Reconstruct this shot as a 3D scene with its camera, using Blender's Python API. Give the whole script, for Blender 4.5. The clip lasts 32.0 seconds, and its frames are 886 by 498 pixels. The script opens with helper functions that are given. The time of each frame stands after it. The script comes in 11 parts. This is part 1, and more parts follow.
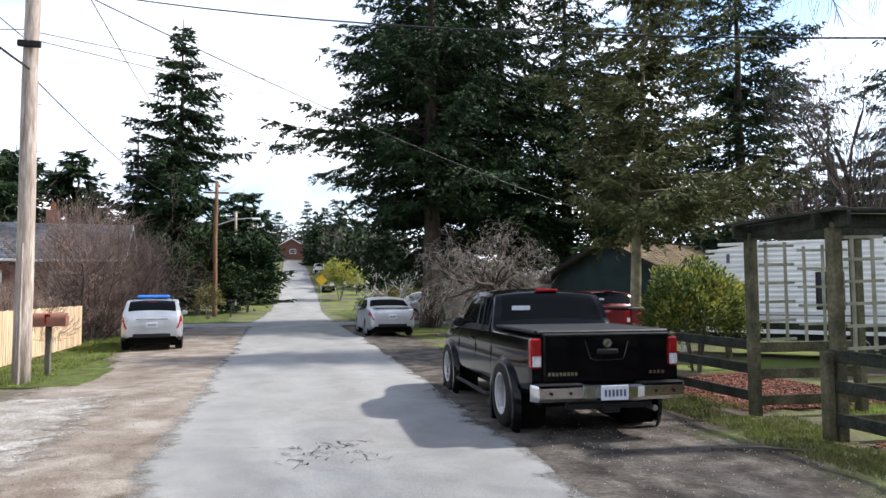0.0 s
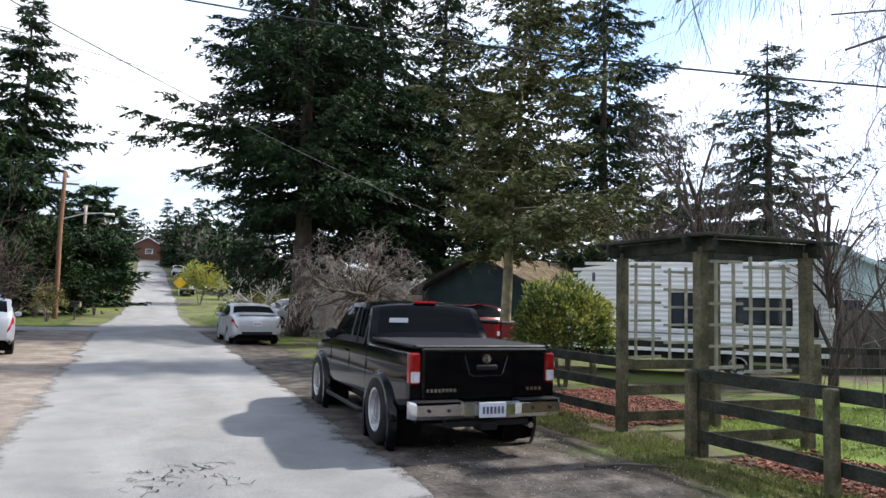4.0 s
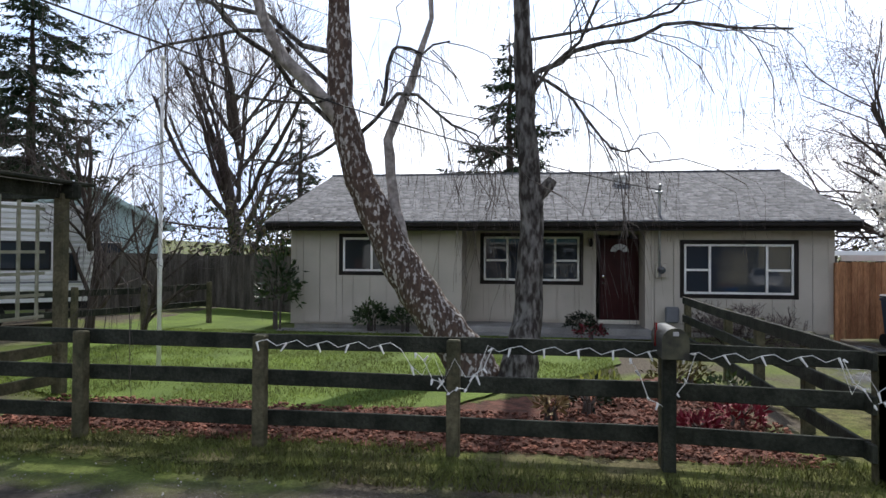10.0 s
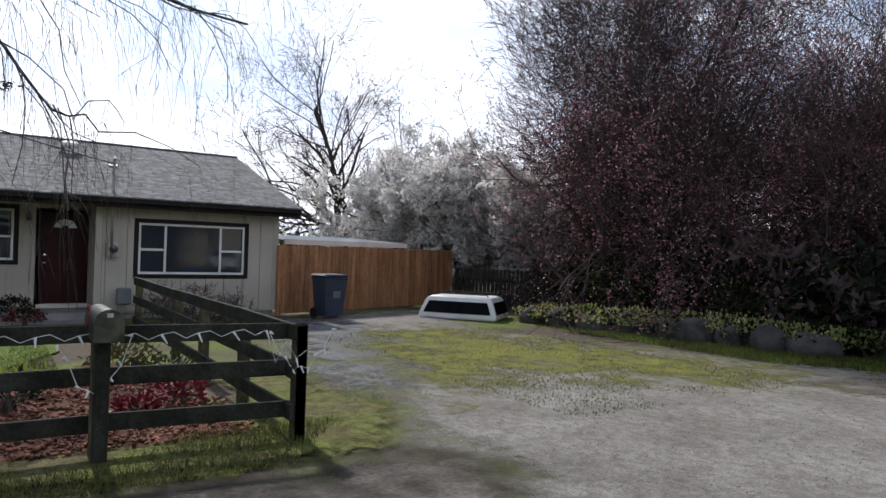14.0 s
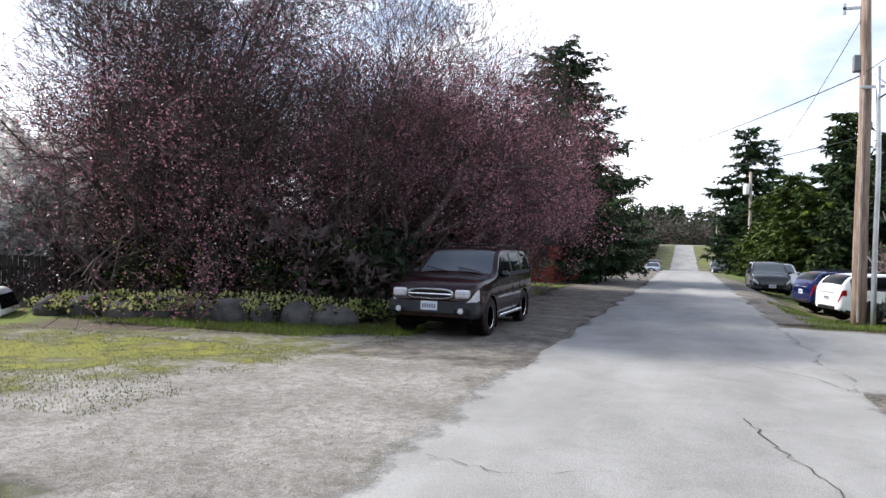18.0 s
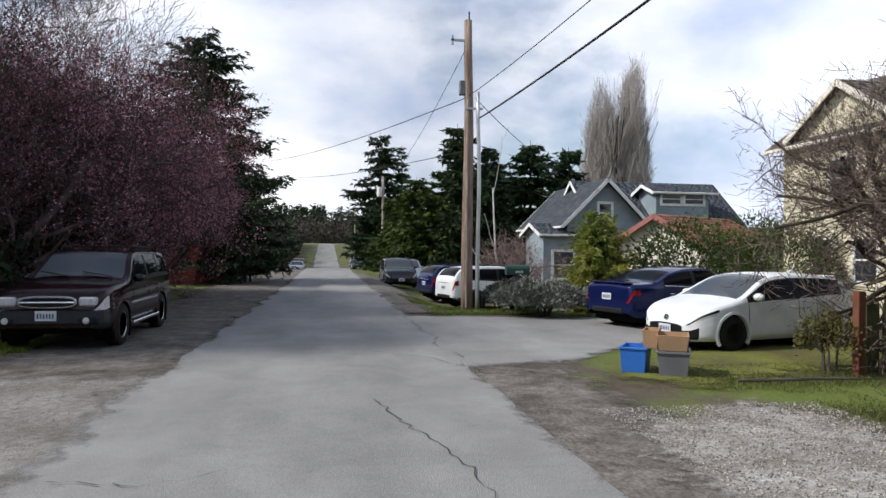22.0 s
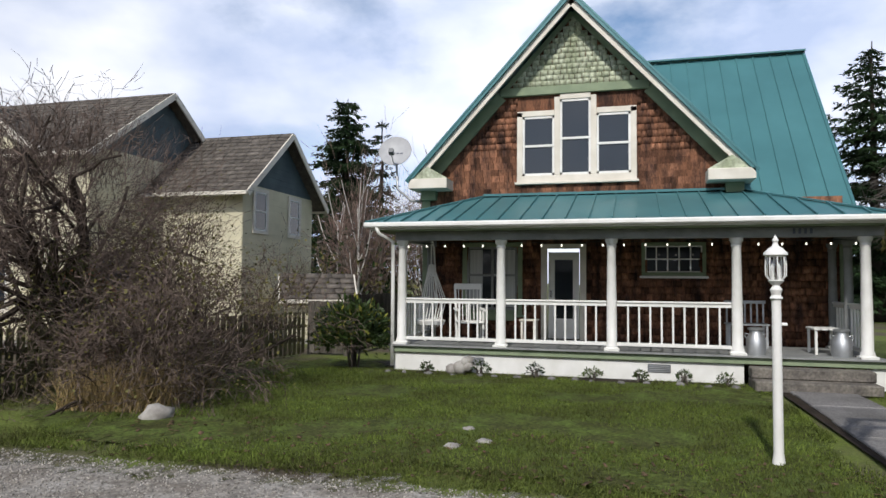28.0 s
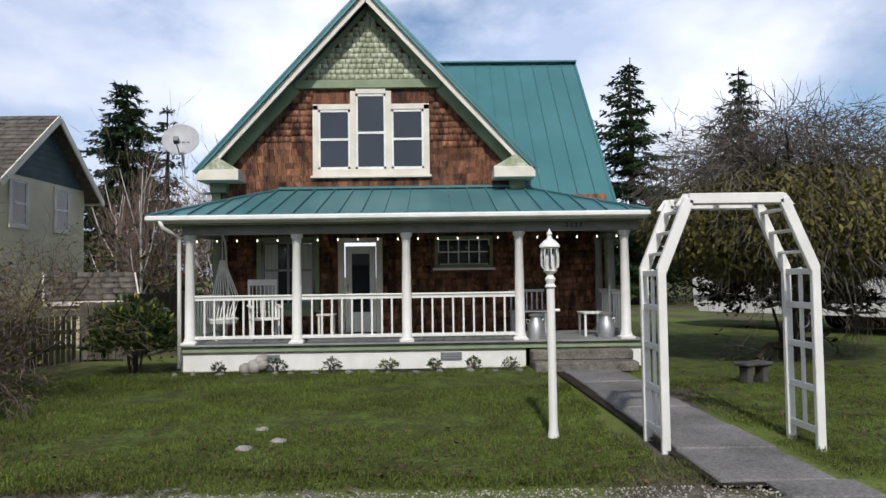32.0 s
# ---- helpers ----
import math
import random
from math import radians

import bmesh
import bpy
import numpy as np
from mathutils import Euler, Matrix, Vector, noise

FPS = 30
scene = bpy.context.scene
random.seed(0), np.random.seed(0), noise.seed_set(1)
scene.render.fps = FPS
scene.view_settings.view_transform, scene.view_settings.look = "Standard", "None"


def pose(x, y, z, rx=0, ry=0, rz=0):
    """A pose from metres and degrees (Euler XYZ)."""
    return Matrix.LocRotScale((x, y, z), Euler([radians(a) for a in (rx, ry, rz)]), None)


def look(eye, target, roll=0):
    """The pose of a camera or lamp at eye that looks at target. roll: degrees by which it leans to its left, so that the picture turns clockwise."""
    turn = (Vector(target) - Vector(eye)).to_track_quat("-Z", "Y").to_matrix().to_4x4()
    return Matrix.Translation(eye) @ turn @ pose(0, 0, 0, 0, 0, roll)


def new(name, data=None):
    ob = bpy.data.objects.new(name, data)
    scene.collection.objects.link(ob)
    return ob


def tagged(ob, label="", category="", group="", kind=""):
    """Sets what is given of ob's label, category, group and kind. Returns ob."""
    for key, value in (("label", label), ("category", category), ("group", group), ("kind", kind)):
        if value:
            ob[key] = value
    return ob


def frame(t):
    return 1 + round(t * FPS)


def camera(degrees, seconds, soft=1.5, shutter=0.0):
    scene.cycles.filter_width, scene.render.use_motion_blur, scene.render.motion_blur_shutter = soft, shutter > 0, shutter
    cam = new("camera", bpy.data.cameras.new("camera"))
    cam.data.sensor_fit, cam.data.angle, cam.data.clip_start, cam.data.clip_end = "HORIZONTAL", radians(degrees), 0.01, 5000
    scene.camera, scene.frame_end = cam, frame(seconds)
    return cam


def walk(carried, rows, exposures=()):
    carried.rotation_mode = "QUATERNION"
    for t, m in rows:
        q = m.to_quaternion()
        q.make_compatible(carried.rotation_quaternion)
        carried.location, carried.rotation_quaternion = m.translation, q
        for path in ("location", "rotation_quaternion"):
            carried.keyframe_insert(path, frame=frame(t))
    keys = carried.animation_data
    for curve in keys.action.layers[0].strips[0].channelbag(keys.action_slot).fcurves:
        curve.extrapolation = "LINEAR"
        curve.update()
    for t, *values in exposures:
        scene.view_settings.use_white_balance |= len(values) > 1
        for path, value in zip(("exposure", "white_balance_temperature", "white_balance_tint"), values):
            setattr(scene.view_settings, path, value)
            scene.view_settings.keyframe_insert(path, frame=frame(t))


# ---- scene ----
import collections

from mathutils.geometry import delaunay_2d_cdt

# ---- camera ----
cam = camera(65.8, 32.0)
PATH = [
    (0, -0.110, -0.317, 1.647, -13.90, 3.65, -0.27),
    (0.5, -0.130, -0.289, 1.643, -14.74, 4.12, 0.71),
    (1, -0.208, -0.246, 1.642, -15.45, 4.01, 0.12),
    (1.5, -0.243, -0.235, 1.646, -17.03, 4.13, 0.69),
    (2, -0.295, -0.228, 1.637, -18.36, 4.34, 1.17),
    (2.5, -0.302, -0.174, 1.629, -19.71, 3.14, 1.67),
    (4.5, -0.087, 0.098, 1.676, -26.02, 4.73, 1.08),
    (5, -0.086, 0.109, 1.675, -27.16, 4.28, 0.64),
    (5.5, -0.080, 0.121, 1.672, -30.44, 4.05, 0.40),
    (6, -0.092, 0.115, 1.669, -36.26, 2.79, 0.96),
    (6.5, 0.006, 0.110, 1.665, -40.37, 3.70, 0.32),
    (7, 0.001, 0.117, 1.666, -48.76, 2.69, 0.64),
    (7.5, -0.011, 0.173, 1.663, -55.55, 1.60, 0.82),
    (8, -0.010, 0.174, 1.652, -61.68, 0.49, 0.48),
    (8.5, 0.021, 0.168, 1.645, -67.20, 0.28, 0.70),
    (9, 0.075, 0.087, 1.649, -72.19, 1.38, 1.46),
    (9.5, 0.112, 0.071, 1.648, -77.70, 0.19, 1.23),
    (10, 0.137, 0.147, 1.653, -81.35, 0.87, 0.38),
    (10.5, 0.133, 0.125, 1.654, -86.82, 0.86, 0.72),
    (11, 0.123, 0.097, 1.649, -92.58, 0.42, 0.62),
    (11.5, 0.127, 0.090, 1.644, -100.40, 0.24, 0.55),
    (12, 0.132, 0.062, 1.644, -107.46, -0.35, 0.47),
    (12.5, 0.136, 0.044, 1.635, -110.50, -0.84, 0.10),
    (13, 0.139, -0.039, 1.637, -112.32, 0.65, 1.90),
    (13.5, 0.154, -0.038, 1.644, -119.37, 0.38, 1.60),
    (14, 0.165, -0.024, 1.640, -124.14, 0.16, 1.92),
    (14.5, 0.160, -0.030, 1.643, -127.27, 0.06, 1.93),
    (15, 0.135, -0.006, 1.646, -132.52, 1.04, 1.70),
    (15.5, 0.141, -0.021, 1.641, -140.24, 0.68, 1.60),
    (17.5, 0.028, -0.192, 1.649, -156.55, 0.52, 1.81),
    (18, 0.042, -0.229, 1.647, -160.68, -0.30, 1.41),
    (18.5, 0.054, -0.220, 1.647, -165.57, 0.78, 1.07),
    (19, 0.026, -0.167, 1.652, -170.03, 1.29, 1.24),
    (19.5, 0.008, -0.181, 1.645, -172.48, 0.87, 0.90),
    (20, -0.087, -0.154, 1.651, -174.89, 0.78, -0.13),
    (20.5, -0.109, -0.120, 1.657, -177.28, 1.49, -0.31),
    (21, -0.004, -0.109, 1.640, -180.17, 0.35, -0.49),
    (21.5, 0.064, -0.077, 1.643, -185.25, 0.33, -0.31),
    (22, -0.015, -0.052, 1.651, -189.74, 0.14, 0.50),
    (22.5, -0.064, -0.026, 1.648, -197.57, 0.21, 1.30),
    (23, -0.009, -0.054, 1.635, -203.58, -0.00, 0.03),
    (23.5, 0.011, -0.036, 1.633, -209.32, 0.34, 0.71),
    (24, 0.008, -0.027, 1.641, -213.70, 0.58, 1.55),
    (24.5, 0.021, -0.005, 1.644, -217.18, 1.35, 1.40),
    (26.5, -0.044, 0.181, 1.659, -233.60, 1.71, 0.64),
    (27, -0.024, 0.123, 1.658, -241.45, 2.45, -0.24),
    (27.5, 0.005, 0.113, 1.659, -249.63, 3.21, -0.14),
    (28, 0.007, 0.114, 1.648, -254.35, 2.92, 0.49),
    (28.5, -0.005, 0.109, 1.655, -258.00, 2.36, 0.35),
    (29, -0.026, 0.125, 1.649, -260.90, 2.40, 0.36),
    (29.5, -0.021, 0.130, 1.647, -264.29, 2.52, 0.21),
    (30, -0.030, 0.149, 1.648, -267.38, 2.24, 0.02),
    (30.5, -0.022, 0.149, 1.653, -269.44, 2.27, -0.28),
    (31, -0.013, 0.155, 1.654, -270.43, 2.21, -1.24),
    (31.5, -0.019, 0.158, 1.652, -270.91, 2.27, -1.12),
    (32, -0.014, 0.168, 1.651, -271.02, 2.37, -0.81),
]
walk(cam, [(t, pose(x, y, z, 90 + p, 0, w) @ pose(0, 0, 0, 0, 0, r)) for t, x, y, z, w, p, r in PATH],
     exposures=[(0.0, 0.8), (6.0, 0.8), (8.0, 0.15), (9.0, 0.12), (11.0, -0.02), (13.0, -0.32), (14.0, -0.15), (15.0, 0.3), (18.0, 0.75), (19.5, 0.38), (21.0, 0.05), (24.0, -0.33), (26.0, -0.4), (32.0, -0.5)])

# ---- light ----
SUN_EL, SUN_AZ = radians(42), radians(92)   # azimuth clockwise from +y
world = bpy.data.worlds.new("sky")
scene.world = world
world.use_nodes = True
wn, wl = world.node_tree.nodes, world.node_tree.links
wn.clear()
sky = wn.new("ShaderNodeTexSky")
sky.sky_type, sky.sun_disc = "NISHITA", False
sky.sun_elevation, sky.sun_rotation = SUN_EL, SUN_AZ
sky.air_density, sky.dust_density = 1.0, 0.6
tc = wn.new("ShaderNodeTexCoord")
mp = wn.new("ShaderNodeMapping")
mp.inputs["Scale"].default_value = (1.0, 1.0, 1.9)
wl.new(tc.outputs["Generated"], mp.inputs["Vector"])
nz = wn.new("ShaderNodeTexNoise")
nz.inputs["Scale"].default_value, nz.inputs["Detail"].default_value, nz.inputs["Roughness"].default_value = 2.3, 7.0, 0.55
wl.new(mp.outputs[0], nz.inputs["Vector"])
cover = wn.new("ShaderNodeValToRGB")
cover.color_ramp.elements[0].position, cover.color_ramp.elements[1].position = 0.34, 0.50
wl.new(nz.outputs["Fac"], cover.inputs["Fac"])
nz2 = wn.new("ShaderNodeTexNoise")
nz2.inputs["Scale"].default_value, nz2.inputs["Detail"].default_value = 3.1, 6.0
wl.new(mp.outputs[0], nz2.inputs["Vector"])
tone = wn.new("ShaderNodeValToRGB")
tone.color_ramp.elements[0].position, tone.color_ramp.elements[1].position = 0.35, 0.66
tone.color_ramp.elements[0].color, tone.color_ramp.elements[1].color = (4.3, 5.1, 6.9, 1), (9.3, 9.4, 9.8, 1)
wl.new(nz2.outputs["Fac"], tone.inputs["Fac"])
mixw = wn.new("ShaderNodeMix")
mixw.data_type = "RGBA"
wl.new(sky.outputs[0], mixw.inputs["A"])
wl.new(tone.outputs["Color"], mixw.inputs["B"])
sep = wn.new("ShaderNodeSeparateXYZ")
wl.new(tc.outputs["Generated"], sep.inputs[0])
thin = wn.new("ShaderNodeMapRange")   # the cloud opens towards the zenith
thin.inputs["From Min"].default_value, thin.inputs["From Max"].default_value = 0.45, 0.85
thin.inputs["To Min"].default_value, thin.inputs["To Max"].default_value = 1.0, 0.25
wl.new(sep.outputs["Z"], thin.inputs["Value"])
open_ = wn.new("ShaderNodeMath")
open_.operation = "MULTIPLY"
wl.new(cover.outputs["Color"], open_.inputs[0])
wl.new(thin.outputs[0], open_.inputs[1])
wl.new(open_.outputs[0], mixw.inputs["Factor"])
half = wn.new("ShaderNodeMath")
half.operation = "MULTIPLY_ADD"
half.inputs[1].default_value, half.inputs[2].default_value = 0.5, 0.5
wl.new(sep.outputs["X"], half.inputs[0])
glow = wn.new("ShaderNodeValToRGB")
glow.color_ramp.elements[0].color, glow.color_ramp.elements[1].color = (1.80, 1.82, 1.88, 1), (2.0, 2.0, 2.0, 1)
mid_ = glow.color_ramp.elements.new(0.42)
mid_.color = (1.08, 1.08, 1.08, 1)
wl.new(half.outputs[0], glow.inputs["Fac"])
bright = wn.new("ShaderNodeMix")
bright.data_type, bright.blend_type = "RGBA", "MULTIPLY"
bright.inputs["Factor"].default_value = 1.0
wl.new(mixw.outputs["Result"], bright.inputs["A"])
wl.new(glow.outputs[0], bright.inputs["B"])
bg = wn.new("ShaderNodeBackground")
bg.inputs["Strength"].default_value = 0.105
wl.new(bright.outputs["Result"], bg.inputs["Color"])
wo = wn.new("ShaderNodeOutputWorld")
wl.new(bg.outputs[0], wo.inputs["Surface"])
sun = new("sun", bpy.data.lights.new("sun", "SUN"))
sun.data.energy, sun.data.angle, sun.data.color = 4.4, radians(2.0), (1.0, 0.965, 0.91)
sun.matrix_world = look((40 * math.sin(SUN_AZ) * math.cos(SUN_EL), 40 * math.cos(SUN_AZ) * math.cos(SUN_EL), 40 * math.sin(SUN_EL)), (0, 0, 0))
scene.view_settings.exposure = 0.0

# ---- materials ----
MATS = {}


def mat(name, a, b=None, scale=6.0, rough=0.7, metal=0.0, bump=0.0, bscale=None, detail=6.0, fine=None, stretch=None, spec=None, vary=0.0, coat=0.0, lo=0.35, hi=0.65, patch=None, grain=(0.68, 1.28)):
    """Two tones mixed by noise, a fine grain over them, and a bump; vary: tone change from piece to piece."""
    if name in MATS:
        return MATS[name]
    m = bpy.data.materials.new(name)
    m.use_nodes = True
    n, l = m.node_tree.nodes, m.node_tree.links
    p = n["Principled BSDF"]
    p.inputs["Roughness"].default_value, p.inputs["Metallic"].default_value = rough, metal
    p.inputs["Specular IOR Level"].default_value = spec if spec is not None else (0.18 if rough > 0.7 else 0.45)
    p.inputs["Coat Weight"].default_value = coat
    p.inputs["Coat Roughness"].default_value = 0.06
    b = b or tuple(c * 0.75 for c in a)
    geo = n.new("ShaderNodeNewGeometry")
    src = geo.outputs["Position"]
    if stretch:
        mpn = n.new("ShaderNodeMapping")
        mpn.inputs["Scale"].default_value = stretch
        l.new(src, mpn.inputs["Vector"])
        src = mpn.outputs[0]
    no = n.new("ShaderNodeTexNoise")
    no.inputs["Scale"].default_value, no.inputs["Detail"].default_value = scale, detail
    l.new(src, no.inputs["Vector"])
    r = n.new("ShaderNodeValToRGB")
    r.color_ramp.elements[0].position, r.color_ramp.elements[1].position = lo, hi
    r.color_ramp.elements[0].color, r.color_ramp.elements[1].color = (*b, 1), (*a, 1)
    l.new(no.outputs["Fac"], r.inputs["Fac"])
    out = r.outputs["Color"]
    if fine:
        nf = n.new("ShaderNodeTexNoise")
        nf.inputs["Scale"].default_value, nf.inputs["Detail"].default_value = fine, 4.0
        l.new(src, nf.inputs["Vector"])
        mr = n.new("ShaderNodeMapRange")
        mr.inputs["From Min"].default_value, mr.inputs["From Max"].default_value = 0.3, 0.7
        mr.inputs["To Min"].default_value, mr.inputs["To Max"].default_value = grain
        l.new(nf.outputs["Fac"], mr.inputs["Value"])
        mx = n.new("ShaderNodeMix")
        mx.data_type, mx.blend_type = "RGBA", "MULTIPLY"
        mx.inputs["Factor"].default_value = 1.0
        l.new(out, mx.inputs["A"])
        l.new(mr.outputs[0], mx.inputs["B"])
        out = mx.outputs["Result"]
    if patch:
        npx = n.new("ShaderNodeTexNoise")
        npx.inputs["Scale"].default_value, npx.inputs["Detail"].default_value, npx.inputs["Roughness"].default_value = patch[0], 8.0, 0.65
        npx.inputs["Distortion"].default_value = 0.6
        l.new(geo.outputs["Position"], npx.inputs["Vector"])
        rp = n.new("ShaderNodeValToRGB")
        rp.color_ramp.elements[0].position, rp.color_ramp.elements[1].position = 0.38, 0.60
        rp.color_ramp.elements[0].color, rp.color_ramp.elements[1].color = (*patch[1], 1), (1, 1, 1, 1)
        l.new(npx.outputs["Fac"], rp.inputs["Fac"])
        mxp = n.new("ShaderNodeMix")
        mxp.data_type, mxp.blend_type = "RGBA", "MULTIPLY"
        mxp.inputs["Factor"].default_value = 1.0
        l.new(out, mxp.inputs["A"])
        l.new(rp.outputs["Color"], mxp.inputs["B"])
        out = mxp.outputs["Result"]
    if vary:
        oi = n.new("ShaderNodeObjectInfo")
        rnd = n.new("ShaderNodeMath")
        rnd.operation = "ADD"
        l.new(oi.outputs["Random"], rnd.inputs[0])
        l.new(geo.outputs["Random Per Island"], rnd.inputs[1])
        fr = n.new("ShaderNodeMath")
        fr.operation = "FRACT"
        l.new(rnd.outputs[0], fr.inputs[0])
        mv = n.new("ShaderNodeMapRange")
        mv.inputs["To Min"].default_value, mv.inputs["To Max"].default_value = 1 - vary, 1 + vary
        l.new(fr.outputs[0], mv.inputs["Value"])
        mx2 = n.new("ShaderNodeMix")
        mx2.data_type, mx2.blend_type = "RGBA", "MULTIPLY"
        mx2.inputs["Factor"].default_value = 1.0
        l.new(out, mx2.inputs["A"])
        l.new(mv.outputs[0], mx2.inputs["B"])
        out = mx2.outputs["Result"]
    l.new(out, p.inputs["Base Color"])
    if bump:
        nb = n.new("ShaderNodeTexNoise")
        nb.inputs["Scale"].default_value, nb.inputs["Detail"].default_value = bscale or scale * 4, 5.0
        l.new(src, nb.inputs["Vector"])
        bp = n.new("ShaderNodeBump")
        bp.inputs["Strength"].default_value, bp.inputs["Distance"].default_value = bump, 0.02
        l.new(nb.outputs["Fac"], bp.inputs["Height"])
        l.new(bp.outputs[0], p.inputs["Normal"])
    MATS[name] = m
    return m


def leafmat(name, a, b, rough=0.6, vary=0.35, trans=0.0):
    m = mat(name, a, b, scale=0.9, rough=rough, vary=vary, detail=3.0, spec=0.12 if rough > 0.5 else 0.3)
    n, l = m.node_tree.nodes, m.node_tree.links
    if trans and "Translucent BSDF" not in n:
        p = n["Principled BSDF"]
        t, x = n.new("ShaderNodeBsdfTranslucent"), n.new("ShaderNodeMixShader")
        x.inputs["Fac"].default_value = trans
        l.new(p.inputs["Base Color"].links[0].from_socket, t.inputs["Color"])
        l.new(p.outputs[0], x.inputs[1])
        l.new(t.outputs[0], x.inputs[2])
        l.new(x.outputs[0], n["Material Output"].inputs["Surface"])
    return m


def glassmat(name, tint=(0.02, 0.025, 0.03), rough=0.03):
    m = bpy.data.materials.new(name)
    m.use_nodes = True
    p = m.node_tree.nodes["Principled BSDF"]
    p.inputs["Base Color"].default_value = (*tint, 1)
    p.inputs["Roughness"].default_value = rough
    p.inputs["IOR"].default_value = 1.5
    p.inputs["Specular IOR Level"].default_value = 0.5
    return m


def clearglass(name):
    m = bpy.data.materials.new(name)
    m.use_nodes = True
    n, l = m.node_tree.nodes, m.node_tree.links
    t, g, x = n.new("ShaderNodeBsdfTransparent"), n.new("ShaderNodeBsdfGlossy"), n.new("ShaderNodeMixShader")
    g.inputs["Roughness"].default_value = 0.02
    x.inputs["Fac"].default_value = 0.12
    l.new(t.outputs[0], x.inputs[1])
    l.new(g.outputs[0], x.inputs[2])
    l.new(x.outputs[0], n["Material Output"].inputs["Surface"])
    return m


def glowmat(name, col, strength):
    m = bpy.data.materials.new(name)
    m.use_nodes = True
    p = m.node_tree.nodes["Principled BSDF"]
    p.inputs["Base Color"].default_value = (*col, 1)
    p.inputs["Emission Color"].default_value = (*col, 1)
    p.inputs["Emission Strength"].default_value = strength
    return m


M_ASPH = mat("asphalt", (0.29, 0.284, 0.274), (0.225, 0.22, 0.212), scale=0.45, rough=0.9, bump=0.35, bscale=90, fine=70, grain=(0.84, 1.14), stretch=(1.6, 0.5, 1), patch=(1.4, (0.86, 0.855, 0.85)))
M_DIRT = mat("dirt", (0.215, 0.195, 0.172), (0.115, 0.10, 0.087), scale=1.6, rough=0.95, bump=0.9, bscale=25, fine=26, patch=(4.5, (0.62, 0.6, 0.58)))
M_MUD = mat("wet_mud", (0.15, 0.13, 0.112), (0.055, 0.046, 0.039), scale=1.5, rough=0.85, bump=1.0, bscale=16, fine=24, patch=(3.0, (0.5, 0.48, 0.46)))
M_DIRTP = mat("pale_dirt", (0.30, 0.265, 0.23), (0.185, 0.148, 0.12), scale=0.9, rough=0.95, bump=0.6, bscale=40, fine=60, patch=(2.2, (0.66, 0.62, 0.58)))
M_GRAVEL = mat("gravel", (0.37, 0.35, 0.322), (0.25, 0.232, 0.21), scale=3, rough=0.95, bump=1.0, bscale=30, fine=24, patch=(1.5, (0.70, 0.66, 0.62)))
M_GSTONE = mat("gravel_stone", (0.37, 0.345, 0.31), (0.25, 0.23, 0.205), scale=9, rough=0.9, vary=0.55)
M_GRASS = mat("grass", (0.10, 0.15, 0.03), (0.05, 0.085, 0.02), scale=0.7, rough=0.9, bump=0.8, bscale=60, fine=35)
# lawn sheet toned darker than its blades, for the shade between them
M_LAWN = mat("lawn", (0.100, 0.142, 0.030), (0.066, 0.074, 0.023), scale=2.6, rough=0.95, bump=1.0, bscale=45, fine=26, grain=(0.45, 1.5), detail=9, patch=(3.2, (0.72, 0.66, 0.6)))
M_BLADE = leafmat("grass_blade", (0.13, 0.155, 0.04), (0.085, 0.088, 0.032), vary=0.45, trans=0.3)
M_BLADEL = leafmat("lawn_blade", (0.17, 0.225, 0.045), (0.095, 0.11, 0.03), vary=0.5, trans=0.4)
M_STRAW = leafmat("straw", (0.40, 0.30, 0.14), (0.26, 0.19, 0.09), vary=0.3)
M_MULCH = mat("bark_mulch", (0.17, 0.074, 0.052), (0.07, 0.033, 0.024), scale=5, rough=0.95, bump=1.0, bscale=45, fine=25)
M_CHIP = mat("bark_chip", (0.23, 0.098, 0.066), (0.11, 0.05, 0.036), scale=5, rough=0.95, vary=0.6)
M_SOIL = mat("soil", (0.04, 0.03, 0.022), (0.022, 0.017, 0.013), scale=4, rough=1, bump=0.9, bscale=30)
M_CONC = mat("concrete", (0.34, 0.325, 0.30), (0.22, 0.21, 0.195), scale=1.6, rough=0.9, bump=0.3, bscale=50, fine=45)
M_WALK = mat("old_concrete", (0.22, 0.21, 0.205), (0.13, 0.125, 0.12), scale=1.2, rough=0.9, bump=0.4, bscale=40, fine=40)
M_STONE = mat("stone", (0.42, 0.40, 0.37), (0.24, 0.22, 0.20), scale=5, rough=0.9, bump=0.5, bscale=20)
M_ROCK = mat("dark_rock", (0.11, 0.105, 0.10), (0.045, 0.043, 0.04), scale=3, rough=0.9, bump=0.6, bscale=12)
M_MOSSWOOD = mat("mossy_fence_wood", (0.13, 0.115, 0.07), (0.05, 0.05, 0.028), scale=3.5, rough=0.9, bump=0.5, bscale=30, stretch=(1, 1, 1), fine=25)
M_DARKWOOD = mat("dark_rail_wood", (0.042, 0.045, 0.033), (0.016, 0.018, 0.013), scale=4, rough=0.85, bump=0.5, bscale=35, fine=30)
M_LATH = mat("grey_lath", (0.36, 0.35, 0.27), (0.22, 0.22, 0.15), scale=6, rough=0.9, bump=0.3)
M_GREYWOOD = mat("weathered_board", (0.125, 0.113, 0.095), (0.06, 0.053, 0.043), scale=2, rough=0.9, bump=0.4, stretch=(3, 3, 0.6), vary=0.2, fine=18)
M_CEDAR = mat("cedar_board", (0.42, 0.21, 0.105), (0.27, 0.125, 0.062), scale=2, rough=0.8, bump=0.3, stretch=(4, 4, 0.6), vary=0.22, fine=15)
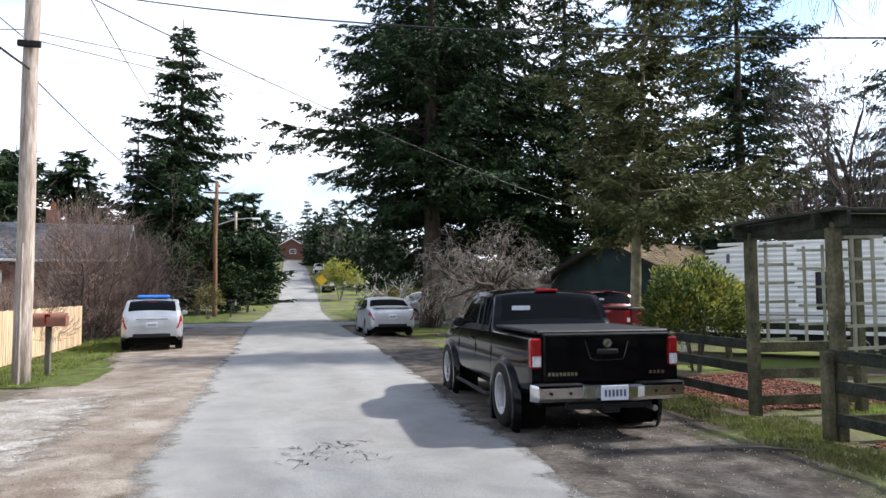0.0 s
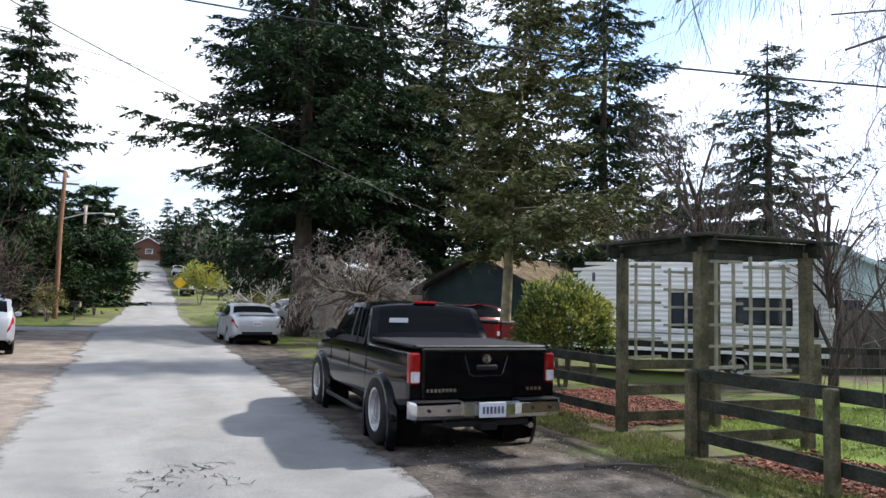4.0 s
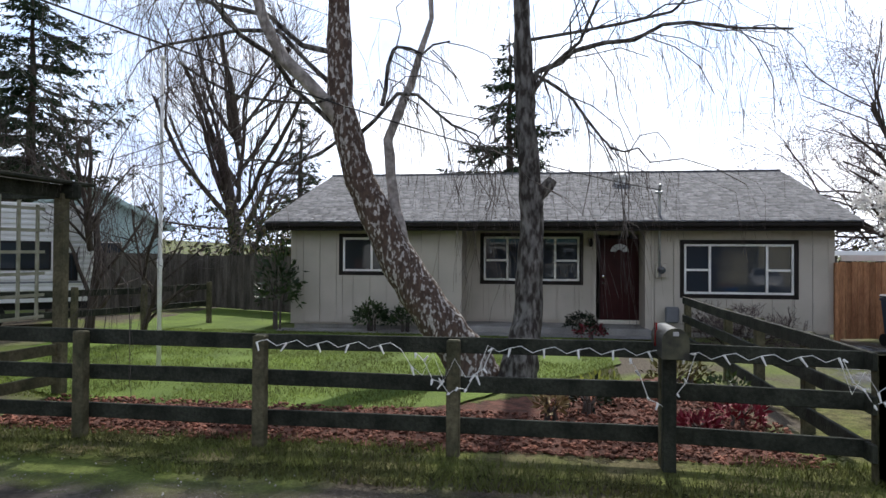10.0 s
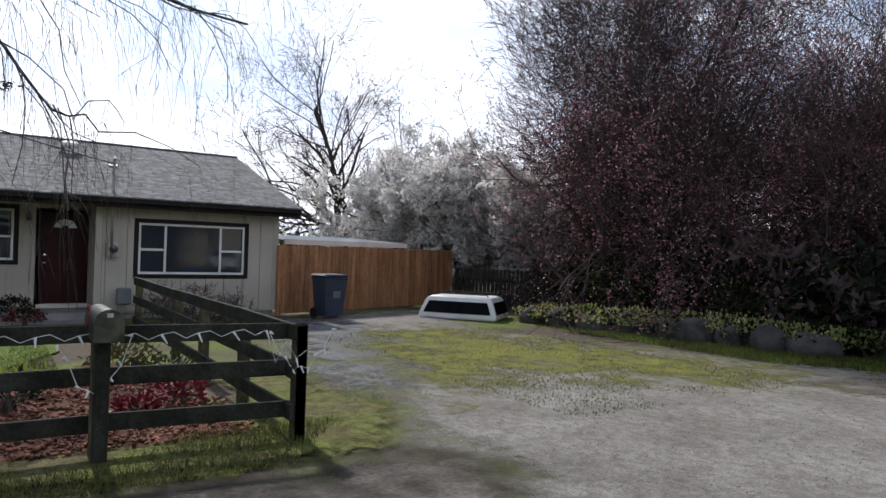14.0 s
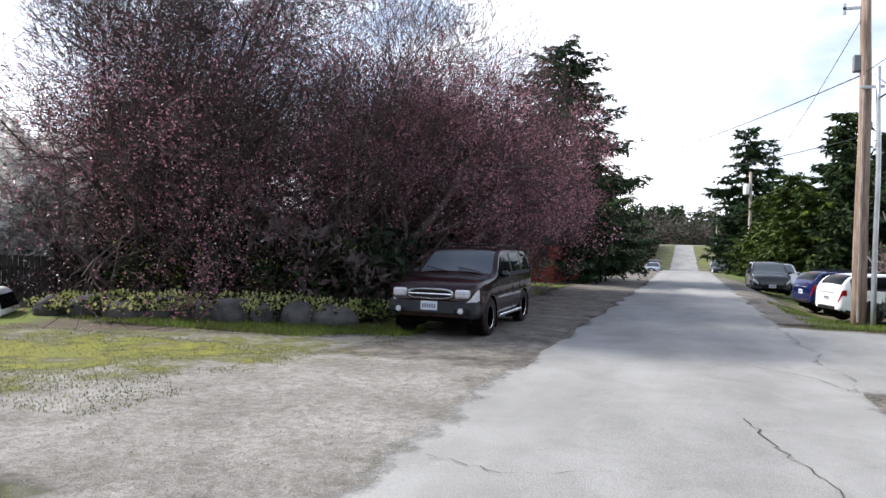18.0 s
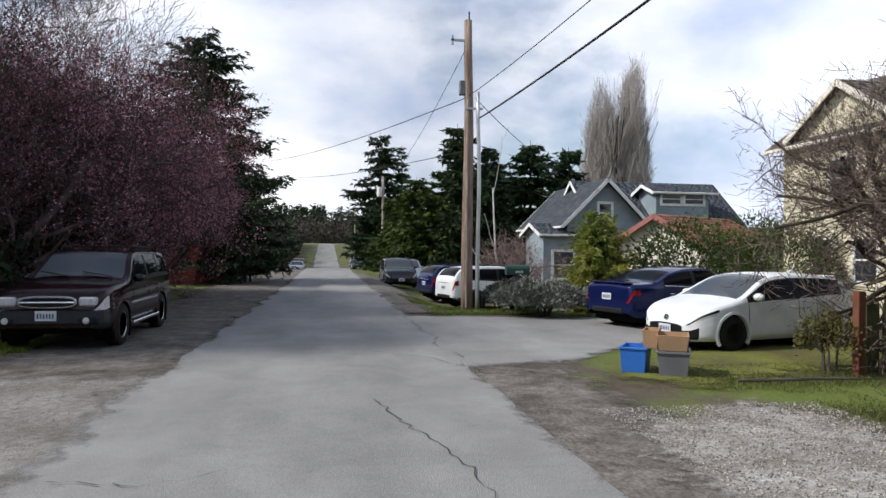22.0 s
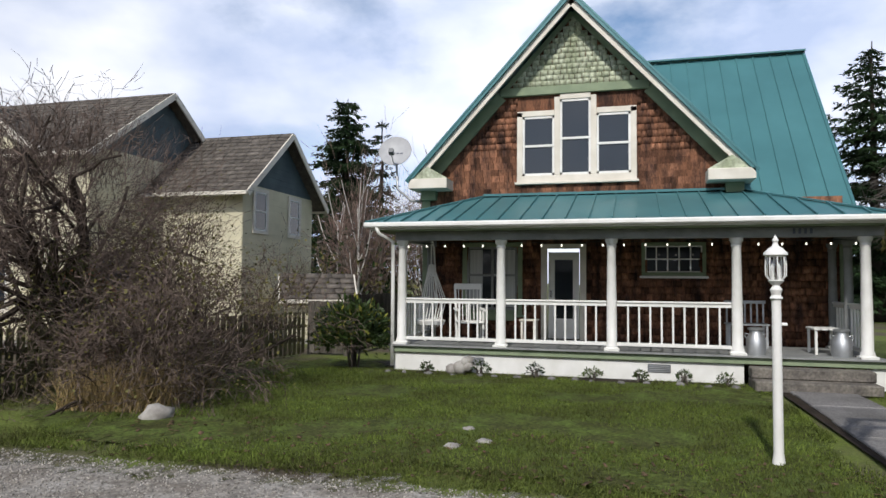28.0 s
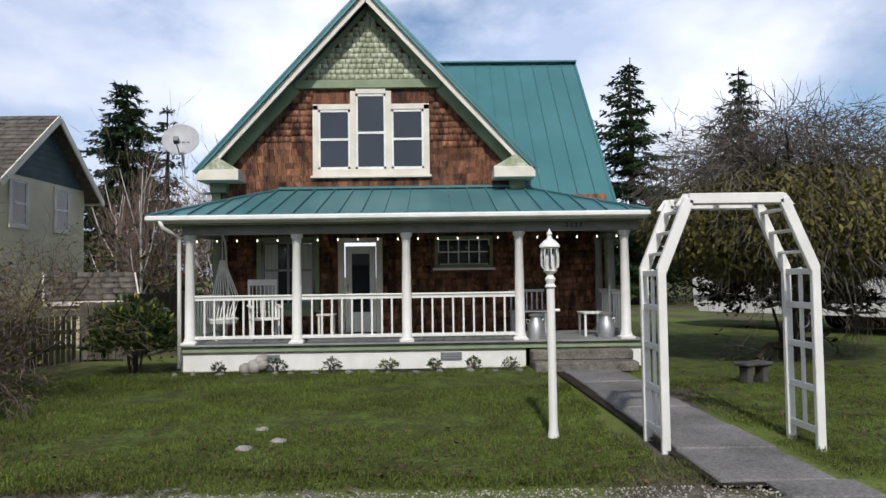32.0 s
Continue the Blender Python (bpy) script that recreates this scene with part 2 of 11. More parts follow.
M_PALEBOARD = mat("pale_fence_board", (0.60, 0.45, 0.30), (0.44, 0.31, 0.20), scale=2, rough=0.85, bump=0.3, stretch=(4, 4, 0.6), vary=0.15)
M_REDFENCE = mat("red_fence_paint", (0.33, 0.07, 0.04), (0.24, 0.05, 0.03), scale=2, rough=0.8, vary=0.1)
M_POLE = mat("pole_wood", (0.43, 0.37, 0.325), (0.25, 0.195, 0.16), scale=4, rough=0.9, bump=0.4, stretch=(4, 4, 0.35), fine=12)
M_POLEW = mat("weathered_pole_wood", (0.33, 0.25, 0.20), (0.19, 0.13, 0.098), scale=4, rough=0.9, bump=0.4, stretch=(4, 4, 0.3), fine=12)
M_POLEB = mat("brown_pole_wood", (0.22, 0.12, 0.07), (0.14, 0.07, 0.045), scale=4, rough=0.9, bump=0.4, stretch=(4, 4, 0.35))
M_GALV = mat("galvanised_steel", (0.55, 0.56, 0.57), (0.42, 0.43, 0.44), scale=4, rough=0.45, metal=0.8)
M_BARK = mat("dark_bark", (0.075, 0.058, 0.045), (0.035, 0.027, 0.022), scale=5, rough=0.95, bump=1.0, bscale=18, stretch=(1, 1, 0.35))
M_TWIG = mat("grey_twig", (0.125, 0.105, 0.092), (0.07, 0.058, 0.052), scale=3, rough=0.9)
M_TWIGD = mat("dark_twig", (0.125, 0.092, 0.088), (0.055, 0.040, 0.039), scale=3, rough=0.9)
M_LICHEN = mat("lichen_bark", (0.24, 0.22, 0.12), (0.13, 0.11, 0.075), scale=5, rough=0.95, bump=0.7, bscale=20)
M_BIRCH = mat("birch_bark", (0.42, 0.39, 0.36), (0.085, 0.058, 0.045), scale=21, rough=0.9, bump=1.0, bscale=16, stretch=(1, 1, 0.5), lo=0.52, hi=0.60, fine=16, detail=10)
M_BIRCHG = mat("grey_birch_bark", (0.17, 0.162, 0.15), (0.038, 0.032, 0.028), scale=14, rough=0.9, bump=1.0, bscale=22, stretch=(1, 1, 0.4), fine=10, lo=0.42, hi=0.60)
M_WBIRCH = mat("white_bark", (0.62, 0.60, 0.56), (0.40, 0.37, 0.34), scale=6, rough=0.9)
M_FIR = leafmat("fir_needles", (0.025, 0.048, 0.016), (0.009, 0.019, 0.008))
M_FIRL = leafmat("light_fir_needles", (0.028, 0.048, 0.014), (0.013, 0.025, 0.009))
M_PINEO = leafmat("olive_foliage", (0.10, 0.105, 0.04), (0.052, 0.06, 0.023))
M_SHRUB = leafmat("shrub_leaf", (0.085, 0.12, 0.024), (0.04, 0.065, 0.018), rough=0.45, trans=0.3)
M_SHRUBY = leafmat("yellow_green_leaf", (0.33, 0.30, 0.06), (0.16, 0.20, 0.04), rough=0.4, trans=0.35)
M_HEDGE = leafmat("cedar_hedge", (0.058, 0.085, 0.014), (0.026, 0.044, 0.009))
M_RHODO = leafmat("rhododendron_leaf", (0.05, 0.08, 0.02), (0.018, 0.034, 0.012), rough=0.45, trans=0.2)
M_SILVER = leafmat("lavender_leaf", (0.20, 0.21, 0.18), (0.12, 0.125, 0.105))
M_IVY = leafmat("variegated_leaf", (0.52, 0.50, 0.22), (0.17, 0.22, 0.06), trans=0.3)
# near-black leaf; in the plum undergrowth its colour also carries the shade
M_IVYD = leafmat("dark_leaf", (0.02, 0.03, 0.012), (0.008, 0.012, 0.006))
M_BLOSSOM = leafmat("white_blossom", (0.86, 0.84, 0.82), (0.68, 0.66, 0.64), vary=0.12, trans=0.5)
M_PINK = leafmat("pink_bud", (0.48, 0.24, 0.28), (0.26, 0.11, 0.14), vary=0.4, trans=0.3)
M_RED = leafmat("red_leaf", (0.25, 0.03, 0.05), (0.14, 0.02, 0.03), vary=0.3)
M_BUD = leafmat("olive_bud", (0.15, 0.135, 0.042), (0.08, 0.073, 0.026), vary=0.3)
M_WHITE = mat("white_paint", (0.80, 0.79, 0.76), (0.70, 0.69, 0.65), scale=3, rough=0.55, bump=0.1, bscale=30)
M_CREAM = mat("cream_trim", (0.74, 0.69, 0.60), (0.64, 0.59, 0.50), scale=3, rough=0.6)
M_BEIGE = mat("beige_siding", (0.50, 0.455, 0.385), (0.44, 0.40, 0.335), scale=1.5, rough=0.8, bump=0.15, bscale=20)
M_BLACKTRIM = mat("dark_brown_trim", (0.020, 0.016, 0.014), (0.012, 0.010, 0.009), scale=4, rough=0.6, spec=0.15)
M_MAROON = mat("maroon_door", (0.040, 0.009, 0.009), (0.03, 0.007, 0.007), scale=4, rough=0.4, spec=0.15)
M_SHINGLE = mat("grey_asphalt_shingle", (0.20, 0.20, 0.205), (0.13, 0.13, 0.135), scale=8, rough=0.95, vary=0.28, fine=60)
M_SHINGLEB = mat("brown_asphalt_shingle", (0.16, 0.14, 0.12), (0.10, 0.088, 0.078), scale=6, rough=0.95, vary=0.22, fine=50)
M_SLATE = mat("blue_grey_shingle", (0.085, 0.095, 0.11), (0.055, 0.062, 0.072), scale=5, rough=0.95, vary=0.2, fine=40)
M_REDTILE = mat("rusty_roof", (0.27, 0.12, 0.075), (0.17, 0.085, 0.06), scale=2, rough=0.9, vary=0.2)
M_CSHING = mat("brown_cedar_shingle", (0.25, 0.115, 0.066), (0.05, 0.028, 0.022), scale=1.5, rough=0.9, bump=0.3, stretch=(4, 4, 1.2), vary=0.5, fine=12)
M_GSHING = mat("pale_green_shingle", (0.50, 0.53, 0.40), (0.30, 0.33, 0.22), scale=4, rough=0.85, vary=0.10, fine=14)
M_SAGE = mat("sage_trim", (0.255, 0.31, 0.195), (0.20, 0.25, 0.155), scale=3, rough=0.7)
M_TEAL = mat("teal_metal_roof", (0.070, 0.20, 0.215), (0.058, 0.170, 0.185), scale=1.0, rough=0.42, metal=0.1, spec=0.4)
M_GREYPAINT = mat("grey_porch_paint", (0.27, 0.275, 0.27), (0.20, 0.205, 0.20), scale=3, rough=0.6)
M_PORCHWALL = M_CSHING
M_YELLOW = mat("pale_yellow_siding", (0.70, 0.65, 0.48), (0.61, 0.565, 0.41), scale=2, rough=0.8, vary=0.03)
M_BLUEGREY = mat("blue_grey_siding", (0.115, 0.15, 0.165), (0.085, 0.115, 0.13), scale=2, rough=0.8, vary=0.05)
M_SKYBLUE = mat("grey_blue_siding", (0.27, 0.32, 0.35), (0.22, 0.265, 0.29), scale=2, rough=0.8, vary=0.04)
M_MINT = mat("pale_aqua_siding", (0.42, 0.54, 0.54), (0.35, 0.46, 0.46), scale=2, rough=0.8)
M_GREENH = mat("green_siding", (0.035, 0.14, 0.09), (0.025, 0.10, 0.065), scale=2, rough=0.8, vary=0.08)
M_TRAILER = mat("trailer_white", (0.78, 0.78, 0.77), (0.68, 0.68, 0.66), scale=1.5, rough=0.35)
M_GLASS = glassmat("window_glass")
M_GLASSL = glassmat("pale_window_glass", (0.028, 0.036, 0.048))
M_CLEAR = clearglass("clear_glass")
M_CURTAIN = mat("white_curtain", (0.55, 0.55, 0.53), (0.38, 0.38, 0.37), scale=3, rough=0.9, stretch=(6, 6, 0.2))
M_TYRE = mat("tyre_rubber", (0.022, 0.021, 0.02), (0.014, 0.014, 0.013), scale=12, rough=0.85, bump=0.3, bscale=40, spec=0.15)
M_CHROME = mat("chrome", (0.75, 0.75, 0.76), (0.62, 0.62, 0.63), scale=6, rough=0.16, metal=1.0)
M_ALLOY = mat("alloy", (0.62, 0.62, 0.63), (0.50, 0.50, 0.51), scale=6, rough=0.3, metal=0.15, spec=0.6)
M_PLASTIC = mat("black_plastic", (0.018, 0.018, 0.019), (0.012, 0.012, 0.013), scale=10, rough=0.6, spec=0.15)
M_REDLAMP = mat("red_lamp", (0.30, 0.010, 0.012), (0.20, 0.006, 0.008), scale=10, rough=0.12, spec=0.4)
M_WHITELAMP = mat("clear_lamp", (0.62, 0.62, 0.63), (0.45, 0.45, 0.47), scale=20, rough=0.12, coat=0.8)
M_PLATE = mat("plate_white", (0.62, 0.64, 0.68), (0.52, 0.55, 0.62), scale=20, rough=0.5)
M_INK = mat("dark_ink", (0.10, 0.11, 0.15), rough=0.6)
M_BLUEBIN = mat("navy_plastic", (0.030, 0.045, 0.075), (0.02, 0.032, 0.055), scale=3, rough=0.5)
M_BLUETUB = mat("blue_plastic", (0.03, 0.16, 0.55), (0.025, 0.13, 0.45), scale=3, rough=0.45)
M_GREYTUB = mat("grey_plastic", (0.17, 0.175, 0.185), (0.13, 0.135, 0.145), scale=3, rough=0.5)
M_CARD = mat("cardboard", (0.42, 0.27, 0.16), (0.35, 0.22, 0.13), scale=4, rough=0.9)
M_WIRE = mat("cable_black", (0.015, 0.015, 0.016), rough=0.7)
M_BULB = glowmat("warm_bulb", (1.0, 0.93, 0.80), 2.5)
M_PLUM = mat("terracotta", (0.30, 0.12, 0.07), (0.22, 0.085, 0.05), scale=4, rough=0.85)


# ---- mesh helpers ----
def thing(name, loc, label, category, group="", rz=0.0, kind=""):
    e = new(name)
    e.empty_display_size = 0.2
    e.matrix_basis = pose(*loc, 0, 0, rz)
    return tagged(e, label, category, group, kind)


def part(name, bm, material, parent, label="", smooth=False, angle=None):
    me = bpy.data.meshes.new(name)
    bm.to_mesh(me)
    bm.free()
    return partmesh(name, me, material, parent, label, smooth, angle)


def partmesh(name, me, material, parent, label="", smooth=False, angle=None):
    for m in material if isinstance(material, (list, tuple)) else [material]:
        me.materials.append(m)
    if smooth or angle:
        me.shade_smooth()
        if angle:
            me.set_sharp_from_angle(angle=radians(angle))
    ob = new(name, me)
    if parent:
        ob.parent = parent
    return tagged(ob, label) if label else ob


def box(bm, a, b, bev=0.0, m=None):
    """A box from corner a to corner b, turned by m, with softened edges."""
    c = [(a[i] + b[i]) / 2 for i in range(3)]
    s = [abs(b[i] - a[i]) for i in range(3)]
    r = bmesh.ops.create_cube(bm, size=1.0, matrix=(m or Matrix()) @ Matrix.Translation(c) @ Matrix.Diagonal((*s, 1)))
    if bev:
        bmesh.ops.bevel(bm, geom=list({e for v in r["verts"] for e in v.link_edges}), offset=bev, segments=1, affect="EDGES")
    return bm


def B(*boxes, bev=0.0, m=None):
    bm = bmesh.new()
    for a, b in boxes:
        box(bm, a, b, bev, m)
    return bm


def beam(bm, p, q, w, h, bev=0.0):
    """A bar of section w (across) by h (upwards) from p to q."""
    p, q = Vector(p), Vector(q)
    d = q - p
    x = d.normalized()
    up = Vector((0, 0, 1)) if abs(x.z) < 0.99 else Vector((1, 0, 0))
    y = up.cross(x).normalized()
    z = x.cross(y)
    m = Matrix((x, y, z)).transposed().to_4x4()
    m.translation = p
    return box(bm, (0, -w / 2, -h / 2), (d.length, w / 2, h / 2), bev, m)


def tube(bm, pts, radii, n=8, cap=True):
    """A round bar through pts."""
    pts = [Vector(p) for p in pts]
    radii = radii if isinstance(radii, (list, tuple)) else [radii] * len(pts)
    rings, ref = [], None
    for i, p in enumerate(pts):
        d = (pts[min(i + 1, len(pts) - 1)] - pts[max(i - 1, 0)]).normalized()
        if ref is None:
            ref = d.orthogonal().normalized()
        ref = (ref - d * ref.dot(d)).normalized()
        s = d.cross(ref)
        rings.append([bm.verts.new(p + radii[i] * (ref * math.cos(2 * math.pi * k / n) + s * math.sin(2 * math.pi * k / n))) for k in range(n)])
    for r0, r1 in zip(rings, rings[1:]):
        for k in range(n):
            bm.faces.new((r0[k], r0[(k + 1) % n], r1[(k + 1) % n], r1[k]))
    if cap:
        bm.faces.new(rings[0][::-1])
        bm.faces.new(rings[-1])
    return bm


def lathe(bm, prof, n=16, m=None):
    """Turns (radius, height) pairs about z."""
    m = m or Matrix()
    rings = [[bm.verts.new(m @ Vector((r * math.cos(2 * math.pi * k / n), r * math.sin(2 * math.pi * k / n), z))) for k in range(n)] for r, z in prof]
    for r0, r1 in zip(rings, rings[1:]):
        for k in range(n):
            bm.faces.new((r0[k], r0[(k + 1) % n], r1[(k + 1) % n], r1[k]))
    if prof[0][0] > 1e-4:
        bm.faces.new(rings[0][::-1])
    if prof[-1][0] > 1e-4:
        bm.faces.new(rings[-1])
    return bm


def prism(bm, poly, a, b, axis="y"):
    """A flat outline, given in the two other axes, carried from a to b along an axis."""
    def at(u, v, w):
        return {"x": (w, u, v), "y": (u, w, v), "z": (u, v, w)}[axis]
    r0 = [bm.verts.new(at(u, v, a)) for u, v in poly]
    r1 = [bm.verts.new(at(u, v, b)) for u, v in poly]
    n = len(poly)
    f = [bm.faces.new(r0), bm.faces.new(r1[::-1])] + [bm.faces.new((r0[k], r1[k], r1[(k + 1) % n], r0[(k + 1) % n])) for k in range(n)]
    bmesh.ops.recalc_face_normals(bm, faces=f)
    return bm


def arrays(name, verts, faces, material, parent, label="", smooth=False):
    me = bpy.data.meshes.new(name)
    v = np.asarray(verts, np.float32).reshape(-1, 3)
    f = np.asarray(faces, np.int32)
    k = f.shape[1]
    me.vertices.add(len(v))
    me.vertices.foreach_set("co", v.ravel())
    me.loops.add(f.size)
    me.loops.foreach_set("vertex_index", f.ravel())
    me.polygons.add(len(f))
    me.polygons.foreach_set("loop_start", np.arange(0, f.size, k, dtype=np.int32))
    me.update(calc_edges=True)
    me.validate()
    return partmesh(name, me, material, parent, label, smooth)


def smooth_curve(knots):
    """A monotone cubic through (x, value) knots, as a function of arrays."""
    k = np.array(knots, float)
    x, y = k[:, 0], k[:, 1]
    d = np.diff(y) / np.diff(x)
    m = np.concatenate([[d[0]], np.where(d[:-1] * d[1:] > 0, 2 * d[:-1] * d[1:] / (d[:-1] + d[1:] + 1e-12), 0.0), [d[-1]]])

    def value(q):
        q = np.clip(np.asarray(q, float), x[0], x[-1])
        a = np.clip(np.searchsorted(x, q, side="right") - 1, 0, len(x) - 2)
        h = x[a + 1] - x[a]
        t = (q - x[a]) / h
        return y[a] * (1 + 2 * t) * (1 - t) ** 2 + m[a] * h * t * (1 - t) ** 2 + y[a + 1] * t * t * (3 - 2 * t) + m[a + 1] * h * t * t * (t - 1)
    return value


def edge_values(ob, values):
    """How far each vertex lies inside the edge of its sheet, 0 to 1, for materials that crumble away at the edge."""
    at = ob.data.attributes.new("inside", "FLOAT", "POINT")
    at.data.foreach_set("value", np.asarray(values, np.float32))


def ragged(m, scale=3.0, amount=1.0, band=0.2):
    """Lets a ground layer break up and run out towards its edge, over the layer below it."""
    n, l = m.node_tree.nodes, m.node_tree.links
    at, geo = n.new("ShaderNodeAttribute"), n.new("ShaderNodeNewGeometry")
    at.attribute_name = "inside"
    no = n.new("ShaderNodeTexNoise")
    no.inputs["Scale"].default_value, no.inputs["Detail"].default_value, no.inputs["Roughness"].default_value = scale, 8.0, 0.72
    l.new(geo.outputs["Position"], no.inputs["Vector"])
    ma = n.new("ShaderNodeMath")
    ma.operation = "MULTIPLY_ADD"
    ma.inputs[1].default_value, ma.inputs[2].default_value = 1.5 * amount, -0.75 * amount
    l.new(no.outputs["Fac"], ma.inputs[0])
    ad = n.new("ShaderNodeMath")
    l.new(ma.outputs[0], ad.inputs[0])
    l.new(at.outputs["Fac"], ad.inputs[1])
    mr = n.new("ShaderNodeMapRange")
    mr.inputs["From Min"].default_value, mr.inputs["From Max"].default_value = 0.46 - band / 2, 0.46 + band / 2
    l.new(ad.outputs[0], mr.inputs["Value"])
    l.new(mr.outputs[0], n["Principled BSDF"].inputs["Alpha"])
    return m


def sheet(name, poly, z, material, label, category, jitter=0.0, step=0.22, seed=1, kind="structure", soft=0.5):
    """A thin layer on the ground with an uneven edge."""
    pts = []
    for i, p in enumerate(poly):
        q = poly[(i + 1) % len(poly)]
        n = max(1, int(math.dist(p, q) / step))
        for k in range(n):
            x, y = p[0] + (q[0] - p[0]) * k / n, p[1] + (q[1] - p[1]) * k / n
            w = Vector((x * 1.1, y * 1.1, seed * 3.7))
            v = w * 4.1
            pts.append((x + jitter * (1.3 * noise.noise(w) + 0.8 * noise.noise(v)), y + jitter * (1.3 * noise.noise(w + Vector((31, 7, 0))) + 0.8 * noise.noise(v + Vector((5, 17, 0))))))
    n = len(pts)
    if sum(pts[i][0] * pts[(i + 1) % n][1] - pts[(i + 1) % n][0] * pts[i][1] for i in range(n)) < 0:
        pts = pts[::-1]
    a = np.array(pts)
    b = np.roll(a, -1, 0)
    lo, hi = a.min(0), a.max(0)
    cell = max(0.24, math.sqrt((hi[0] - lo[0]) * (hi[1] - lo[1]) / 1500))
    gx, gy = np.meshgrid(np.arange(lo[0], hi[0], cell), np.arange(lo[1], hi[1], cell), indexing="ij")
    c = np.stack([gx.ravel(), gy.ravel()], 1) + np.random.default_rng(seed).uniform(-0.25, 0.25, (gx.size, 2)) * cell

    def depth(c):
        d = b - a
        u = np.clip(((c[:, None] - a) * d).sum(2) / ((d * d).sum(1) + 1e-12), 0, 1)
        return np.sqrt((((a + u[..., None] * d) - c[:, None]) ** 2).sum(2)).min(1)
    cross = ((a[:, 1] > c[:, 1:2]) != (b[:, 1] > c[:, 1:2])) & (c[:, :1] < (b[:, 0] - a[:, 0]) * (c[:, 1:2] - a[:, 1]) / (b[:, 1] - a[:, 1] + 1e-12) + a[:, 0])
    c = c[cross.sum(1) % 2 == 1]
    c = c[depth(c) > cell * 0.35]
    cv, ce, cf, ov, oe, of = delaunay_2d_cdt([Vector(p) for p in pts] + [Vector((float(x), float(y))) for x, y in c], [], [list(range(n))], 1, 1e-5)
    v = np.array([(p.x, p.y) for p in cv])
    ob = arrays(name, [(x, y, ground_z(x, y) + z) for x, y in v], [list(t) for t in cf], material, None, smooth=True)
    edge_values(ob, np.clip(depth(v) / soft, 0, 1))
    return tagged(ob, label, category, kind=kind)


def ground_z(x, y):
    """Height of the land: level round the viewer, climbing to a crest northwards, dipping and rising to the south."""
    if y > 50:
        d = min(y, 195) - 50
        return 0.075 * d * min(1.0, d / 70)
    if y < -62:
        d = min(-62 - y, 500)
        return -1.3 * math.sin(d / 55 * math.pi) if d < 55 else 0.055 * min(d - 55, 55) + 0.03 * max(0, d - 110)
    if -14 < x < -2.4 and y < -18:
        def ease(v):
            v = max(0.0, min(1.0, v))
            return v * v * (3 - 2 * v)
        return -0.55 * ease((-2.4 - x) / 2.5) * ease((-18 - y) / 6) * ease((x + 14) / 4) * ease((y + 62) / 12)
    return 0.0


def W(name, bm, material, parent, label="", smooth=False, angle=None):
    """A part built in world places, put under its thing."""
    top = parent
    while top.parent:
        top = top.parent
    bm.transform(top.matrix_basis.inverted())
    return part(name, bm, material, parent, label, smooth, angle)


UNIT = bpy.data.meshes.new("piece")
_b = bmesh.new()
bmesh.ops.create_cube(_b, size=1.0)
_b.to_mesh(UNIT)
_b.free()
UNITS = {}


def piece(name, material, parent, c, s, rot=None, label=""):
    """One board, tile or shingle; alike pieces share one mesh."""
    if material.name not in UNITS:
        UNITS[material.name] = UNIT.copy()
        UNITS[material.name].materials.append(material)
    ob = new(name, UNITS[material.name])
    ob.parent = parent
    top = parent
    while top.parent:
        top = top.parent
    ob.matrix_basis = top.matrix_basis.inverted() @ Matrix.Translation(c) @ (rot or Matrix()) @ Matrix.Diagonal((*s, 1))
    return ob


CUBE = np.array([[x, y, z] for z in (-.5, .5) for y in (-.5, .5) for x in (-.5, .5)], np.float32)
QUADS = np.array([[0, 2, 3, 1], [4, 5, 7, 6], [0, 1, 5, 4], [2, 6, 7, 3], [0, 4, 6, 2], [1, 3, 7, 5]], np.int32)


def many(name, items, material, parent, label="", kind="stuff"):
    """Many small boxes (centre, size, turn) joined into one mesh."""
    v, f = [], []
    for c, s, r in items:
        p = CUBE * np.array(s, np.float32)
        if r is not None:
            p = p @ np.array(r.to_3x3(), np.float32).T
        f.append(QUADS + 8 * len(v))
        v.append(p + np.array(c, np.float32))
    v, f = np.concatenate(v), np.concatenate(f)
    if parent:
        top = parent
        while top.parent:
            top = top.parent
        im = np.array(top.matrix_basis.inverted(), np.float32)
        v = v @ im[:3, :3].T + im[:3, 3]
    ob = arrays(name, v, f, material, parent, label)
    return tagged(ob, kind=kind)


def cut_spans(lo, hi, holes):
    """What is left of lo..hi when the holes are taken out."""
    spans = [(lo, hi)]
    for a, b in holes:
        spans = [s for x, y in spans for s in ((x, min(y, a)), (max(x, b), y)) if s[1] - s[0] > 0.01]
    return spans


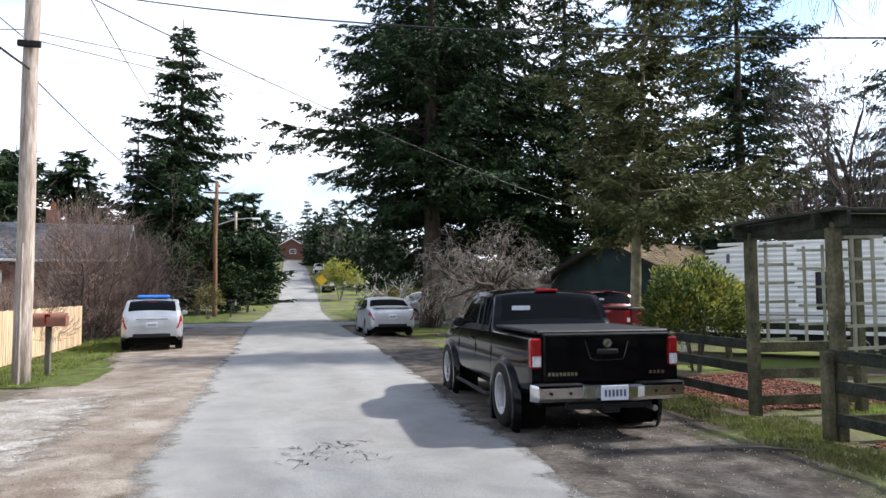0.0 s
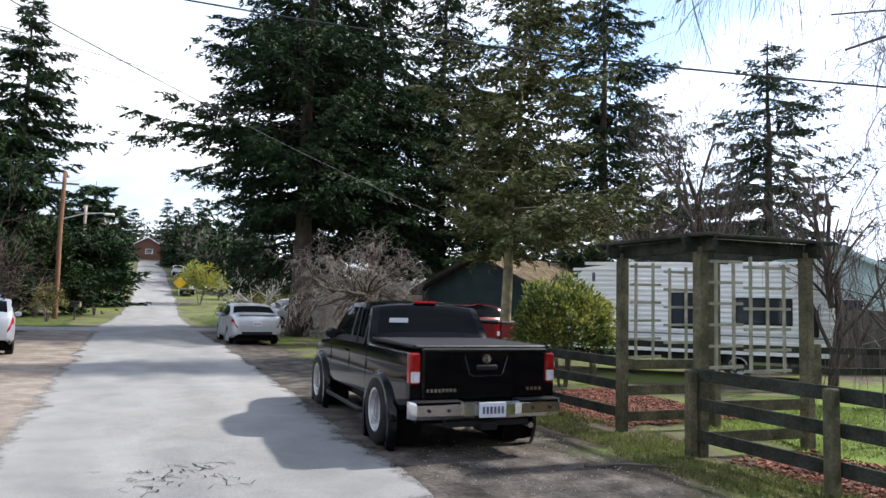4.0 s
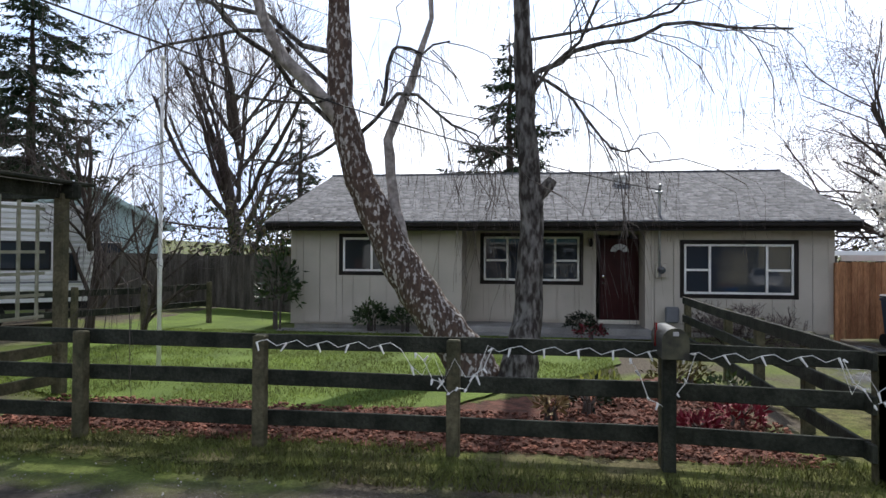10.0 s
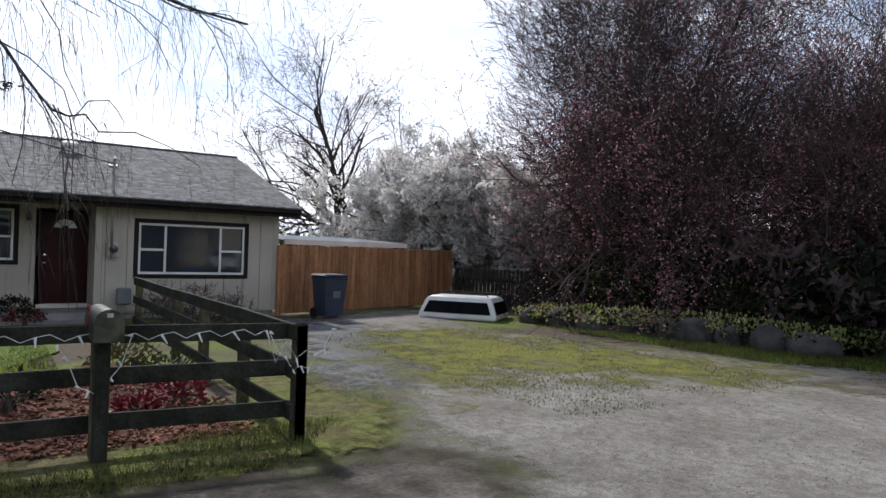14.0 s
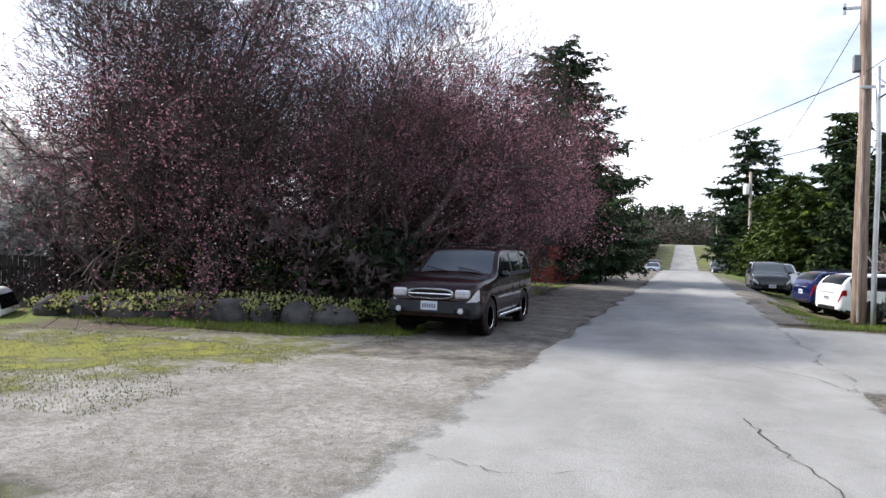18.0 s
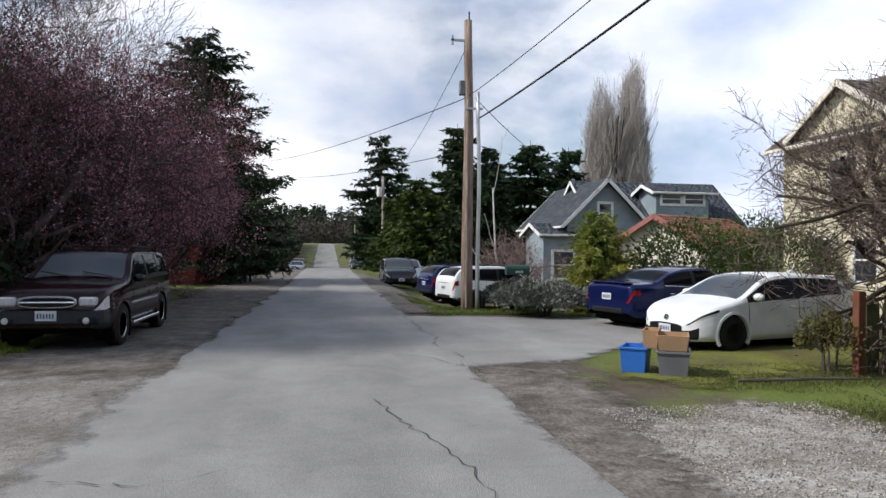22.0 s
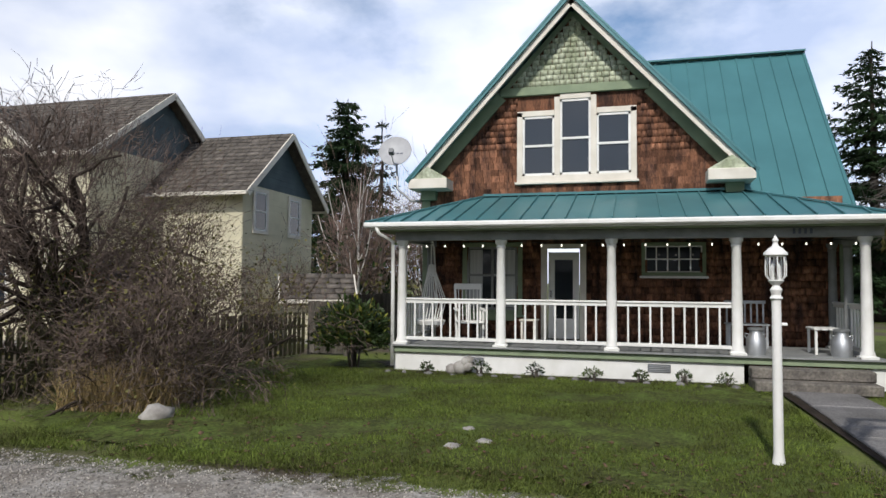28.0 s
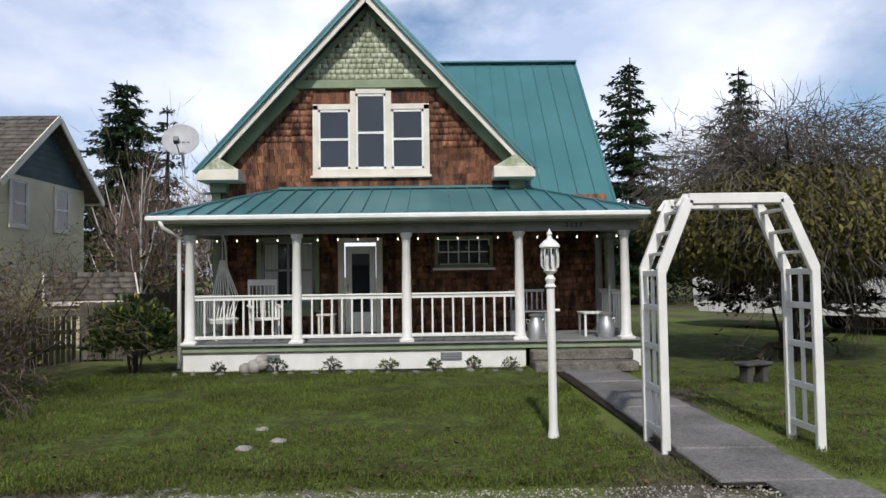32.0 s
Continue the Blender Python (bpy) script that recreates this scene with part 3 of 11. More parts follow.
def boards(parent, axis, at, out, u0, u1, z0, z1, holes, material, width=0.4, gap=0.008, thick=0.03, upright=True, name="siding_board", top=None):
    """Boarding on an upright wall plane: axis 'x' (u runs along y) or 'y'. holes: (u0, u1, z0, z1). top(u): the height where a slope cuts it."""
    if upright:
        cuts = sorted({u0, u1, *[u for h in holes for u in h[:2] if u0 < u < u1], *[u0 + k * width for k in range(1, int((u1 - u0) / width) + 1) if u0 + k * width < u1 - 0.03]})
        cells = []
        for a, b in zip(cuts, cuts[1:]):
            m = (a + b) / 2
            hi = min(z1, top(m)) if top else z1
            cells += [(a, b, s, e) for s, e in cut_spans(z0, hi, [h[2:] for h in holes if h[0] < m < h[1]])]
    else:
        cells, n = [], max(1, round((z1 - z0) / width))
        for k in range(n):
            s, e = z0 + (z1 - z0) * k / n, z0 + (z1 - z0) * (k + 1) / n
            a, b = u0, u1
            if top:
                us = [u for u in np.linspace(u0, u1, 60) if top(u) > (s + e) / 2]
                if not us:
                    continue
                a, b = us[0], us[-1]
            cells += [(p, q, s, e) for p, q in cut_spans(a, b, [h[:2] for h in holes if h[2] < (s + e) / 2 < h[3]])]
    for a, b, s, e in cells:
        c, d = (a + b) / 2, at + out * thick / 2
        sz = b - a - gap if upright else b - a, e - s if upright else e - s - gap
        pos, size = ((d, c, (s + e) / 2), (thick, sz[0], sz[1])) if axis == "x" else ((c, d, (s + e) / 2), (sz[0], thick, sz[1]))
        tilt = None if upright else (pose(0, 0, 0, 0, 5 * out, 0) if axis == "x" else pose(0, 0, 0, -5 * out, 0, 0))
        piece(name, material, parent, pos, size, tilt)


def wallslab(parent, axis, at, out, u0, u1, z0, z1, holes, material, thick=0.14, name="wall"):
    """The solid wall behind the boarding, with its openings left free."""
    cuts = sorted({u0, u1, *[u for h in holes for u in h[:2]]})
    bm = bmesh.new()
    for a, b in zip(cuts, cuts[1:]):
        m = (a + b) / 2
        for s, e in cut_spans(z0, z1, [h[2:] for h in holes if h[0] < m < h[1]]):
            d0, d1 = at - out * 0.003, at - out * thick
            box(bm, (d0, a, s) if axis == "x" else (a, d0, s), (d1, b, e) if axis == "x" else (b, d1, e))
    return W(name, bm, material, parent)


def window(parent, axis, at, out, u0, u1, z0, z1, frame_m, casing_m=None, casing=0.09, verts=(), bars=(), glass=None, curtain=False, sill=None, fw=0.05):
    """A window set in a wall plane: casing boards, frame, panes between the bars, and what hangs behind."""
    def P(u, d, z):
        return (at + out * d, u, z) if axis == "x" else (u, at + out * d, z)
    win = W("window", B((P(u0, 0.0, z0), P(u1, 0.015, z0 + fw)), (P(u0, 0.0, z1 - fw), P(u1, 0.015, z1)), (P(u0, 0.0, z0 + fw), P(u0 + fw, 0.015, z1 - fw)), (P(u1 - fw, 0.0, z0 + fw), P(u1, 0.015, z1 - fw))), frame_m, parent)
    if casing_m:
        c = casing
        W("casing", B((P(u0 - c, 0.0, z0 - c), P(u1 + c, 0.045, z0)), (P(u0 - c, 0.0, z1), P(u1 + c, 0.045, z1 + c)), (P(u0 - c, 0.0, z0), P(u0, 0.045, z1)), (P(u1, 0.0, z0), P(u1 + c, 0.045, z1)), bev=0.006), casing_m, win)
    if sill:
        W("sill", B((P(u0 - casing - 0.04, 0.0, z0 - casing - 0.05), P(u1 + casing + 0.04, 0.09, z0 - casing)), bev=0.008), sill, win)
    us = [u0 + fw / 2, *[u0 + (u1 - u0) * v for v in verts], u1 - fw / 2]
    for v in us[1:-1]:
        W("mullion", B((P(v - fw / 2, -0.01, z0 + fw), P(v + fw / 2, 0.012, z1 - fw))), frame_m, win)
    for k, (a, b) in enumerate(zip(us, us[1:])):
        zs = [z0 + fw / 2, *[z0 + (z1 - z0) * h for j, h in bars if j in (k, None)], z1 - fw / 2]
        for h in zs[1:-1]:
            W("glazing_bar", B((P(a + fw / 2, -0.008, h - fw / 2), P(b - fw / 2, 0.010, h + fw / 2))), frame_m, win)
        for s, e in zip(zs, zs[1:]):
            W("pane", B((P(a + fw / 2, -0.03, s + fw / 2), P(b - fw / 2, -0.024, e - fw / 2))), glass or M_GLASS, win)
    return win


def slope_mesh(bm, corners, thick=0.08):
    """A roof slab through four or three corners of its upper face."""
    c = [Vector(p) for p in corners]
    n = (c[1] - c[0]).cross(c[2] - c[0]).normalized()
    if n.z < 0:
        c, n = c[::-1], -n
    top = [bm.verts.new(p) for p in c]
    low = [bm.verts.new(p - n * thick) for p in c]
    bm.faces.new(top)
    bm.faces.new(low[::-1])
    k = len(c)
    for i in range(k):
        bm.faces.new((top[i], low[i], low[(i + 1) % k], top[(i + 1) % k]))
    return bm


def shingle_field(parent, eave0, eave1, ridge0, ridge1, material, rise=0.14, tab=0.30, seed=3, name="roof_shingles", keep=None):
    """Courses of roof shingles between an eave and a ridge line."""
    rng = random.Random(seed)
    e0, e1, r0, r1 = (Vector(p) for p in (eave0, eave1, ridge0, ridge1))
    n = int((r0 - e0).length / rise)
    items = []
    for k in range(n):
        f, g = k / n, (k + 1) / n
        a, b = e0.lerp(r0, (f + g) / 2), e1.lerp(r1, (f + g) / 2)
        along, up = (b - a).normalized(), (r0 - e0).normalized()
        nor = along.cross(up)
        nor = nor if nor.z > 0 else -nor
        m = Matrix((along, nor.cross(along), nor)).transposed().to_4x4() @ pose(0, 0, 0, -3)
        L, x = (b - a).length, -rng.uniform(0, tab)
        while x < L:
            w = tab * rng.uniform(0.75, 1.15)
            s, e = max(x, 0), min(x + w, L)
            if e - s > 0.03 and (keep is None or keep(a + along * (s + e) / 2)):
                items.append((a + along * (s + e) / 2 + nor * rng.uniform(0.010, 0.016), (e - s - 0.006, rise * 1.12, 0.012), m))
            x += w
    return many(name, items, material, parent)


def seams(parent, eave0, eave1, ridge0, ridge1, n, material, name="standing_seam"):
    e0, e1, r0, r1 = (Vector(p) for p in (eave0, eave1, ridge0, ridge1))
    for k in range(n + 1):
        p, q = e0.lerp(e1, k / n), r0.lerp(r1, k / n)
        if (p - q).length > 0.15:
            nor = (e1 - e0).cross(r0 - e0).normalized() if (r0 - e0).length > 0.01 else (e1 - e0).cross(r1 - e0).normalized()
            nor = nor if nor.z > 0 else -nor
            W(name, beam(bmesh.new(), p + nor * 0.018, q + nor * 0.018, 0.025, 0.04), material, parent)


# ---- ground ----
def make_ground():
    xs = np.unique(np.concatenate([np.linspace(-24, 26, 101), np.linspace(-90, -24, 23), np.linspace(26, 90, 23), [-2000, -900, -400, -200, -130, 130, 200, 400, 900, 2000]]))
    ys = np.unique(np.concatenate([np.linspace(-40, 40, 161), np.linspace(-320, -40, 60), np.linspace(40, 320, 60), [-2500, -1200, -700, -450, 450, 700, 1200, 2500]]))
    X, Y = np.meshgrid(xs, ys, indexing="ij")
    Z = np.zeros_like(X)
    for i in range(len(xs)):
        for j in range(len(ys)):
            x, y = float(xs[i]), float(ys[j])
            g = ground_z(x, max(min(y, 420), -400))
            near = 1.0 if abs(x) < 60 and abs(y) < 60 else 0.0
            z = g + near * 0.010 * noise.noise((x * 0.9, y * 0.9, 1.0)) - (0.012 if abs(x) < 2.4 else 0.0)
            Z[i, j] = z - 0.02
    n, m = X.shape
    idx = np.arange(n * m).reshape(n, m)
    f = np.stack([idx[:-1, :-1], idx[1:, :-1], idx[1:, 1:], idx[:-1, 1:]], -1).reshape(-1, 4)
    ob = arrays("ground", np.stack([X, Y, Z], -1), f, M_GROUND, None, "patchy verge of thin grass and dirt", smooth=True)
    tagged(ob, "patchy verge of thin grass, moss and dark dirt", "ground", kind="structure")


def ground_material():
    m = mat("verge", (0.12, 0.15, 0.035), (0.10, 0.082, 0.06), scale=0.42, rough=0.95, bump=0.9, bscale=40, fine=30, detail=9, lo=0.44, hi=0.56)
    return m


M_GROUND = ground_material()
make_ground()

rng = random.Random(11)


def strip(name, xl, xr, y0, y1, z, material, label, category, jl=0.12, jr=0.12, step=0.4, seed=1, soft=0.45):
    """A long band along the road with uneven edges that follows the land."""
    n = int((y1 - y0) / step)
    v, f, e = [], [], []
    for k in range(n + 1):
        y = y0 + (y1 - y0) * k / n
        a, b = xl(y) if callable(xl) else xl, xr(y) if callable(xr) else xr
        a += jl * (noise.noise((y * 0.8, 3.1 + seed, 0)) + 0.5 * noise.noise((y * 3.1, 7.7, seed)))
        b += jr * (noise.noise((y * 0.8, 9.3 + seed, 0)) + 0.5 * noise.noise((y * 3.3, 1.7, seed)))
        end = min(1.0, (y - y0) / soft, (y1 - y) / soft)
        for q, x in enumerate((a, a + soft * 0.5, a + soft, (a + b) / 2, b - soft, b - soft * 0.5, b)):
            h = 1 - (2 * (x - a) / (b - a) - 1) ** 2
            v.append((x, y, ground_z(x, y) + z + 0.02 * h))
            e.append(min(end, (0, 0.5, 1, 1, 1, 0.5, 0)[q]))
    for k in range(n):
        for q in range(6):
            i = k * 7 + q
            f.append((i, i + 1, i + 8, i + 7))
    ob = arrays(name, v, f, material, None, smooth=True)
    edge_values(ob, e)
    return tagged(ob, label, category, kind="structure")


lane_bend = smooth_curve([(40, 1.0), (60, 1.8), (87, 2.9), (123, 3.65), (180, 4.6), (200, 4.9)])


def road_left(y):
    return -2.3 if y < -3 else -2.3 + 0.85 * min((y + 3) / 8, 1) if y < 40 else float(lane_bend(y)) - 2.5


def road_right(y):
    return 2.35 - 0.35 * max(0, min((-12 - y) / 20, 1)) if y < 0 else (2.35 + 0.04 * min(y, 26) if y < 40 else float(lane_bend(y)) + 2.5)


for m_, sc_, am_, bd_ in ((M_ASPH, 2.4, 1.3, 0.55), (M_DIRT, 1.3, 1.3, 0.7), (M_MUD, 1.3, 1.3, 0.7), (M_DIRTP, 1.1, 1.4, 0.7), (M_GRAVEL, 4.0, 1.5, 0.4), (M_LAWN, 4.0, 1.3, 0.3), (M_MULCH, 6.0, 0.8, 0.2)):
    ragged(m_, sc_, am_, bd_)

strip("road", road_left, road_right, -176, 192, 0.004, M_ASPH, "pale grey worn asphalt lane with cracked edges", "road", 0.22, 0.22, 0.5, 2)
strip("shoulder_east", lambda y: road_right(y) - 0.9, lambda y: 5.2 if y < 30 else 5.6, -3.6, 34, -0.006, M_MUD, "dark muddy dirt shoulder with wheel ruts", "shoulder", 0.1, 0.3, 0.5, 3, 1.0)
strip("shoulder_south_east", lambda y: road_right(y) - 0.9, lambda y: 5.2, -60, -9.0, -0.002, M_DIRT, "dark dirt shoulder beside the lane", "shoulder", 0.1, 0.5, 0.5, 4, 1.0)
strip("shoulder_west", lambda y: -4.6 if y > 6 else -4.0, lambda y: road_left(y) + 0.9, 5.0, 36, -0.007, M_DIRTP, "pale brown dirt and gravel shoulder", "shoulder", 0.5, 0.1, 0.5, 5, 0.9)
strip("shoulder_south_west", lambda y: -3.9, lambda y: road_left(y) + 0.9, -48, -17.6, -0.007, M_DIRT, "dirt strip along the asphalt edge beyond the drive", "shoulder", 0.35, 0.1, 0.5, 16, 0.8)
strip("shoulder_drive_west", lambda y: -3.7, lambda y: road_left(y) + 0.9, -9.9, -2.0, -0.007, M_DIRT, "dark dirt strip along the asphalt edge", "shoulder", 0.35, 0.1, 0.5, 6, 0.8)
strip("cross_street", lambda y: -60.0, lambda y: 60.0, 35.0, 39.5, -0.002, M_ASPH, "grey asphalt cross street", "road", 0.2, 0.2, 0.5, 7)
strip("end_street", lambda y: -70.0, lambda y: 40.0, -176, -171, -0.002, M_ASPH, "pale asphalt street across the end of the lane", "road", 0.2, 0.2, 0.5, 8)

sheet("driveway_east", [(1.4, -2.8), (5.1, -2.8), (6.4, -3.3), (15.5, -6.0), (17.0, -11.5), (12, -9.5), (8.0, -10.9), (5.0, -12.2), (1.4, -13.0)], 0.0, ragged(mat("mossy_gravel", (0.31, 0.294, 0.273), (0.215, 0.20, 0.182), scale=1.1, rough=0.95, bump=1.0, bscale=60, fine=45, detail=10, patch=(9.0, (0.66, 0.63, 0.6))), 1.5, 1.2, 0.7), "pale brown gravel and dirt parking drive", "driveway", jitter=0.3, soft=1.1)
sheet("moss_patch", [(5.6, -3.6), (9.0, -3.8), (13.0, -6.0), (13.5, -8.0), (11.5, -9.6), (8.5, -10.6), (5.0, -11.2), (4.2, -9.6), (5.0, -7.6), (6.2, -6.0)], 0.008, ragged(mat("moss", (0.19, 0.185, 0.04), (0.14, 0.14, 0.045), scale=2.2, rough=1, bump=1.0, bscale=40, fine=40, detail=9), 1.5, 2.2, 0.8), "yellow-green moss over gravel", "moss", jitter=0.25, seed=5, soft=2.6)
sheet("grey_gravel", [(6.6, -2.9), (14.5, -4.6), (15.4, -6.4), (12.0, -7.4), (8.5, -6.0), (6.9, -4.4)], 0.004, ragged(mat("grey_gravel", (0.27, 0.27, 0.275), (0.16, 0.16, 0.165), scale=3, rough=0.95, bump=1.0, bscale=55, fine=40, patch=(14.0, (0.55, 0.55, 0.56))), 2.0, 1.7, 0.7), "grey crushed gravel by the fence", "gravel", jitter=0.15, seed=6, soft=1.2)
sheet("corner_verge", [(6.3, 8.4), (5.5, 8.2), (5.15, 5.2), (4.95, 2.0), (4.9, -0.6), (4.85, -1.6), (4.95, -3.2), (6.35, -3.8), (7.6, -3.8), (8.9, -3.8), (8.9, -2.3), (6.3, -2.0)], 0.012, ragged(mat("verge_turf", (0.15, 0.165, 0.042), (0.16, 0.135, 0.07), scale=1.6, rough=1, bump=1.0, bscale=50, fine=45, detail=10, patch=(6.0, (0.5, 0.52, 0.45))), 3.0, 1.5, 0.45), "thin mossy grass verge round the fence corner", "verge", jitter=0.2, seed=31, soft=0.6)
sheet("gravel_driveway_west", [(-2.35, -5.6), (-2.9, -6.6), (-4.9, -7.4), (-5.5, -6.0), (-5.5, -3.6), (-5.7, -1.8), (-5.35, 0.5), (-5.3, 6.0), (-5.0, 12.0), (-2.2, 12.0), (-2.1, 4.0), (-2.2, -2.0)], 0.024, M_GRAVEL, "pale crushed gravel parking strip", "gravel", jitter=0.16, seed=7, soft=0.9)
sheet("paved_driveway", [(-1.4, -10.3), (-1.6, -9.0), (-4.0, -9.9), (-6.5, -12.0), (-14.0, -14.2), (-15.0, -17.6), (-6.0, -16.6), (-4.3, -17.0), (-1.4, -17.4)], 0.008, M_ASPH, "grey asphalt driveway apron", "driveway", jitter=0.08, seed=8)
sheet("lawn_west", [(-5.75, -1.4), (-5.6, -3.6), (-5.7, -6.2), (-7.2, -7.6), (-14.0, -6.6), (-13.6, -4.8), (-12.6, -4.2), (-12.6, 2.2), (-5.8, 2.2), (-5.4, 1.0)], 0.016, M_LAWN, "mown green lawn before the porch house", "lawn", jitter=0.12, seed=9)
sheet("lawn_west_yard", [(-5.7, 3.6), (-12.2, 3.7), (-24.0, 4.0), (-24.0, 14.0), (-6.0, 14.0)], 0.008, M_LAWN, "green yard grass with a worn patch", "lawn", jitter=0.1, seed=10)
# the east lawn's sunlight is put into a brighter green than M_LAWN
sheet("lawn_east", [(7.4, 5.7), (7.2, 1.6), (9.6, 0.2), (11.4, -1.0), (15.2, -1.2), (15.2, 6.6), (23.0, 7.0), (23.0, 11.0), (14.0, 10.4), (9.5, 9.0)], 0.008, mat("sun_tinted_lawn", (0.135, 0.20, 0.03), (0.085, 0.13, 0.022), scale=0.8, rough=0.9, bump=0.8, bscale=60, fine=35), "bright green mown lawn", "lawn", jitter=0.12, seed=12)
sheet("mulch_bed", [(5.95, 5.9), (7.4, 5.6), (7.6, 3.0), (7.9, 1.4), (9.4, -0.2), (10.5, -1.2), (10.0, -2.2), (5.75, -2.2)], 0.014, M_MULCH, "red-brown bark mulch bed behind the rail fence", "mulch bed", jitter=0.12, seed=13)
sheet("mulch_bed_corner", [(6.1, 7.7), (6.1, 11.5), (9.6, 12.2), (9.0, 7.9)], 0.014, M_MULCH, "red-brown bark mulch bed by the pergola", "mulch bed", jitter=0.12, seed=14)
sheet("front_path", [(-12.35, 2.25), (-5.35, 2.35), (-5.2, 3.35), (-12.35, 3.4)], 0.016, M_SOIL, "dark soil joint under the path slabs", "path", seed=15)
sheet("house_path", [(15.6, 6.4), (14.9, 6.2), (14.9, -2.3), (16.8, -2.3), (16.8, 2.2), (15.9, 2.2)], 0.016, M_CONC, "concrete path along the house front", "path", seed=16)
sheet("soil_bed", [(-12.42, -4.4), (-12.05, -4.4), (-12.05, 1.85), (-12.42, 1.85)], 0.02, M_SOIL, "narrow dark soil bed along the porch skirting", "flower bed", jitter=0.04, seed=17)
sheet("verge_west", [(-2.6, -17.2), (-4.2, -17.4), (-5.9, -17.0), (-6.0, -24.0), (-2.7, -27.0)], 0.008, M_LAWN, "green grass verge round the utility pole", "verge", jitter=0.2, seed=18)
sheet("verge_apron", [(-2.9, -8.0), (-4.0, -9.4), (-6.2, -11.4), (-9.5, -12.6), (-10.5, -9.5), (-7.4, -8.3), (-4.8, -7.6)], 0.017, ragged(mat("mossy_turf", (0.17, 0.18, 0.04), (0.11, 0.10, 0.04), scale=1.0, rough=1, bump=0.9, bscale=40, fine=30, detail=8), 2.0, 1.6, 0.6), "mossy thin turf beside the driveway", "verge", jitter=0.15, seed=19, soft=0.9)
sheet("verge_far_west", [(-2.3, 13.0), (-6.0, 13.5), (-6.0, 34.0), (-4.6, 34.0), (-4.4, 20.0)], 0.008, M_LAWN, "green grass verge by the board fence", "verge", jitter=0.25, seed=20)
sheet("verge_far_east", [(4.2, 27.5), (9.0, 27.5), (16, 34), (4.4, 34.5)], 0.008, M_LAWN, "grass verge under the fir trees", "verge", jitter=0.3, seed=21)
sheet("hill_lawn_east", [(4.4, 40), (18, 40), (16, 62), (9, 66), (4.4, 58)], 0.012, M_LAWN, "green grass bank beside the rising lane", "verge", jitter=0.3, seed=22)
sheet("hill_lawn_west", [(-2.6, 40), (-9, 40), (-9, 62), (-3.2, 62)], 0.012, M_LAWN, "green grass bank by the hedge", "verge", jitter=0.3, seed=23)
sheet("east_verge_grass", [(4.6, -11.4), (8.0, -10.9), (11.5, -10.0), (11.0, -11.6), (8.0, -12.4), (5.4, -12.6)], 0.014, M_LAWN, "bright grass at the foot of the rockery", "verge", jitter=0.2, seed=24, soft=0.8)


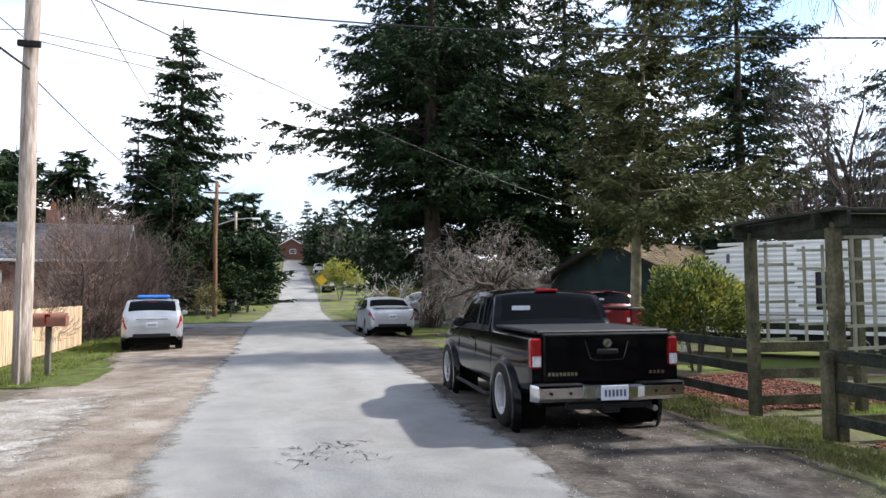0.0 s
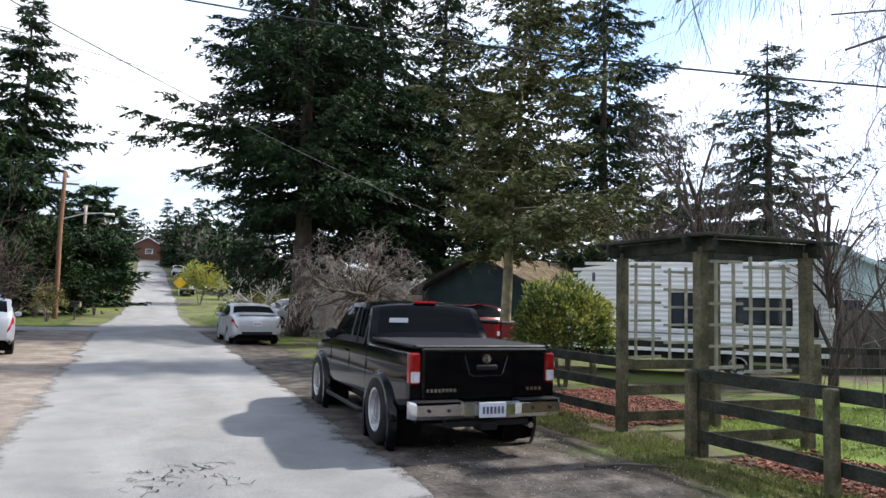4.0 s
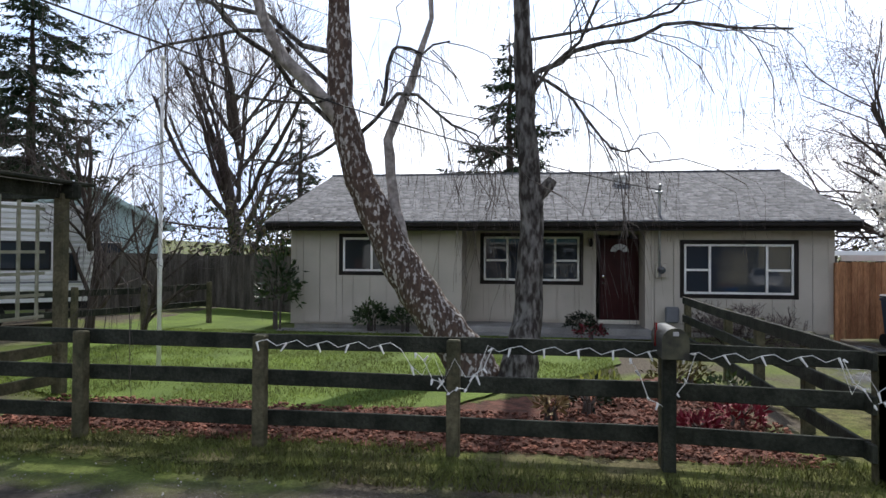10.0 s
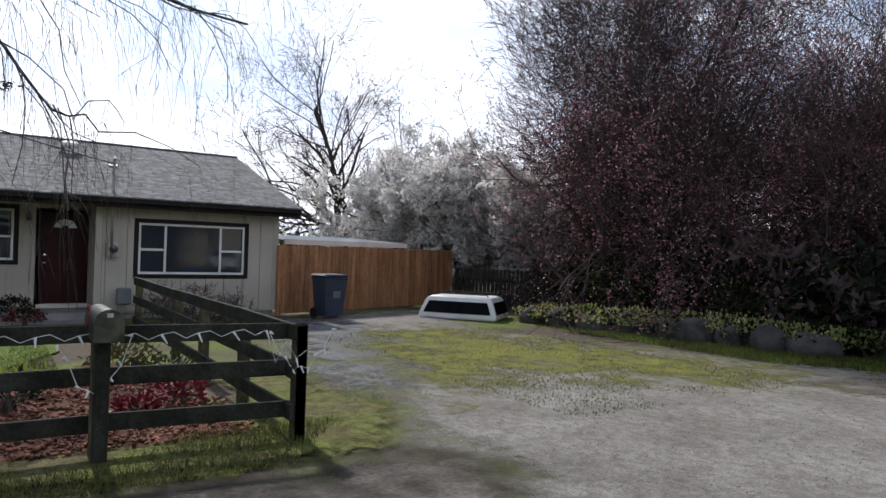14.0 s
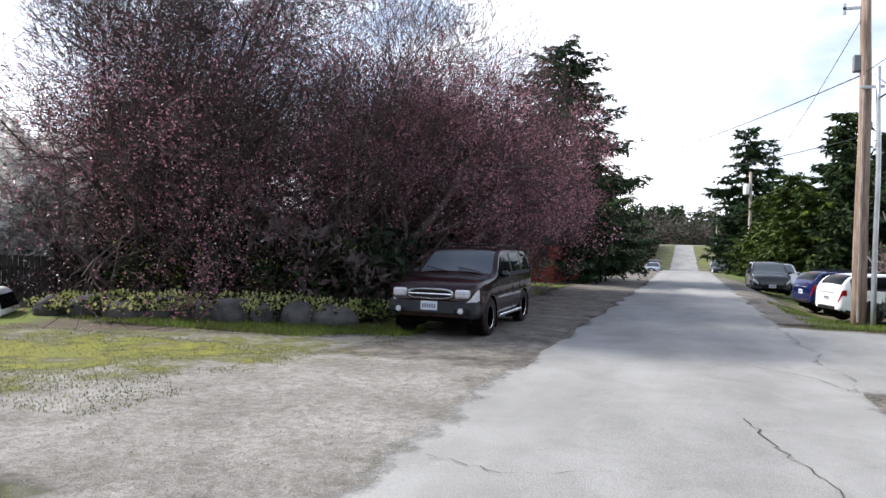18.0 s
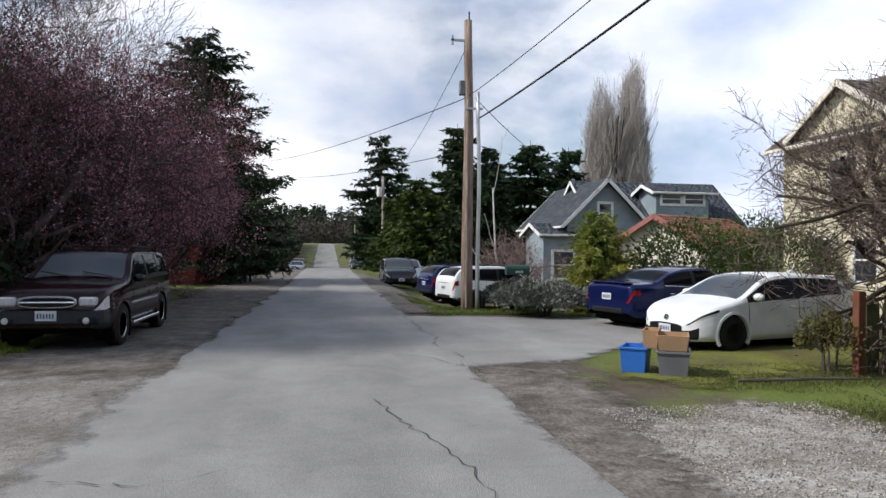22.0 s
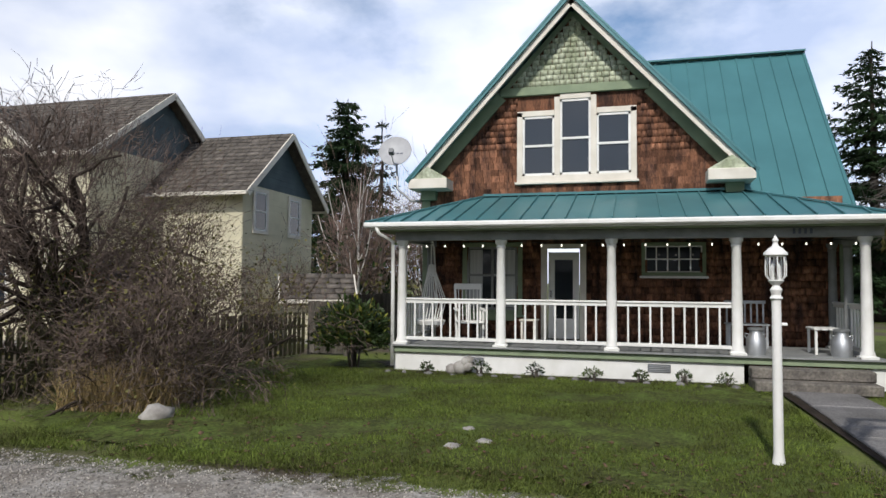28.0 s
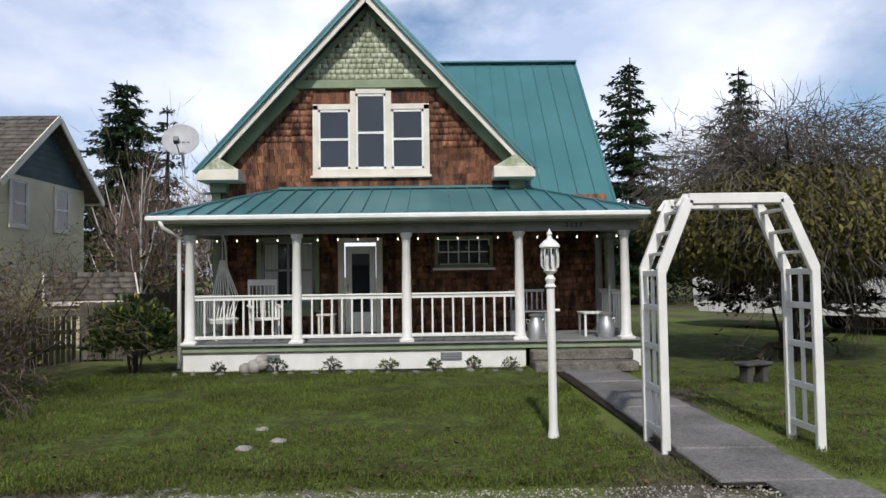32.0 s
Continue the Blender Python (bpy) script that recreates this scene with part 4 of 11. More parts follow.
# ---- ranch house ----
def ranch_house():
    h = thing("ranch_house", (16.0, 0.0, 0.0), "low beige board-sided ranch house with grey shingle roof", "house")
    X0, XR = 15.9, 16.9
    w1 = (3.55, 4.95, 1.36, 2.16)
    w2 = (-0.62, 1.68, 1.15, 2.22)
    w3 = (-5.12, -2.84, 0.93, 2.03)
    dr = (-2.02, -1.10, 0.24, 2.18)
    zt = 2.36
    wallslab(h, "x", X0, -1, 2.23, 6.2, 0.1, zt, [w1], M_BEIGE)
    wallslab(h, "x", XR, -1, -2.14, 2.23, 0.1, zt, [w2, dr], M_BEIGE)
    wallslab(h, "x", X0, -1, -5.9, -2.14, 0.1, zt, [w3], M_BEIGE)
    boards(h, "x", X0, -1, 2.23, 6.2, 0.14, zt, [w1], M_BEIGE, 0.41, 0.012)
    boards(h, "x", XR, -1, -2.14, 2.23, 0.20, zt, [w2, dr], M_BEIGE, 0.41, 0.012)
    boards(h, "x", X0, -1, -5.9, -2.14, 0.14, zt, [w3], M_BEIGE, 0.41, 0.012)
    for y in (2.10, -2.14):
        W("return_wall", B(((X0 - 0.03, y, 0.1), (XR, y + 0.13, zt))), M_BEIGE, h)
    for y, o in ((6.2, 1), (-5.9, -1)):
        W("end_wall", B(((X0, min(y, y - o * 0.14), 0.1), (25.0, max(y, y - o * 0.14), zt))), M_BEIGE, h)
        W("gable_wall", prism(bmesh.new(), [(X0 - 0.2, zt), (20.5, 4.0), (25.2, zt)], y - o * 0.14, y), M_BEIGE, h)
    W("back_wall", B(((24.86, -5.76, 0.1), (25.0, 6.06, zt))), M_BEIGE, h)
    W("corner_board", B(((X0 - 0.04, 6.10, 0.1), (X0 + 0.02, 6.23, zt))), M_BEIGE, h)
    W("corner_board", B(((X0 - 0.04, -5.93, 0.1), (X0 + 0.02, -5.80, zt))), M_BEIGE, h)
    W("foundation", B(((X0 + 0.03, -5.86, -0.1), (24.9, 6.16, 0.12))), M_CONC, h)
    W("porch_slab", B(((X0 - 0.3, -2.1, 0.0), (XR, 2.2, 0.15)), bev=0.02), M_CONC, h)
    W("soffit", B(((15.45, -6.2, zt), (XR + 0.2, 6.6, zt + 0.03))), M_BLACKTRIM, h)
    W("fascia", B(((15.38, -6.25, 2.30), (15.42, 6.65, 2.47)), bev=0.005), M_BLACKTRIM, h)
    W("gutter", B(((15.28, -6.25, 2.38), (15.38, 6.65, 2.48)), bev=0.02), M_BLACKTRIM, h)
    for y in (6.65, -6.25):
        W("barge_board", beam(bmesh.new(), (15.35, y, 2.42), (20.5, y, 4.10), 0.04, 0.16), M_BLACKTRIM, h)
        W("barge_board", beam(bmesh.new(), (25.65, y, 2.42), (20.5, y, 4.10), 0.04, 0.16), M_BLACKTRIM, h)
    roof = W("roof", slope_mesh(slope_mesh(bmesh.new(), [(15.3, -6.28, 2.49), (15.3, 6.68, 2.49), (20.5, 6.68, 4.19), (20.5, -6.28, 4.19)]), [(25.7, -6.28, 2.49), (25.7, 6.68, 2.49), (20.5, 6.68, 4.19), (20.5, -6.28, 4.19)]), M_SHINGLE, h)
    shingle_field(roof, (15.28, -6.28, 2.49), (15.28, 6.68, 2.49), (20.5, -6.28, 4.20), (20.5, 6.68, 4.20), M_SHINGLE, 0.135, 0.26)
    W("ridge_cap", beam(bmesh.new(), (20.5, -6.28, 4.21), (20.5, 6.68, 4.21), 0.26, 0.03), M_SHINGLE, roof)
    W("roof_vent", lathe(bmesh.new(), [(0.15, 0), (0.15, 0.16), (0.24, 0.2), (0.24, 0.27), (0.14, 0.33), (0.0, 0.35)], 16, Matrix.Translation((19.0, -1.80, 3.66))), M_WHITE, roof, smooth=False)
    mast = W("service_mast", tube(bmesh.new(), [(15.75, -2.30, 1.3), (15.75, -2.30, 2.4), (15.75, -2.30, 3.25), (15.70, -2.30, 3.33), (15.62, -2.30, 3.30)], 0.03, 8), M_GALV, h, smooth=True)
    W("insulator", tube(bmesh.new(), [(15.75, -2.36, 3.16), (15.75, -2.2, 3.16)], 0.035, 8), M_GALV, mast)
    box_ = W("meter_box", B(((15.75, -2.46, 1.28), (15.87, -2.22, 1.58)), bev=0.01), M_BEIGE, h)
    W("meter_dial", lathe(bmesh.new(), [(0.085, 0), (0.08, 0.06), (0.0, 0.07)], 16, pose(15.75, -2.34, 1.45, 0, -90)), M_GLASSL, box_)
    window(h, "x", X0, -1, *w1, M_WHITE, M_BLACKTRIM, 0.09, verts=(0.5,))
    window(h, "x", XR, -1, *w2, M_WHITE, M_BLACKTRIM, 0.09, verts=(0.25, 0.75), bars=((0, 0.46), (2, 0.46)), glass=M_GLASSL)
    window(h, "x", X0, -1, *w3, M_WHITE, M_BLACKTRIM, 0.09, verts=(0.24, 0.76), bars=((0, 0.48), (2, 0.48)), glass=M_GLASSL)
    d = W("front_door", B(((XR + 0.03, dr[0], dr[2]), (XR + 0.08, dr[1], dr[3])), bev=0.004), M_MAROON, h, "dark maroon front door with a fan light")
    for y in (-1.93, -1.53):
        for z0, z1 in ((0.36, 0.85), (0.95, 1.70)):
            W("door_panel", B(((XR + 0.015, y, z0), (XR + 0.032, y + 0.34, z1)), bev=0.008), M_MAROON, d)
    fan = bmesh.new()
    for k in range(4):
        a0, a1 = math.pi * (k + 0.06) / 4, math.pi * (k + 0.94) / 4
        prism(fan, [(-1.56 + 0.07 * math.cos(a0), 1.86 + 0.06 * math.sin(a0)), (-1.56 + 0.22 * math.cos(a0), 1.86 + 0.2 * math.sin(a0)), (-1.56 + 0.22 * math.cos(a1), 1.86 + 0.2 * math.sin(a1)), (-1.56 + 0.07 * math.cos(a1), 1.86 + 0.06 * math.sin(a1))], XR + 0.018, XR + 0.03, "x")
    W("fan_light", fan, M_WHITELAMP, d)
    W("door_knob", lathe(bmesh.new(), [(0.02, 0), (0.02, 0.03), (0.035, 0.05), (0.0, 0.08)], 10, pose(XR + 0.03, -1.18, 1.12, 0, -90)), M_CHROME, d)
    W("deadbolt", lathe(bmesh.new(), [(0.03, 0), (0.03, 0.02), (0, 0.025)], 10, pose(XR + 0.03, -1.18, 1.27, 0, -90)), M_CHROME, d)
    W("door_frame", B(((XR - 0.03, dr[0] - 0.09, 0.15), (XR + 0.02, dr[0], 2.27)), ((XR - 0.03, dr[1], 0.15), (XR + 0.02, dr[1] + 0.09, 2.27)), ((XR - 0.03, dr[0], dr[3]), (XR + 0.02, dr[1], 2.27))), M_BLACKTRIM, h)
    W("threshold", B(((XR - 0.12, dr[0] - 0.05, 0.15), (XR + 0.1, dr[1] + 0.05, 0.235)), bev=0.01), M_CREAM, h)
    W("porch_light", lathe(bmesh.new(), [(0.03, 0), (0.05, 0.05), (0.05, 0.17), (0.02, 0.2)], 8, Matrix.Translation((XR - 0.1, -0.88, 1.98))), M_BLACKTRIM, h)
    return h


ranch_house()


# ---- porch house ----
PX, WX, FZ = -12.45, -14.6, 0.5


def shingle_wall(parent, at, y0, y1, z0, z1, holes, material, top=None, row=0.14, wmin=0.09, wmax=0.19, first=0, seed=4):
    """Hand-split wall shingles facing +x, the first of them pieces of their own."""
    r = random.Random(seed)
    items = []
    n = int((z1 - z0) / row)
    for k in range(n):
        z = z0 + k * row
        x = y0 - r.uniform(0, wmax)
        while x < y1:
            w = r.uniform(wmin, wmax)
            a, b = max(x, y0), min(x + w, y1)
            x += w
            c = (a + b) / 2
            if b - a < 0.03 or (top and top(c) < z + row * 0.6):
                continue
            if any(h[0] < c < h[1] and h[2] < z + row / 2 < h[3] for h in holes):
                continue
            lift = r.uniform(-0.008, 0.008)
            items.append(((at + 0.012 + r.uniform(0, 0.004), c, z + row / 2 + lift), (0.02, b - a - r.uniform(0.005, 0.014), row * 1.08), pose(0, 0, 0, r.uniform(-1.2, 1.2), 7.5, 0)))
    step = max(1, len(items) // first) if first else 0
    own = items[::step][:first] if first else []
    rest = [i for k, i in enumerate(items) if not (first and k % step == 0 and k // step < first)]
    for c, s, m in own:
        piece("shingle", material, parent, c, s, m)
    many("shingles", rest, material, parent)


def column(parent, x, y, z0, z1, r=0.085, name="porch_post", material=None):
    prof = [(0.0, z0), (r * 1.5, z0), (r * 1.5, z0 + 0.05), (r * 1.25, z0 + 0.07), (r * 1.25, z0 + 0.10), (r * 1.05, z0 + 0.13), (r * 1.03, z0 + 0.8), (r * 0.88, z1 - 0.16), (r * 1.05, z1 - 0.14), (r * 0.92, z1 - 0.10), (r * 1.3, z1 - 0.05), (r * 1.3, z1), (0.0, z1)]
    bm = lathe(bmesh.new(), prof, 18, Matrix.Translation((x, y, 0)))
    box(bm, (x - r * 1.55, y - r * 1.55, z0), (x + r * 1.55, y + r * 1.55, z0 + 0.045), 0.006)
    return W(name, bm, material or M_WHITE, parent, smooth=False, angle=40)


def railing(parent, p, q, zlow, zhigh, n, material):
    p, q = Vector((*p, 0)), Vector((*q, 0))
    up = Vector((0, 0, 1))
    W("handrail", beam(beam(bmesh.new(), p + up * zhigh, q + up * zhigh, 0.09, 0.035, 0.008), p + up * (zhigh - 0.045), q + up * (zhigh - 0.045), 0.045, 0.06), material, parent)
    W("bottom_rail", beam(bmesh.new(), p + up * zlow, q + up * zlow, 0.06, 0.06, 0.006), material, parent)
    for k in range(1, n + 1):
        c = p.lerp(q, k / (n + 1))
        W("baluster", B(((c.x - 0.016, c.y - 0.016, zlow + 0.03), (c.x + 0.016, c.y + 0.016, zhigh - 0.07))), material, parent)


def porch_house():
    h = thing("porch_house", (-14.6, -0.3, 0.0), "brown-shingled farmhouse with a teal metal roof and white front porch", "house")
    yl, yr = -4.35, 3.95
    # skirting and deck
    W("skirting", B(((PX - 0.10, -4.32, 0.0), (PX + 0.02, 1.86, 0.36)), ((PX - 0.10, 3.72, 0.0), (PX + 0.02, 3.95, 0.36)), ((WX, -4.32, 0), (PX - 0.1, -4.22, 0.36))), M_WHITE, h, "white painted skirting wall")
    for y in (-2.95, 0.32):
        v = W("skirting_vent", B(((PX + 0.02, y, 0.16), (PX + 0.035, y + 0.38, 0.30))), M_GREYTUB, h)
        for k in range(4):
            W("vent_slat", B(((PX + 0.035, y + 0.02, 0.175 + k * 0.03), (PX + 0.045, y + 0.36, 0.185 + k * 0.03))), M_GALV, v)
    W("deck_fascia", B(((PX - 0.02, -4.40, 0.36), (PX + 0.08, 3.98, 0.475)), bev=0.006), M_SAGE, h, "sage green deck fascia")
    for k in range(19):
        x = PX + 0.14 - k * 0.121
        piece("deck_board", M_GREYPAINT, h, (x - 0.058, -0.2, 0.487), (0.115, 8.4, 0.025))
    # steps
    for k, (x0, x1, z1) in enumerate(((PX + 0.06, PX + 0.75, 0.17), (PX + 0.06, PX + 0.42, 0.34))):
        W("step", B(((x0, 1.92, 0.0 if k == 0 else 0.17), (x1, 3.70, z1)), bev=0.02), mat("weathered_step", (0.20, 0.18, 0.155), (0.11, 0.10, 0.09), scale=4, rough=0.95, bump=0.5, bscale=30, fine=25), h)
    # posts and rails
    ys = (-4.18, -2.26, -0.28, 1.77, 3.70)
    for y in ys:
        column(h, PX, y, FZ, 2.47)
    for x in (-14.3,):
        column(h, x, -4.18, FZ, 2.47, 0.075, "back_post", M_GREYPAINT)
    for x in (-13.4, -14.4):
        column(h, x, 3.70, FZ, 2.47, 0.075, "side_post", M_GREYPAINT)
    for a, b in zip(ys[:3], ys[1:4]):
        railing(h, (PX, a + 0.09), (PX, b - 0.09), 0.62, 1.36, 9, M_WHITE)
    railing(h, (PX - 0.1, -4.18), (-14.2, -4.18), 0.62, 1.36, 9, M_WHITE)
    railing(h, (PX - 0.1, 3.70), (-14.3, 3.70), 0.62, 1.36, 9, M_WHITE)
    # beam, soffit, gutter
    W("porch_beam", B(((PX - 0.09, -4.30, 2.47), (PX + 0.09, 3.95, 2.64)), ((WX, -4.30, 2.47), (PX - 0.09, -4.12, 2.64)), ((-19.0, 3.77, 2.47), (PX - 0.09, 3.95, 2.64)), bev=0.008), M_GREYPAINT, h)
    W("porch_ceiling", B(((WX, -4.6, 2.64), (-12.1, 3.98, 2.67))), M_SAGE, h)
    W("fascia", B(((-12.10, -4.70, 2.66), (-12.06, 4.02, 2.77)), ((WX - 0.2, -4.70, 2.66), (-12.10, -4.66, 2.77))), M_WHITE, h)
    W("gutter", B(((-12.06, -4.80, 2.69), (-11.94, 4.05, 2.79)), bev=0.025), M_WHITE, h)
    W("downpipe", tube(bmesh.new(), [(-11.99, -4.55, 2.70), (-12.0, -4.50, 2.58), (-12.33, -4.34, 2.45), (-12.34, -4.33, 1.5), (-12.34, -4.33, 0.1)], 0.035, 8), M_WHITE, h, smooth=True)
    # number plate letters replaced by plain bars
    for k in range(4):
        W("number_bar", B(((PX + 0.09, 2.62 + k * 0.085, 2.52), (PX + 0.10, 2.66 + k * 0.085, 2.61))), M_INK, h)
    # porch roof
    eL, eR, tL, tR = (-12.0, -4.75, 2.79), (-12.0, 4.05, 2.79), (-14.62, -3.05, 3.56), (-14.62, 2.15, 3.56)
    bL, bR = (-14.62, -4.75, 2.79), (-14.62, 4.05, 2.79)
    pr = W("porch_roof", slope_mesh(slope_mesh(slope_mesh(bmesh.new(), [eL, eR, tR, tL], 0.05), [bL, eL, tL], 0.05), [eR, bR, tR], 0.05), M_TEAL, h, "teal standing-seam porch roof")
    seams(pr, (-12.0, -3.05, 2.79), (-12.0, 2.15, 2.79), tL, tR, 13, M_TEAL)
    for k in range(1, 5):
        f = k / 5
        for (e, t, y0, y1) in ((eL, tL, -4.75, -3.05), (eR, tR, 4.05, 2.15)):
            y = y0 + (y1 - y0) * f
            W("standing_seam", beam(bmesh.new(), (-12.0, y, 2.81), (-12.0 - 2.62 * f, y, 2.81 + 0.77 * f), 0.025, 0.04), M_TEAL, pr)
    for e, t in ((eL, tL), (eR, tR)):
        W("hip_cap", beam(bmesh.new(), Vector(e) + Vector((0, 0, 0.02)), Vector(t) + Vector((0, 0, 0.02)), 0.12, 0.03), M_TEAL, pr)
    W("wall_flashing", beam(bmesh.new(), (-14.56, -3.05, 3.58), (-14.56, 2.15, 3.58), 0.14, 0.05), M_TEAL, pr)
    # walls
    door = (-1.72, -0.94, 0.5, 2.42)
    wl = (-3.42, -2.30, 1.10, 2.46)
    wr = (0.32, 1.42, 1.92, 2.46)
    up = (-2.20, 0.05, 3.98, 5.50)
    slope = 1.085

    def top(y):
        return 7.55 - slope * abs(y + 1.13)
    wallslab(h, "x", WX, 1, yl, yr, 0.0, 3.4, [door, wl, wr], M_CSHING)
    W("gable_core", prism(bmesh.new(), [(-4.45, 3.4), (-4.45, 3.9), (-1.13, 7.5), (2.12, 3.9), (2.12, 3.4)], WX - 0.14, WX - 0.004, "x"), M_CSHING, h)
    shingle_wall(h, WX, yl, yr, 0.5, 2.62, [door, wl, wr], M_CSHING, seed=5)
    holes = [(up[0] - 0.13, up[1] + 0.13, up[2] - 0.18, 5.62)]
    shingle_wall(h, WX, -4.30, 2.04, 3.30, 5.74, holes, M_CSHING, top=lambda y: top(y) - 0.36, first=280, seed=6)
    shingle_wall(h, WX + 0.02, -3.0, 0.6, 5.90, 7.45, [], M_GSHING, top=lambda y: top(y) - 0.18, row=0.115, wmin=0.11, wmax=0.16, first=0, seed=7)
    W("gable_band", B(((WX, -2.68, 5.72), (WX + 0.09, 0.42, 5.90)), bev=0.008), M_SAGE, h)
    for s in (-1, 1):
        yc = -1.13
        W("green_frieze", beam(bmesh.new(), (WX + 0.03, yc + s * 3.10, 4.06), (WX + 0.03, yc + s * 1.55, 5.75), 0.05, 0.26), M_SAGE, h)
        W("green_frieze_upper", beam(bmesh.new(), (WX + 0.045, yc + s * 1.55, 5.78), (WX + 0.045, yc, 7.46), 0.05, 0.10), M_SAGE, h)
        W("barge_board", beam(bmesh.new(), (-14.12, yc + s * 3.45, 3.84), (-14.12, yc, 7.58), 0.05, 0.20), M_CREAM, h)
        W("corner_board", B(((WX - 0.05, (yl if s < 0 else yr) - 0.08, 0.5), (WX + 0.06, (yl if s < 0 else yr) + 0.08, 2.64))), M_SAGE, h)
        y0 = yc + s * 3.48
        r = W("eave_return", B(((-14.75, min(y0, y0 - s * 0.86), 3.70), (-14.02, max(y0, y0 - s * 0.86), 3.92)), bev=0.01), M_CREAM, h, "cream boxed eave return")
        W("return_shingles", prism(bmesh.new(), [(y0, 3.92), (y0 - s * 0.86, 3.92), (y0 - s * 0.42, 4.18)], -14.72, -14.06, "x"), M_GSHING, r)
        W("return_bracket", B(((-14.6, y0 - s * 0.50, 3.5), (-14.4, y0 - s * 0.16, 3.70))), M_SAGE, h)
    W("corner_board", B(((WX - 0.05, -4.46, 3.1), (WX + 0.05, -4.28, 3.75))), M_SAGE, h)
    # main roof and front gable roof
    mr = W("main_roof", slope_mesh(slope_mesh(bmesh.new(), [(-14.3, -1.3, 2.80), (-14.3, 4.18, 2.80), (-18.5, 4.18, 7.46), (-18.5, -1.3, 7.46)], 0.06), [(-22.7, -1.3, 2.80), (-22.7, 4.18, 2.80), (-18.5, 4.18, 7.46), (-18.5, -1.3, 7.46)], 0.06), M_TEAL, h, "teal standing-seam main roof")
    seams(mr, (-14.3, -1.3, 2.80), (-14.3, 4.18, 2.80), (-18.5, -1.3, 7.46), (-18.5, 4.18, 7.46), 14, M_TEAL)
    W("ridge_cap", beam(bmesh.new(), (-18.5, -1.2, 7.49), (-18.5, 4.2, 7.49), 0.3, 0.04), M_TEAL, mr)
    for s in (-1, 1):
        yc = -1.13
        e0, e1 = (-14.02, yc + s * 3.53, 3.86), (-22.4, yc + s * 3.53, 3.86)
        r0, r1 = (-14.02, yc, 7.70), (-22.4, yc, 7.70)
        gr = W("gable_roof", slope_mesh(bmesh.new(), [e0, e1, r1, r0], 0.06), M_TEAL, h)
        seams(gr, e0, (-16.0, yc + s * 3.53, 3.86), r0, (-16.0, yc, 7.70), 4, M_TEAL)
    W("gable_ridge", beam(bmesh.new(), (-14.0, -1.13, 7.72), (-18.6, -1.13, 7.72), 0.26, 0.04), M_TEAL, h)
    W("right_gable_wall", prism(bmesh.new(), [(-14.6, 0.0), (-14.6, 3.1), (-18.5, 7.38), (-22.4, 3.1), (-22.4, 0.0)], 3.80, 3.95, "y"), M_CSHING, h)
    W("left_wall", B(((-22.4, -4.35, 0.0), (-14.6, -4.20, 4.0))), M_CSHING, h)
    W("rake_board", beam(bmesh.new(), (-14.3, 4.16, 2.73), (-18.5, 4.16, 7.38), 0.05, 0.16), M_TEAL, h)
    # windows and door
    wu = W("upper_window", B(((WX, up[0] - 0.12, up[2] - 0.14), (WX + 0.07, up[1] + 0.12, up[2])), bev=0.006), M_CREAM, h, "cream cased triple window")
    W("window_sill", B(((WX, up[0] - 0.16, up[2] - 0.19), (WX + 0.12, up[1] + 0.16, up[2] - 0.14)), bev=0.006), M_CREAM, wu)
    for y0, y1, z0, z1 in ((up[0] - 0.12, up[0], up[2], 5.36), (up[1], up[1] + 0.12, up[2], 5.36), (-1.52, -1.40, up[2], 5.66), (-0.76, -0.64, up[2], 5.66), (up[0] - 0.12, -1.52, 5.26, 5.38), (-0.64, up[1] + 0.12, 5.26, 5.38), (-1.40, -0.76, 5.60, 5.72)):
        W("casing", B(((WX, y0, z0), (WX + 0.062, y1, z1)), bev=0.006), M_CREAM, wu)
    for a, b, z1, zm in ((up[0], -1.52, 5.26, 4.62), (-1.40, -0.76, 5.60, 4.76), (-0.64, up[1], 5.26, 4.62)):
        W("sash", B(((WX + 0.01, a, zm - 0.025), (WX + 0.05, b, zm + 0.025)), ((WX + 0.01, a, up[2]), (WX + 0.045, a + 0.045, z1)), ((WX + 0.01, b - 0.045, up[2]), (WX + 0.045, b, z1)), ((WX + 0.01, a, up[2]), (WX + 0.045, b, up[2] + 0.05)), ((WX + 0.01, a, z1 - 0.05), (WX + 0.045, b, z1))), M_WHITE, wu)
        W("pane", B(((WX + 0.012, a + 0.045, up[2] + 0.05), (WX + 0.02, b - 0.045, zm - 0.025))), M_GLASSL, wu)
        W("pane", B(((WX + 0.02, a + 0.045, zm + 0.025), (WX + 0.028, b - 0.045, z1 - 0.05))), M_GLASSL, wu)
    ww = window(h, "x", WX, 1, *wl, M_GREYPAINT, M_SAGE, 0.1, verts=(0.5,), bars=((None, 0.55),), sill=M_SAGE)
    for a, b in ((-3.36, -3.08), (-2.64, -2.36)):
        W("curtain", B(((WX - 0.02, a, 1.16), (WX - 0.01, b, 2.4))), M_CURTAIN, ww)
    W("window_box", B(((WX + 0.03, -3.35, 0.88), (WX + 0.2, -2.35, 1.04)), bev=0.01), M_SAGE, h)
    window(h, "x", WX, 1, *wr, M_WHITE, M_SAGE, 0.07, verts=(0.2, 0.4, 0.6, 0.8), bars=((None, 0.5),), fw=0.025, sill=M_WHITE)
